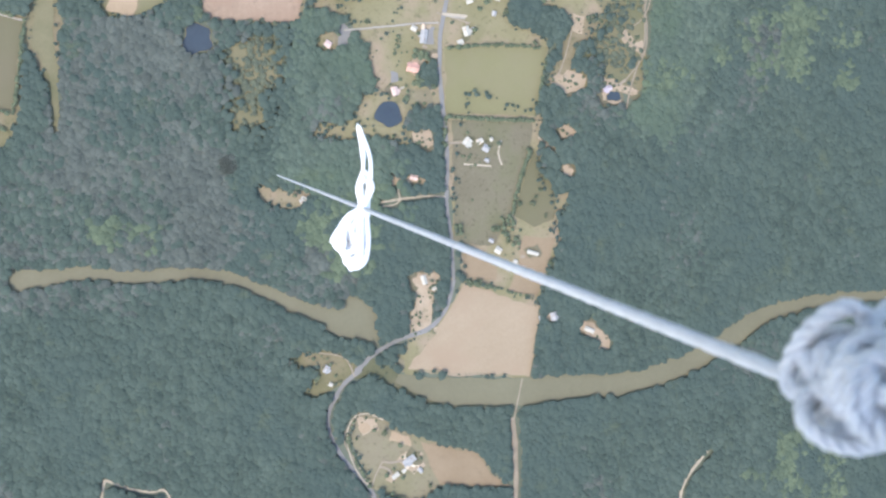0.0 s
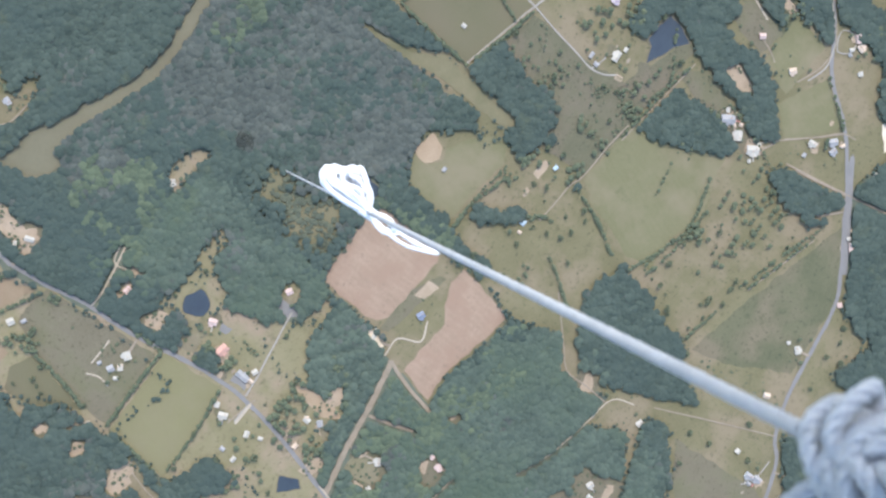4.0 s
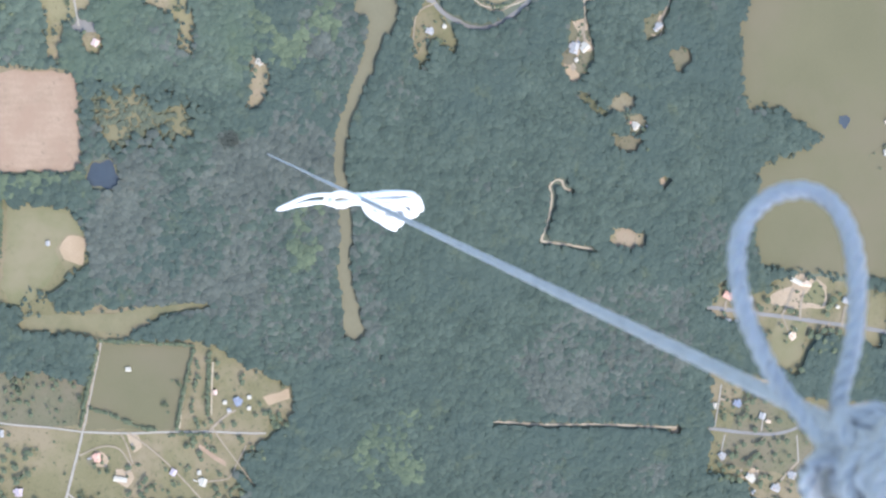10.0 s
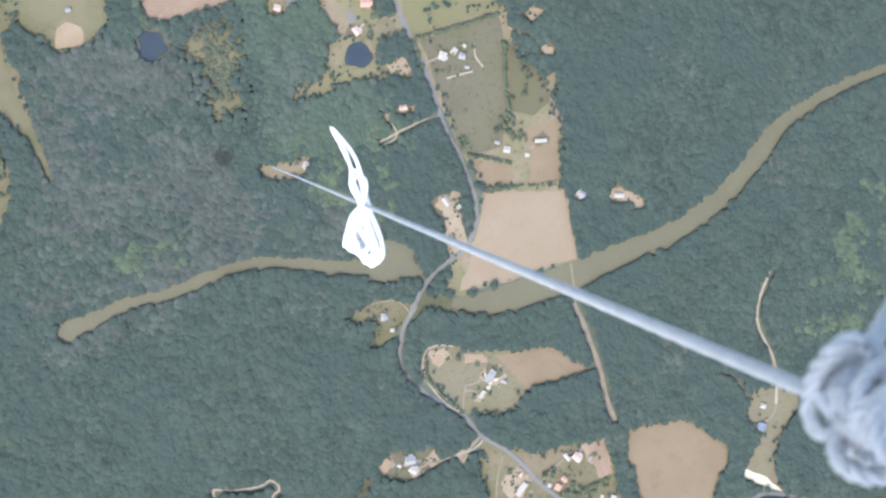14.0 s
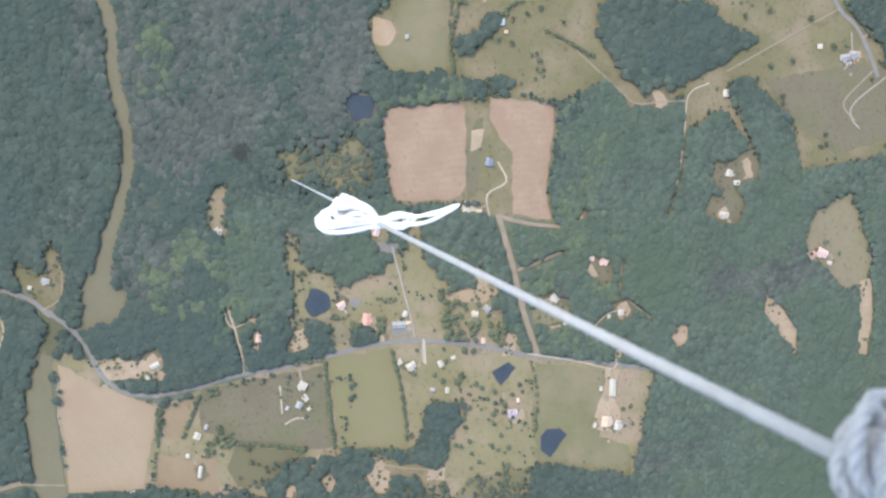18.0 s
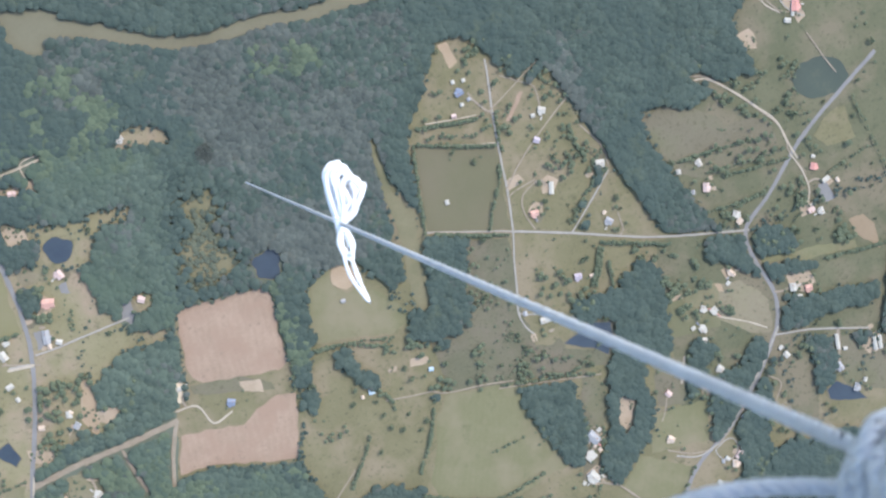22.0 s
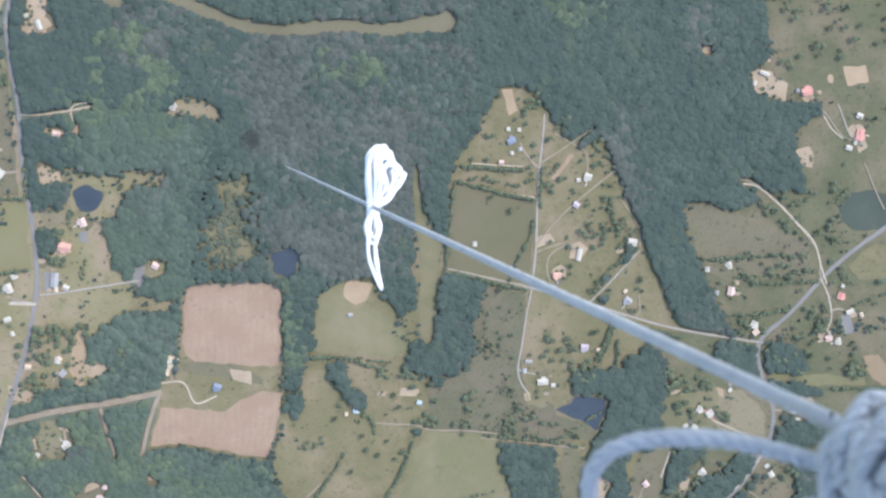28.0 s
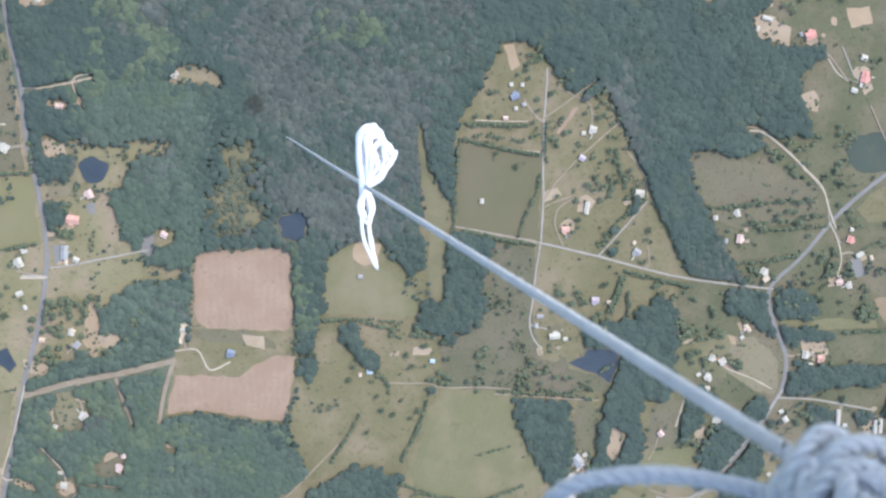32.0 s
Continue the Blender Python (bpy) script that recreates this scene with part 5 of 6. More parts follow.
FOREST = [forest_tree(70 + i) for i in range(5)]
count = 0
for gx in np.arange(-17, 17.1, 3.4):
    for gy in np.arange(-17, 17.1, 3.4):
        x, y = gx + rng.normal(0, 0.5), gy + rng.normal(0, 0.5)
        if math.hypot(x, y) > 8.0:
            continue
        m = Matrix.Translation((x, y, 0.05)) @ pose(0, 0, 0, 0, 0, float(rng.uniform(0, 360)))
        if count < len(FOREST):
            t = FOREST[count]
            t.matrix_basis = m
        else:
            t = copy_thing(FOREST[count % len(FOREST)], m)
        t.scale = (1, 1, float(rng.uniform(0.9, 1.08)))
        count += 1

TREES = [tree_kind(40 + i) for i in range(6)]
USED = [0]


def put_tree(x, y, size):
    src = TREES[USED[0] % 6]
    m = Matrix.Translation((x, y, 0.05)) @ pose(0, 0, 0, 0, 0, float(rng.uniform(0, 360)))
    if USED[0] < 6:
        src.matrix_basis = m
        t = src
    else:
        t = copy_thing(src, m)
    t.scale = (size, size, size * float(rng.uniform(0.85, 1.15)))
    USED[0] += 1


def lone_trees(land, count):
    """Trees strewn in loose groups over one piece of open land."""
    poly = OPENS[land]
    lo, hi = np.min(poly, axis=0), np.max(poly, axis=0)
    got = 0
    while got < count:
        p = rng.uniform(lo, hi, (400, 2))
        keep = inside(p, poly)
        for way, width in WAYS:
            keep &= ~near_line(p, way[::2], width / 2 + 3.0)
        for q in BUILT:
            keep &= np.hypot(p[:, 0] - q[0], p[:, 1] - q[1]) > 11
        for q in COPSES:
            keep &= ~inside(p, q)
        for cx, cy, cr in DISCS:
            keep &= np.hypot(p[:, 0] - cx, p[:, 1] - cy) > cr + 3
        for q in CROPS + CLEAN:
            keep &= ~inside(p, q)
        keep &= np.hypot(p[:, 0], p[:, 1]) < 860
        for x, y in p[keep]:
            if noise.noise(Vector((x * 0.015, y * 0.015, 4.0))) + rng.normal(0, 0.25) > 0.12 and got < count:
                put_tree(float(x), float(y), float(rng.uniform(0.55, 1.35)))
                got += 1


def tree_row(space, pts):
    line = spline(pts, space * 0.34)
    p = line[:, :2] + rng.normal(0, 0.55, (len(line), 2))
    p = p[rng.random(len(p)) > 0.12]
    if not len(p):
        return
    v, f = crowns(p, rng.uniform(1.0, 2.5, len(p)), rng.uniform(2.5, 6.0, len(p)))
    tagged(new("hedgerow", mesh_of("hedgerow", v, f, "leaves")), "uneven dark hedgerow of trees along a fence line", "hedgerow", kind="stuff")


# ---------- buildings ----------
BUILT = []


def slab(corners, thick):
    """A slab of four top corners and a thickness downwards."""
    top = [tuple(c) for c in corners]
    low = [(x, y, z - thick) for x, y, z in top]
    return top + low, [(0, 1, 2, 3), (7, 6, 5, 4), (0, 4, 5, 1), (1, 5, 6, 2), (2, 6, 7, 3), (3, 7, 4, 0)]


def yard_and_drive(x, y, size):
    """Worn ground round a building and, where a road is near, the drive that leads to it."""
    r = np.random.default_rng(abs(int(x * 7 + y * 13)))
    if size > 7 and r.random() < 0.6:
        ox, oy = x + r.uniform(-5, 5), y + r.uniform(-5, 5)
        poly = []
        for i in range(11):
            a = i * math.tau / 11
            q = size * r.uniform(0.45, 1.0)
            poly.append((ox + q * math.cos(a), oy + q * math.sin(a)))
        sheet("yard", wavy(poly, 2.5, 0.7), level("yard"), "bare" if r.random() < 0.6 else "drygrass", "worn yard of tan dirt and grass beside a building", "yard")
    best = None
    for line, width in WAYS:
        d = np.hypot(line[:, 0] - x, line[:, 1] - y)
        k = int(d.argmin())
        if best is None or d[k] < best[0]:
            best = (float(d[k]), line[k], width)
    for _ in range(int(r.integers(0, 3)) if size > 8 else 0):
        a, q = r.uniform(0, math.tau), r.uniform(8, 20)
        ox, oy, big = x + q * math.cos(a), y + q * math.sin(a), r.uniform(2.0, 5.5)
        poly = [(ox + big * r.uniform(0.5, 1.0) * math.cos(b), oy + big * 0.7 * r.uniform(0.5, 1.0) * math.sin(b)) for b in np.linspace(0, math.tau, 9)[:-1]]
        sheet("bare_patch", poly, level("yard"), "bare" if r.random() < 0.5 else "dirt", "small bare patch of trodden tan dirt in a yard", "patch")
    if 14 < best[0] < 42 and size > 7:
        e = np.array([x, y]) + (best[1] - (x, y)) * (size * 0.55 / best[0])
        mid = (e + best[1]) / 2 + r.normal(0, 2.0, 2)
        line = spline([tuple(e), tuple(mid), tuple(best[1])], 3.0)
        ribbon("driveway", line, np.full(len(line), 2.6), level("way"), "dirt", "narrow pale driveway leading to a building", "driveway", 0.02)


CARS = {}


def car_kind(paint, word):
    """A small car: a rounded body, a glazed cabin and four wheels."""
    base = new("car")
    for nm, sx, sy, sz, z, mt in (("body", 4.3, 1.75, 0.65, 0.62, paint), ("cabin", 2.3, 1.5, 0.55, 1.18, "pondwater"), ("roof", 1.7, 1.4, 0.06, 1.49, paint)):
        bm = bmesh.new()
        bmesh.ops.create_cube(bm, size=1.0, matrix=Matrix.Translation((-0.15 if nm != "body" else 0, 0, z)) @ Matrix.Diagonal((sx, sy, sz, 1)))
        if nm == "cabin":
            for q in bm.verts:
                if q.co.z > z:
                    q.co.x, q.co.y = (q.co.x + 0.15) * 0.72 - 0.15, q.co.y * 0.88
        bmesh.ops.bevel(bm, geom=list(bm.edges), offset=min(0.16, sz * 0.4), segments=2, affect="EDGES")
        me = bpy.data.meshes.new(nm)
        bm.to_mesh(me)
        bm.free()
        me.materials.append(M[mt])
        part(nm, me, base)
    wheel = mesh_of("wheel", *tube([(0, -0.1, 0), (0, 0.1, 0)], (0.33, 0.33), 12), "bark")
    for wx in (-1.35, 1.35):
        for wy in (-0.82, 0.82):
            part("wheel", wheel, base).location = (wx, wy, 0.33)
    return tagged(base, "%s car parked beside a house" % word, "car", "parked cars")


def parked_car(m):
    paint, word = (("w", "white"), ("g", "silver-grey"), ("b", "dark blue"), ("w", "white"), ("r", "red"))[len(BUILT) % 5]
    if word not in CARS:
        CARS[word] = car_kind(paint, word)
        CARS[word].matrix_basis = m
    else:
        copy_thing(CARS[word], m)


GARDEN = []


def plate(name, w, h, material):
    """A thin framed panel standing in the xz plane: a door or a window."""
    vv, ff = slab([(-w / 2, -0.04, h), (w / 2, -0.04, h), (w / 2, 0.04, h), (-w / 2, 0.04, h)], h)
    return mesh_of(name, vv, ff, material)


DOOR, WINDOW, FRAME = plate("door", 0.95, 2.05, "paint"), plate("window", 1.1, 1.1, "glazing"), plate("window_frame", 1.3, 0.08, "w")


def garden_shrubs():
    """Trees and bushes that stand close round the houses."""
    p = np.array(GARDEN)
    keep = np.ones(len(p), bool)
    for line, width in WAYS:
        keep &= ~near_line(p, line[::2], width * 0.3 + 1.2)
    for q in BUILT:
        keep &= np.hypot(p[:, 0] - q[0], p[:, 1] - q[1]) > 5.5
    for cx, cy, cr in DISCS:
        keep &= np.hypot(p[:, 0] - cx, p[:, 1] - cy) > cr
    for q in CROPS:
        keep &= ~inside(p, q)
    p = p[keep]
    size = rng.uniform(0.7, 2.6, len(p))
    v, f = crowns(p, size, size * 2.2)
    tagged(new("garden_shrubs", mesh_of("garden_shrubs", v, f, "leaves", True)), "dark green bushes and small trees round houses", "shrubs", kind="stuff")


def building(x, y, w, l, turn, roof):
    """A house, barn or shed under a gabled roof, the ridge along its longer side."""
    BUILT.append((x, y))
    yard_and_drive(x, y, max(w, l))
    if max(w, l) > 5.5:
        r = np.random.default_rng(abs(int(x * 3 + y * 11)))
        for _ in range(int(r.integers(3, 9))):
            a, q = r.uniform(0, math.tau), r.uniform(6, 19)
            GARDEN.append((x + q * math.cos(a), y + q * math.sin(a)))
        if r.random() < 0.6:
            a, q = r.uniform(0, math.tau), r.uniform(9, 16)
            building(x + q * math.cos(a), y + q * math.sin(a), r.uniform(2.4, 3.2), r.uniform(3.0, 4.6), turn + 90 * int(r.integers(0, 2)), "wgnw"[int(r.integers(0, 4))])
    if w > l:
        lx, ly, spin = w, l, turn
    else:
        lx, ly, spin = l, w, turn + 90
    hx, hy = lx / 2, ly / 2
    eave = 2.4 if lx < 7 else 2.9 if lx < 13 else 3.6
    rise = hy * (0.36 if roof in "wrc" else 0.5)
    kind = "shed" if lx < 6.5 else "barn" if lx / ly > 1.9 and roof in "wr" else "house"
    base = new(kind)
    base.matrix_basis = Matrix.Translation((x, y, 0.0)) @ pose(0, 0, 0, 0, 0, spin)
    wall = "brickwall" if roof in "tpm" else "wall"
    v = [(-hx, -hy, 0), (hx, -hy, 0), (hx, hy, 0), (-hx, hy, 0), (-hx, -hy, eave), (hx, -hy, eave), (hx, hy, eave), (-hx, hy, eave), (-hx, 0, eave + rise), (hx, 0, eave + rise)]
    me = bpy.data.meshes.new("wall")
    me.from_pydata(v, [], [(0, 1, 5, 4), (2, 3, 7, 6), (1, 2, 6, 9, 5), (3, 0, 4, 8, 7)])
    me.materials.append(M[wall])
    part("wall", me, base, "brick walls with gable ends" if wall == "brickwall" else "pale siding walls with gable ends")
    o, drop = 0.5, 0.5 * rise / hy
    for s in (-1, 1):
        c = [(-hx - o, s * (hy + o), eave - drop + 0.12), (hx + o, s * (hy + o), eave - drop + 0.12), (hx + o, 0, eave + rise + 0.12), (-hx - o, 0, eave + rise + 0.12)]
        vv, ff = slab(c if s < 0 else c[::-1], 0.12)
        part("roof_slope", mesh_of("roof_slope", vv, ff, roof), base)
    vv, ff = slab([(-hx - o, -0.2, eave + rise + 0.2), (hx + o, -0.2, eave + rise + 0.2), (hx + o, 0.2, eave + rise + 0.2), (-hx - o, 0.2, eave + rise + 0.2)], 0.12)
    part("ridge_cap", mesh_of("ridge_cap", vv, ff, roof), base)
    if kind == "house":
        door = part("door", DOOR, base, "brown painted door")
        door.location = (-hx * 0.2, -hy - 0.03, 0.02)
        for qx, qy in ((hx * 0.45, -hy - 0.03), (-hx * 0.7, -hy - 0.03), (hx * 0.45, hy + 0.03), (-hx * 0.4, hy + 0.03)):
            pane = part("window", WINDOW, base, "dark glazed window")
            pane.location = (qx, qy, 1.0)
            part("window_sill", FRAME, pane, "white window sill").location = (0, -0.02 if qy < 0 else 0.02, -0.082)
        cx = hx * 0.45
        vv, ff = slab([(cx - 0.4, hy * 0.3 - 0.4, eave + rise + 0.9), (cx + 0.4, hy * 0.3 - 0.4, eave + rise + 0.9), (cx + 0.4, hy * 0.3 + 0.4, eave + rise + 0.9), (cx - 0.4, hy * 0.3 + 0.4, eave + rise + 0.9)], rise + 1.0)
        part("chimney", mesh_of("chimney", vv, ff, "brickwall"), base, "brick chimney")
        px, pw = -hx * 0.2, min(2.4, hx * 0.5)
        vv, ff = slab([(px - pw, -hy - 2.4, eave - 0.5), (px + pw, -hy - 2.4, eave - 0.5), (px + pw, -hy - 0.2, eave - 0.15), (px - pw, -hy - 0.2, eave - 0.15)], 0.12)
        porch = part("porch_roof", mesh_of("porch_roof", vv, ff, roof), base)
        for qx in (px - pw + 0.15, px + pw - 0.15):
            part("porch_post", mesh_of("porch_post", *tube([(qx, -hy - 2.2, 0), (qx, -hy - 2.2, eave - 0.55)], (0.08, 0.08), 6), "wall"), porch, "white porch post")
    if kind == "house" and (x * 3 + y * 5) % 2 < 1:
        parked_car(base.matrix_basis @ pose(hx * 0.3, -hy - 5.0, 0, 0, 0, 80 + (x * 7 + y) % 30))
    label = {"house": "single-storey house with a %s gabled roof and small porch", "barn": "long low barn with a %s metal gabled roof", "shed": "small shed with a %s gabled roof"}[kind] % ROOFS[roof]
    tagged(base, label, kind, kind + "s among the pastures")


# houses, barns and sheds: place, size, turn, roof
for row in [(-514, 219, 6, 5, 30, 'n'), (-606, 234, 7, 4, 100, 'w'), (-619, 203, 8, 4, 20, 'w'), (-445, 317, 7, 4.5, 20, 'w'), (191, 289, 7.7, 5.2, 33, 'w'), (219, 297, 4.3, 3.9, 62, 'w'), (162, 345, 7.7, 5.2, 53, 'p'), (97, 118, 6, 6, 62, 'p'), (182, 135, 4.3, 5.2, 62, 'w'), (190, 218, 6, 5.2, 43, 'g'), (236, 23, 7.7, 6.9, 51, 'w'), (249, 24, 6, 4.3, 31, 'w'), (255, 17, 6, 6, 61, 'g'), (190, 581, 11.2, 7.7, 54, 'p'), (202, 588, 3.9, 3.4, 63, 'w'), (230, 642, 6, 5.2, 36, 'w'), (202, -486, 4.3, 3.4, 141, 'w'), (215, -428, 6, 4.3, 122, 't'), (-309, -485, 3.9, 5.2, 69, 'w')]:
    building(*row)
for row in [(-307, -560, 6, 6.9, 69, 'm'), (-405, -550, 8.6, 6, 59, 'g'), (-184, -581, 12.9, 3.9, 60, 'w'), (-228, -523, 3.9, 3.9, 69, 'w'), (-378, 253, 6.9, 6.9, 107, 'n'), (-462, 302, 6, 6.9, 117, 'w'), (-443, 329, 6.9, 4.3, 164, 'w'), (-441, 344, 4.3, 4.3, 136, 'w'), (-453, 364, 6.9, 6, 126, 'w'), (-447, 320, 3.4, 3.4, 136, 'w'), (-391, 372, 6, 5.2, 126, 'p'), (-381, 420, 6.9, 6, 135, 'n'), (-422, 483, 4.3, 4.3, 135, 'w'), (-529, 372, 6, 5.2, 118, 'w'), (-479, 429, 4.3, 8.6, 126, 'g')]:
    building(*row)
for row in [(-508, 430, 3.4, 3.4, 136, 'w'), (-347, 500, 8.6, 6.9, 135, 'g'), (-270, 583, 6, 9.5, 129, 'p'), (-348, 560, 3, 3, 134, 'w'), (-148, 597, 5.2, 7.7, 133, 'w'), (-149, 584, 3, 3, 133, 'w'), (-213, 608, 4.3, 4.3, 133, 'p'), (-256, -2, 3, 3, 178, 'w'), (-267, -1, 3, 3, 178, 'w'), (-259, 22, 3, 3, 178, 'w'), (-248, 31, 4.3, 3.4, 178, 'p'), (-156, 270, 4.3, 3.4, 166, 'c'), (-90, 177, 3.9, 3, 177, 'g'), (-619, 30, 6, 4.3, 159, 'w'), (235, 133, 6, 8.6, 17, 'w')]:
    building(*row)
for row in [(229, 122, 5.2, 4.3, 17, 'w'), (163, 73, 6, 7.7, 17, 'p'), (238, 163, 6, 4.3, 17, 'w'), (177, -298, 12.9, 6, 35, 'g'), (163, -313, 7.7, 3.4, 35, 'w'), (327, -154, 7.7, 7.7, 15, 'g'), (502, 255, 6.9, 6, 17, 'c'), (381, 78, 8.6, 4.3, 16, 'm'), (-491, 269, 8.6, 3.4, 124, 'n'), (-554, 304, 6, 7.7, 171, 'w'), (-571, 310, 6.9, 6, 171, 't'), (-329, 224, 6.9, 6, 172, 'm'), (194, 205, 6, 5.2, 81, 'w'), (200, 243, 6.9, 6, 81, 'g'), (222, 210, 4.3, 5.2, 80, 'n')]:
    building(*row)
for row in [(266, 166, 3.4, 5.2, 80, 'w'), (263, 151, 4.3, 3.4, 80, 'g'), (134, 479, 8.6, 5.2, 72, 'w'), (87, 213, 3.4, 14.6, 97, 'w'), (44, 241, 6.9, 6, 156, 'b'), (181, 96, 11.2, 7.7, 167, 't'), (192, 127, 6, 12.9, 172, 'g'), (192, -115, 8.6, 4.3, 106, 'w'), (182, -12, 6.9, 5.2, 168, 'p'), (-92, 273, 5.6, 6, 176, 'c'), (-259, 10, 7.7, 5.2, 18, 'b'), (-337, 49, 6.9, 6, 158, 'w'), (-327, 52, 3.4, 3, 178, 'w'), (-324, 77, 5.6, 5.2, 148, 'm'), (-302, 148, 7.7, 5.2, 177, 't')]:
    building(*row)
for row in [(-326, 128, 3.9, 12, 167, 'w'), (-382, 118, 8.6, 6.9, 168, 'w'), (-376, 178, 6.9, 6, 138, 'g'), (-218, 112, 3.4, 4.3, 177, 'w'), (-284, 257, 10.3, 5.6, 1, 'w'), (-270, 235, 6, 3, 176, 'g'), (-486, 147, 4.3, 6.9, 12, 'w'), (-487, 174, 6, 8.6, 167, 'p'), (-462, 150, 3.9, 4.3, 177, 'w'), (-512, 211, 6.9, 6.9, 148, 'w'), (-609, 186, 6.5, 6.5, 158, 'r'), (-595, 230, 6.9, 5.2, 16, 'p'), (-573, -30, 10.3, 7.3, 17, 'r'), (-527, -50, 10.3, 3, 160, 'w'), (-631, 17, 7.7, 11.2, 164, 'r')]:
    building(*row)
for row in [(-631, -3, 6, 5.2, 160, 'w'), (-495, 55, 8.6, 3, 27, 'w'), (268, -86, 6, 6, 59, 'w'), (304, -89, 3, 11.2, 74, 'w'), (286, -98, 3.4, 3.4, 80, 'w'), (94, -203, 6.9, 4.3, 65, 'g'), (301, 229, 9.5, 6.5, 80, 'm'), (293, 337, 5.6, 17.2, 80, 'w'), (327, 326, 9.5, 9.5, 80, 'n'), (333, 337, 6, 9.5, 75, 'w'), (92, 490, 5.6, 6.5, 63, 'w'), (103, 497, 5.6, 4.3, 82, 'w'), (10, 497, 4.7, 6.5, 73, 'w'), (-24, 605, 4.3, 4.3, 83, 'w'), (-11, 641, 7.7, 6, 82, 'g')]:
    building(*row)
for row in [(72, -35, 3.9, 6.9, 112, 'w'), (217, 356, 5.6, 5.6, 81, 'w'), (169, -421, 4.7, 14.6, 127, 'w'), (258, -467, 5.2, 5.6, 142, 'w'), (142, -433, 6, 4.3, 171, 'w'), (206, -434, 6, 6, 132, 't'), (233, -511, 7.7, 4.7, 171, 'w'), (229, -488, 6, 7.7, 141, 'g'), (209, -539, 4.3, 5.6, 141, 'w'), (71, -350, 10.3, 7.7, 161, 'g'), (88, -439, 9.5, 3.9, 126, 'g'), (225, -407, 8.6, 3.4, 113, 'w'), (316, -501, 6.9, 5.2, 142, 'g'), (435, -455, 7.3, 7.7, 142, 'b'), (443, -434, 5.2, 4.3, 143, 'w')]:
    building(*row)
for row in [(-20, -429, 7, 4.5, 40, 'w'), (473, -540, 8.6, 4.3, 119, 'w'), (364, -169, 9.5, 3.9, 158, 'w'), (235, -411, 9.5, 7.3, 121, 'p'), (200, -498, 6, 4.3, 106, 'n'), (288, -511, 6.9, 4.3, 126, 'g'), (71, -361, 8.6, 6.5, 125, 'w'), (-11, -411, 6.9, 5.6, 134, 'w'), (-14, -698, 7.7, 5.6, 104, 'w'), (-54, -686, 3, 6, 95, 'w'), (-193, -504, 9.5, 6.5, 60, 't'), (-199, -526, 8.6, 6, 65, 'g'), (-188, -591, 11.2, 3.9, 79, 'n'), (-209, -638, 8.6, 6, 70, 'g'), (-242, -574, 6.9, 6, 41, 'n'), (-221, -503, 6, 6, 69, 'g')]:
    building(*row)
for row in [(-237, -495, 6.9, 5.2, 50, 'g'), (-268, -611, 6.9, 8.6, 51, 'g'), (-309, -510, 7.7, 5.2, 59, 'b'), (-325, -538, 6, 6, 69, 'g'), (-364, -491, 6.9, 5.2, 31, 'g'), (-391, -522, 9.5, 5.6, 49, 'w'), (-393, -570, 6.9, 6.9, 68, 'g'), (-480, -478, 6, 6, 49, 'w'), (-481, -496, 4.3, 12.9, 58, 'g'), (-460, -505, 5.6, 5.2, 68, 'p'), (-171, -506, 3, 6, 70, 'w'), (509, 238, 12.9, 8.6, 178, 'm'), (589, 317, 6.9, 6, 8, 'p'), (650, 284, 9.5, 5.6, 64, 'w'), (452, 363, 6, 4.3, 179, 'n')]:
    building(*row)
for row in [(586, 355, 6, 6.9, 26, 'n'), (486, 334, 6, 5.2, 26, 'n'), (651, 230, 6.9, 5.2, 7, 'p'), (606, 328, 6, 6.9, 26, 'g'), (627, 262, 6, 6, 7, 'g'), (-451, 297, 5.2, 6.5, 153, 'w'), (-451, 461, 7.7, 8.6, 134, 'p'), (-288, 434, 5.6, 7.3, 133, 'w'), (-333, 482, 7.7, 5.2, 95, 'w'), (-339, 506, 6.9, 5.2, 152, 'g'), (-302, 394, 6.5, 7.3, 106, 'g'), (-444, 468, 6, 7.7, 164, 'n'), (-398, 551, 6.5, 12.9, 107, 'w'), (-90, 597, 6, 5.2, 110, 'n'), (-9, 631, 8.6, 6, 90, 'g')]:
    building(*row)
for row in [(-39, 686, 3.9, 9.5, 104, 'w'), (33, 733, 6.9, 6, 99, 'n'), (157, 332, 6, 4.7, 89, 'p'), (191, 570, 6.9, 6, 108, 't')]:
    building(*row)
for row in [(-300, 391, 9, 13, 30, 'g'), (-293, 410, 10, 8, 30, 'w'), (-290, 432, 9, 12, 30, 'w')]:
    building(*row)
for row in [(-588, 376, 3.2, 16, 175, 'w'), (-630, 390, 3.2, 16, 175, 'w'), (-636, 391, 3.2, 14, 175, 'w'), (-598, 431, 5, 8, 150, 'g'), (-584, 403, 7, 9, 20, 'g')]:
    building(*row)
garden_shrubs()
# rows of trees along fences
tree_row(7, [(278, -419), (280, -437), (281, -456)])
tree_row(8, [(247, -453), (221, -451)])
tree_row(8, [(-221, 308), (-272, 317), (-329, 327)])
tree_row(8, [(-400, 455), (-365, 501)])
tree_row(9, [(-171, 512), (-209, 526), (-254, 542)])
tree_row(9, [(-127, 405), (-167, 415)])
tree_row(9, [(-80, 482), (-130, 497)])
tree_row(6, [(-359, 71), (-363, 86), (-369, 104)])
tree_row(8, [(-601, 284), (-633, 286), (-672, 288)])
tree_row(8, [(-343, 293), (-298, 317), (-268, 311)])
tree_row(8, [(252, 256), (288, 257), (322, 249)])
tree_row(8, [(124, -252), (115, -271), (124, -299), (138, -324)])
tree_row(12, [(-244, 381), (-277, 364), (-194, 372)])
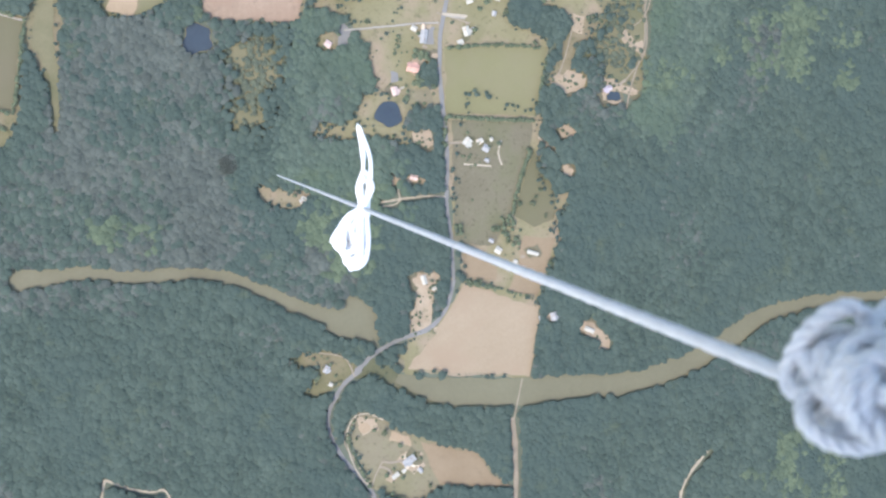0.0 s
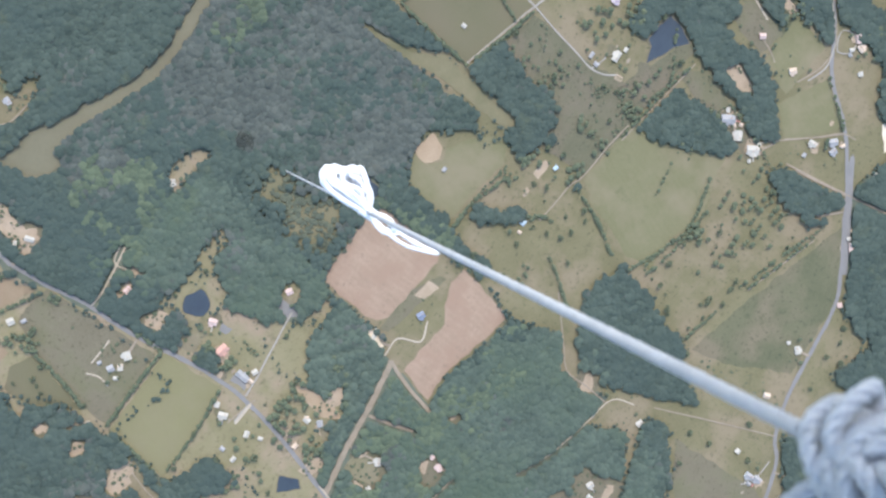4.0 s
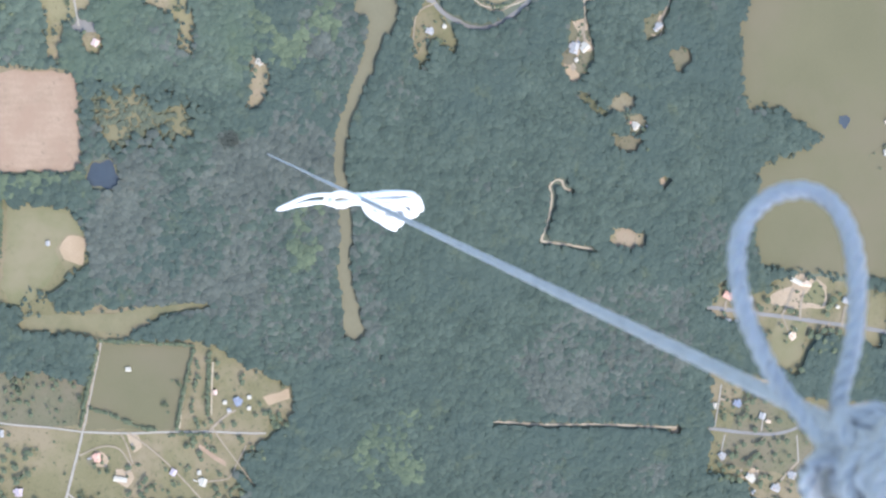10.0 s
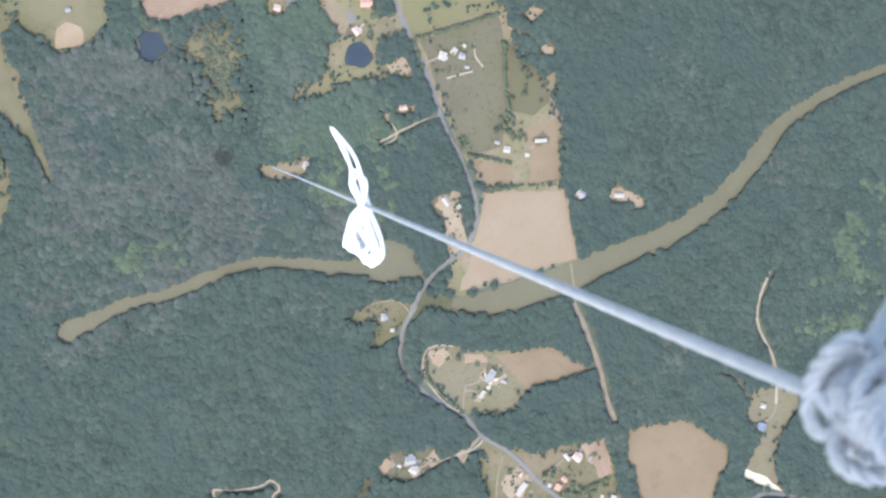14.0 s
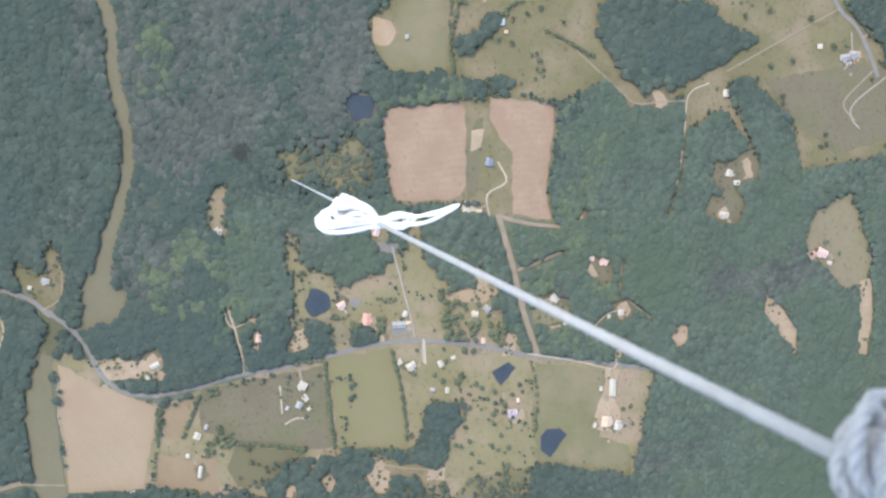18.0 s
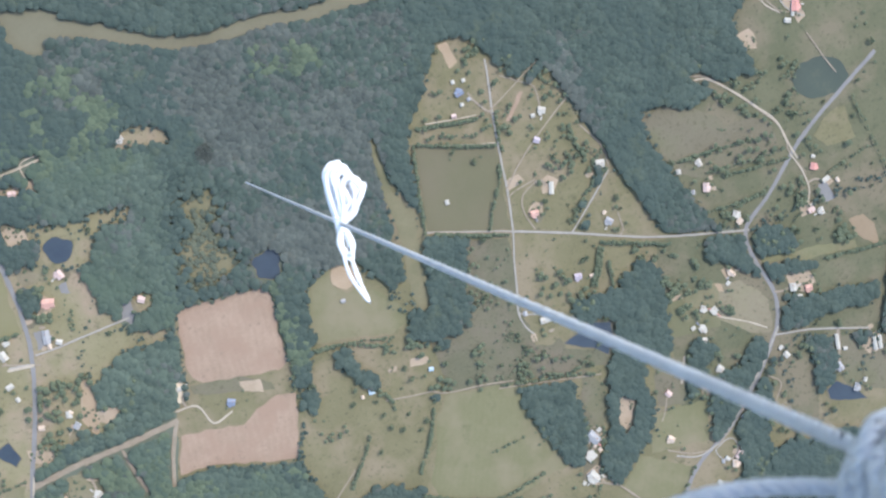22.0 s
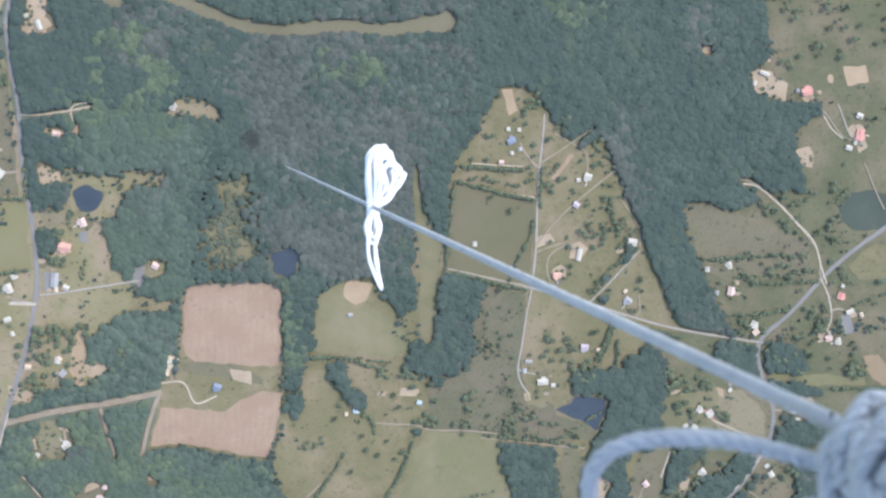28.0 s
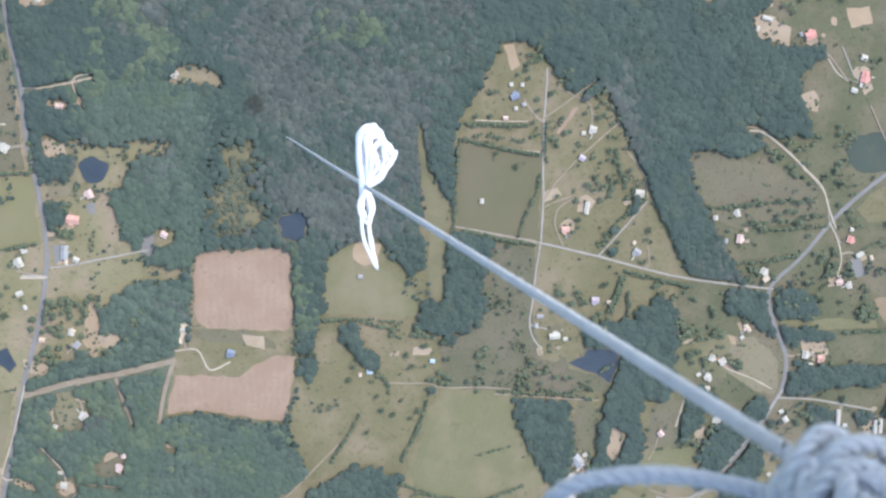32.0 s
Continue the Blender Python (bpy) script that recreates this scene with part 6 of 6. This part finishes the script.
tree_row(8, [(-208, 428), (-156, 421), (-122, 412)])
tree_row(9, [(-165, 504), (-214, 521), (-270, 544)])
tree_row(8, [(-115, 394), (-181, 421), (-239, 411)])
tree_row(10, [(-365, 124), (-390, 102)])
tree_row(6, [(-337, 169), (-362, 141), (-386, 125)])
tree_row(8, [(-422, 341), (-414, 390)])
tree_row(10, [(-492, 160), (-555, 160), (-580, 158)])
tree_row(10, [(-498, 208), (-554, 193)])
tree_row(9, [(235, -121), (255, -122), (310, -137)])
tree_row(12, [(-625, 195), (-680, 181)])
tree_row(10, [(-669, 125), (-682, 174), (-689, 210)])
tree_row(11, [(280, -429), (278, -458), (278, -485)])
tree_row(10, [(-25, 141), (-25, 197), (-20, 248)])
tree_row(12, [(-314, 384), (-299, 430), (-286, 464)])
tree_row(9, [(-128, 227), (-89, 220), (-46, 215)])
tree_row(6, [(-358, 81), (-369, 106)])
tree_row(6, [(-42, 218), (-69, 218), (-97, 225), (-125, 236)])
tree_row(4, [(-152, 298), (-138, 334), (-117, 369)])
tree_row(5, [(-458, 140), (-495, 139), (-551, 140)])
tree_row(4, [(227, -113), (249, -121), (263, -124)])
tree_row(6, [(290, -390), (282, -442), (275, -505)])
tree_row(6, [(215, -448), (261, -445)])
tree_row(3, [(-203, 48), (-224, 55), (-251, 63), (-279, 70)])
tree_row(3, [(-209, 33), (-240, 37), (-271, 40)])
tree_row(3, [(-197, 140), (-235, 152), (-269, 161)])
tree_row(4, [(-188, 136), (-193, 93), (-200, 48)])
tree_row(6, [(-253, 151), (-262, 130), (-274, 110), (-280, 91)])
tree_row(9, [(-216, 45), (-239, 49), (-266, 56)])
tree_row(5, [(-287, 78), (-287, 62), (-290, 39)])
tree_row(2.5, [(-342, 236), (-351, 220), (-359, 202)])
tree_row(2.5, [(-345, 238), (-354, 222), (-362, 203)])
tree_row(4, [(-365, 218), (-364, 232), (-362, 248)])
tree_row(3, [(-363, 197), (-400, 209), (-432, 220)])
tree_row(5, [(-481, 199), (-517, 200), (-552, 198)])
tree_row(6, [(-598, 285), (-630, 286), (-661, 287)])
tree_row(7, [(-511, 168), (-548, 169), (-583, 169)])
tree_row(5, [(212, 15), (214, 36), (214, 48)])
tree_row(6, [(-78, 316), (-67, 335), (-56, 349), (-47, 362)])
tree_row(6, [(-88, 261), (-108, 286), (-109, 298)])
tree_row(3, [(301, 16), (294, -4), (286, -30), (283, -49)])
tree_row(3, [(216, 48), (261, 46), (305, 45)])
tree_row(5, [(307, 50), (312, 81), (318, 112)])
tree_row(4, [(230, -79), (247, -88), (266, -100)])
tree_row(5, [(216, 116), (267, 120), (308, 118)])
grove(26, 1.6, 3, [(311, -461), (364, -503), (333, -540), (283, -500)])
grove(60, 1.4, 2.8, [(318, 187), (364, 245), (428, 213), (411, 160)])
grove(40, 1.6, 3, [(182, 204), (223, 256), (244, 246), (211, 196)])
grove(50, 1.4, 2.8, [(-278, -494), (-327, -604), (-418, -572), (-378, -472)])
grove(140, 1.5, 2.9, [(-518, 66), (-618, 64), (-618, 130), (-555, 133), (-518, 84)])
grove(120, 1.4, 3, [(-258, -41), (-316, -16), (-350, 19), (-378, 89), (-377, 124), (-288, 120), (-291, 40)])
grove(60, 1.8, 3.4, [(-250, 205), (-345, 216), (-356, 276), (-284, 283), (-308, 250)])
grove(120, 1.8, 3.4, [(-219, 381), (-293, 465), (-240, 512), (-193, 498), (-150, 453)])
grove(60, 2, 3.8, [(-532, -121), (-664, -146), (-680, -64), (-546, -52)])
grove(90, 2, 3.8, [(245, 160), (124, 178), (133, 238), (234, 232)])
grove(120, 2, 3.8, [(445, 357), (570, 433), (639, 301), (533, 309)])
grove(90, 2, 3.6, [(205, -401), (342, -555), (236, -548), (193, -490), (178, -417)])
grove(90, 2, 3.8, [(-276, -508), (-327, -604), (-441, -564), (-378, -472)])
grove(60, 2, 3.8, [(-168, -506), (-202, -647), (-292, -616), (-261, -534)])
grove(80, 1.6, 3, [(-201, -42), (-293, -40), (-362, 20), (-389, 119), (-336, 99), (-204, 36)])
grove(80, 1.8, 3.4, [(-537, 342), (-570, 389), (-470, 490), (-442, 463)])
grove(70, 1.8, 3.4, [(191, 171), (202, 239), (248, 233), (292, 281), (341, 220), (328, 151)])
grove(80, 1.8, 3.4, [(-134, 227), (-225, 262), (-337, 320), (-247, 313), (-154, 301)])
grove(120, 2, 3.6, [(-493, 130), (-656, 126), (-656, 272), (-528, 282)])
grove(200, 0.8, 1.8, [(-249, 182), (-268, 163), (-249, 263), (-283, 295), (-331, 313), (-183, 303), (-225, 264)])
grove(60, 1.8, 3.4, [(-412, 249), (-438, 255), (-467, 267), (-463, 277), (-416, 279)])
grove(26, 1.8, 3.2, [(-422, 284), (-448, 290), (-445, 303), (-426, 300)])
grove(26, 1.8, 3.2, [(-464, 292), (-482, 299), (-482, 316), (-468, 313)])
grove(30, 2.2, 3.8, [(-617, 246), (-636, 245), (-637, 273), (-614, 269)])
grove(24, 1.8, 3.0, [(-579, 206), (-602, 213), (-598, 259), (-581, 255)])
grove(60, 1.6, 3.0, [(-367, 194), (-430, 227), (-463, 247), (-454, 256), (-399, 225)])
grove(40, 1.8, 3.2, [(-428, 341), (-490, 346), (-474, 406), (-437, 427), (-415, 376)])
grove(34, 1.8, 3.2, [(203, 77), (181, 78), (186, 97), (203, 100)])
grove(24, 1.8, 3.0, [(202, 103), (180, 106), (180, 114), (202, 111)])
grove(18, 1.0, 2.0, [(171, 109), (145, 107), (143, 132), (173, 133)])
grove(14, 1.2, 2.2, [(175, 64), (170, 65), (172, 76), (176, 75)])
grove(60, 1.2, 2.6, [(-216, 151), (-255, 165), (-249, 234), (-226, 238), (-212, 232)])
grove(16, 1.6, 2.8, [(-198, 296), (-224, 298), (-224, 307), (-197, 306)])
grove(14, 1.6, 2.6, [(-23, 290), (-65, 293), (-62, 309), (-28, 311)])
grove(14, 1.6, 2.6, [(-117, 226), (-128, 227), (-128, 243), (-115, 242)])
grove(44, 1.6, 3.0, [(259, -53), (291, -50), (290, -87), (257, -84)])
grove(16, 1.4, 2.6, [(224, -58), (231, -61), (230, -77), (224, -75)])
lone_trees('pasture_west', 130)
lone_trees('pasture_north', 34)
lone_trees('meadow_east', 40)
lone_trees('village_south', 22)
lone_trees('village_east', 30)
lone_trees('village_green', 14)
lone_trees('village_north', 10)
lone_trees('house_yard_west_bank', 5)
lone_trees('hay_field_south', 3)
lone_trees('hay_yard_south', 6)
lone_trees('pasture_by_road', 4)

# ---------- unseen foam box, added above the camera to carry the cord and shade it ---
bm = bmesh.new()
bmesh.ops.create_cube(bm, size=1.0, matrix=Matrix.Translation((0, 0, 1250.3)) @ Matrix.Diagonal((0.42, 0.42, 0.4, 1)))
bmesh.ops.bevel(bm, geom=list(bm.edges), offset=0.012, segments=2, affect="EDGES")
box_me = bpy.data.meshes.new("unseen_payload_box")
bm.to_mesh(box_me)
bm.free()
box_me.materials.append(M["wall"])
tagged(new("unseen_payload_box", box_me), "unseen white foam box, added to hold the cord and shade it", "box", kind="structure")

# ---------- the cord below the camera ----------
KNOT_Z = 1249.75
LEAN = (0.005, 0.005)
STRAND, SPREAD, PITCH = 0.00120, 0.00096, 0.0100


def axis(d):
    """The cord's middle, d metres below the knot."""
    return Vector((LEAN[0] * d, LEAN[1] * d, KNOT_Z - d))


def laid(path_at, length, strand, spread, pitch, sides=5, taper=None):
    """Three twisted strands along a path: path_at(s) gives the middle."""
    n = int(length / pitch * 9)
    out = []
    for k in range(3):
        pts, radii = [], []
        for i in range(n + 1):
            s = length * i / n
            c = path_at(s)
            d = (path_at(min(s + 0.002, length)) - path_at(max(s - 0.002, 0))).normalized()
            u = d.cross(Vector((0.31, 0.2, 0.93)) if abs(d.z) < 0.8 else Vector((1, 0.2, 0))).normalized()
            w = d.cross(u)
            a = math.tau * (s / pitch + k / 3)
            g = 1.0 if taper is None else taper(s / length)
            wob = 1 + 0.12 * noise.noise(Vector((s * 90, k * 7.0, 0)))
            pts.append(c + (u * math.cos(a) + w * math.sin(a)) * spread * g)
            radii.append(strand * g * wob)
        out.append(tube(pts, radii, sides))
    return out


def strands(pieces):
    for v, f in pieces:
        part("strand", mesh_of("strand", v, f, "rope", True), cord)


cord = new("hanging_cord")
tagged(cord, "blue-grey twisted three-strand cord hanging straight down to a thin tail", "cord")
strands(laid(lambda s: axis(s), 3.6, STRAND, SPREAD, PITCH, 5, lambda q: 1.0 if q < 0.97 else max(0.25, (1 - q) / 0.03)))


def smooth_path(corners, closed=False):
    """A path by length through a few corners."""
    p = np.array([tuple(c) for c in corners], float)
    p = np.vstack([p[-1], p, p[0], p[1]]) if closed else np.vstack([2 * p[0] - p[1], p, 2 * p[-1] - p[-2]])
    out = []
    for i in range(1, len(p) - 2):
        for t in np.arange(14) / 14:
            a, b, c, d = p[i - 1], p[i], p[i + 1], p[i + 2]
            out.append(0.5 * (2 * b + (c - a) * t + (2 * a - 5 * b + 4 * c - d) * t * t + (3 * b - a - 3 * c + d) * t ** 3))
    out = np.array(out + [p[-2]])
    seg = np.concatenate([[0], np.cumsum(np.linalg.norm(np.diff(out, axis=0), axis=1))])

    def at(s):
        return Vector([float(np.interp(s, seg, out[:, k])) for k in range(3)])
    return at, float(seg[-1])


# the side loop, seen below and beside the knot
side = [(0.0, 0.0082, 0.012), (0.008, 0.0066, 0.004), (0.021, 0.0024, 0.003), (0.033, 0.0006, 0.002), (0.044, 0.0012, 0), (0.0505, 0.0044, -0.002), (0.0532, 0.0106, -0.003),
        (0.0515, 0.0184, -0.003), (0.0446, 0.0246, -0.002), (0.0325, 0.0262, 0.001), (0.019, 0.0222, 0.003), (0.008, 0.0162, 0.006), (0.0, 0.0120, 0.014)]
at, ln = smooth_path([axis(0) + Vector(c) for c in side])
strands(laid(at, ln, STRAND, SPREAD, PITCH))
# the knot: turns of the same cord pulled over one another
for i in range(26):
    r = np.random.default_rng(300 + i)
    tilt = Euler((r.uniform(-0.55, 0.55), r.uniform(-0.55, 0.55), r.uniform(0, 6.3))).to_matrix()
    mid = axis(0) + Vector((r.normal(-0.001, 0.0028), 0.0052 + r.normal(0, 0.0026), 0.020 + r.normal(0, 0.005)))
    ra, rb = (r.uniform(0.0065, 0.0105), r.uniform(0.005, 0.009)) if i < 14 else (r.uniform(0.003, 0.0065), r.uniform(0.002, 0.005))
    at, ln = smooth_path([mid + tilt @ Vector((ra * math.cos(a), rb * math.sin(a), 0.002 * math.sin(2 * a))) for a in np.linspace(0, math.tau, 9)[:-1]], True)
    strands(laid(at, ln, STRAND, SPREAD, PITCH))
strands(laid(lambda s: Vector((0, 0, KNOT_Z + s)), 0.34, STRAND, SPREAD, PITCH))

# ---------- the tied hank of white string ----------
hank = new("string_hank")
tagged(hank, "hank of bright white string tied round the hanging cord", "string")
tie = axis(0.98)


SPAN = 0.00058


def string_loop(corners, thick, seed, shake=1.6):
    """One closed turn of string through corners given right and down from the tie."""
    q = np.random.default_rng(seed)
    flat = np.array(corners, float) + q.normal(0, shake, (len(corners), 2))
    deep = np.cumsum(q.normal(0, 0.0035, len(flat)))
    at, ln = smooth_path([tie + Vector((-a * SPAN, b * SPAN, z)) for (a, b), z in zip(flat, deep - np.linspace(0, deep[-1], len(deep)))], True)
    k = 70
    p = [at(ln * i / k) for i in range(k + 1)]
    v, f = tube(p, [thick * (1 + 0.18 * noise.noise(c * 160)) for c in p], 7)
    part("loop", mesh_of("loop", v, f, "string", True), hank)


OUTER = [(0, 0), (-6, -22), (-8, -58), (-2, -85), (11, -97), (21, -98), (29, -90), (37, -72), (48, -56), (53, -51), (43, -32), (27, -15), (9, -3)]
INNER = [(2, -2), (9, -24), (13, -52), (14, -76), (20, -84), (25, -84), (29, -78), (32, -66), (36, -57), (35, -48), (30, -36), (20, -18), (8, -5)]
for i in range(14):
    g = i / 13
    string_loop([(a + (c - a) * g, b + (d - b) * g) for (a, b), (c, d) in zip(OUTER, INNER)] if i > 1 else OUTER, 0.0024, 500 + i)
for i in range(7):
    e = 2 * i
    string_loop([(2, -4), (14, -24), (18, -46 - e), (25, -60 - e), (35 + i, -56 - e / 2), (34 + i, -40), (22, -20)], 0.0025, 520 + i, 3.0)
for i in range(5):
    string_loop([(8, -14), (16, -34), (20, -58 - 3 * i), (28, -72), (34, -60), (30, -44 + 2 * i), (18, -22)], 0.0025, 530 + i, 3.5)
for i in range(4):
    g = 1 - 0.16 * i
    string_loop([(0, 2), (-8 * g, 20), (-12 * g, 36), (-9 * g, 52), (-2, 62 - 5 * i), (5 * g, 50), (9 * g, 36), (8 * g, 22), (3, 6)], 0.0024, 540 + i, 0.9)
for i in range(2):
    string_loop([(0, 4), (-7, 28), (-11, 55), (-10, 85), (-3, 113), (9, 141), (6, 118), (2, 95), (1, 70), (4, 45), (3, 10)], 0.0018, 560 + i, 0.8)
for i in range(5):
    ring = [tie + Vector((0.0045 * math.cos(a), (i - 2) * 0.0032, 0.0045 * math.sin(a))) for a in np.linspace(0, math.tau, 13)]
    v, f = tube(ring, [0.0021] * 13, 7)
    part("wrap", mesh_of("wrap", v, f, "string", True), hank)
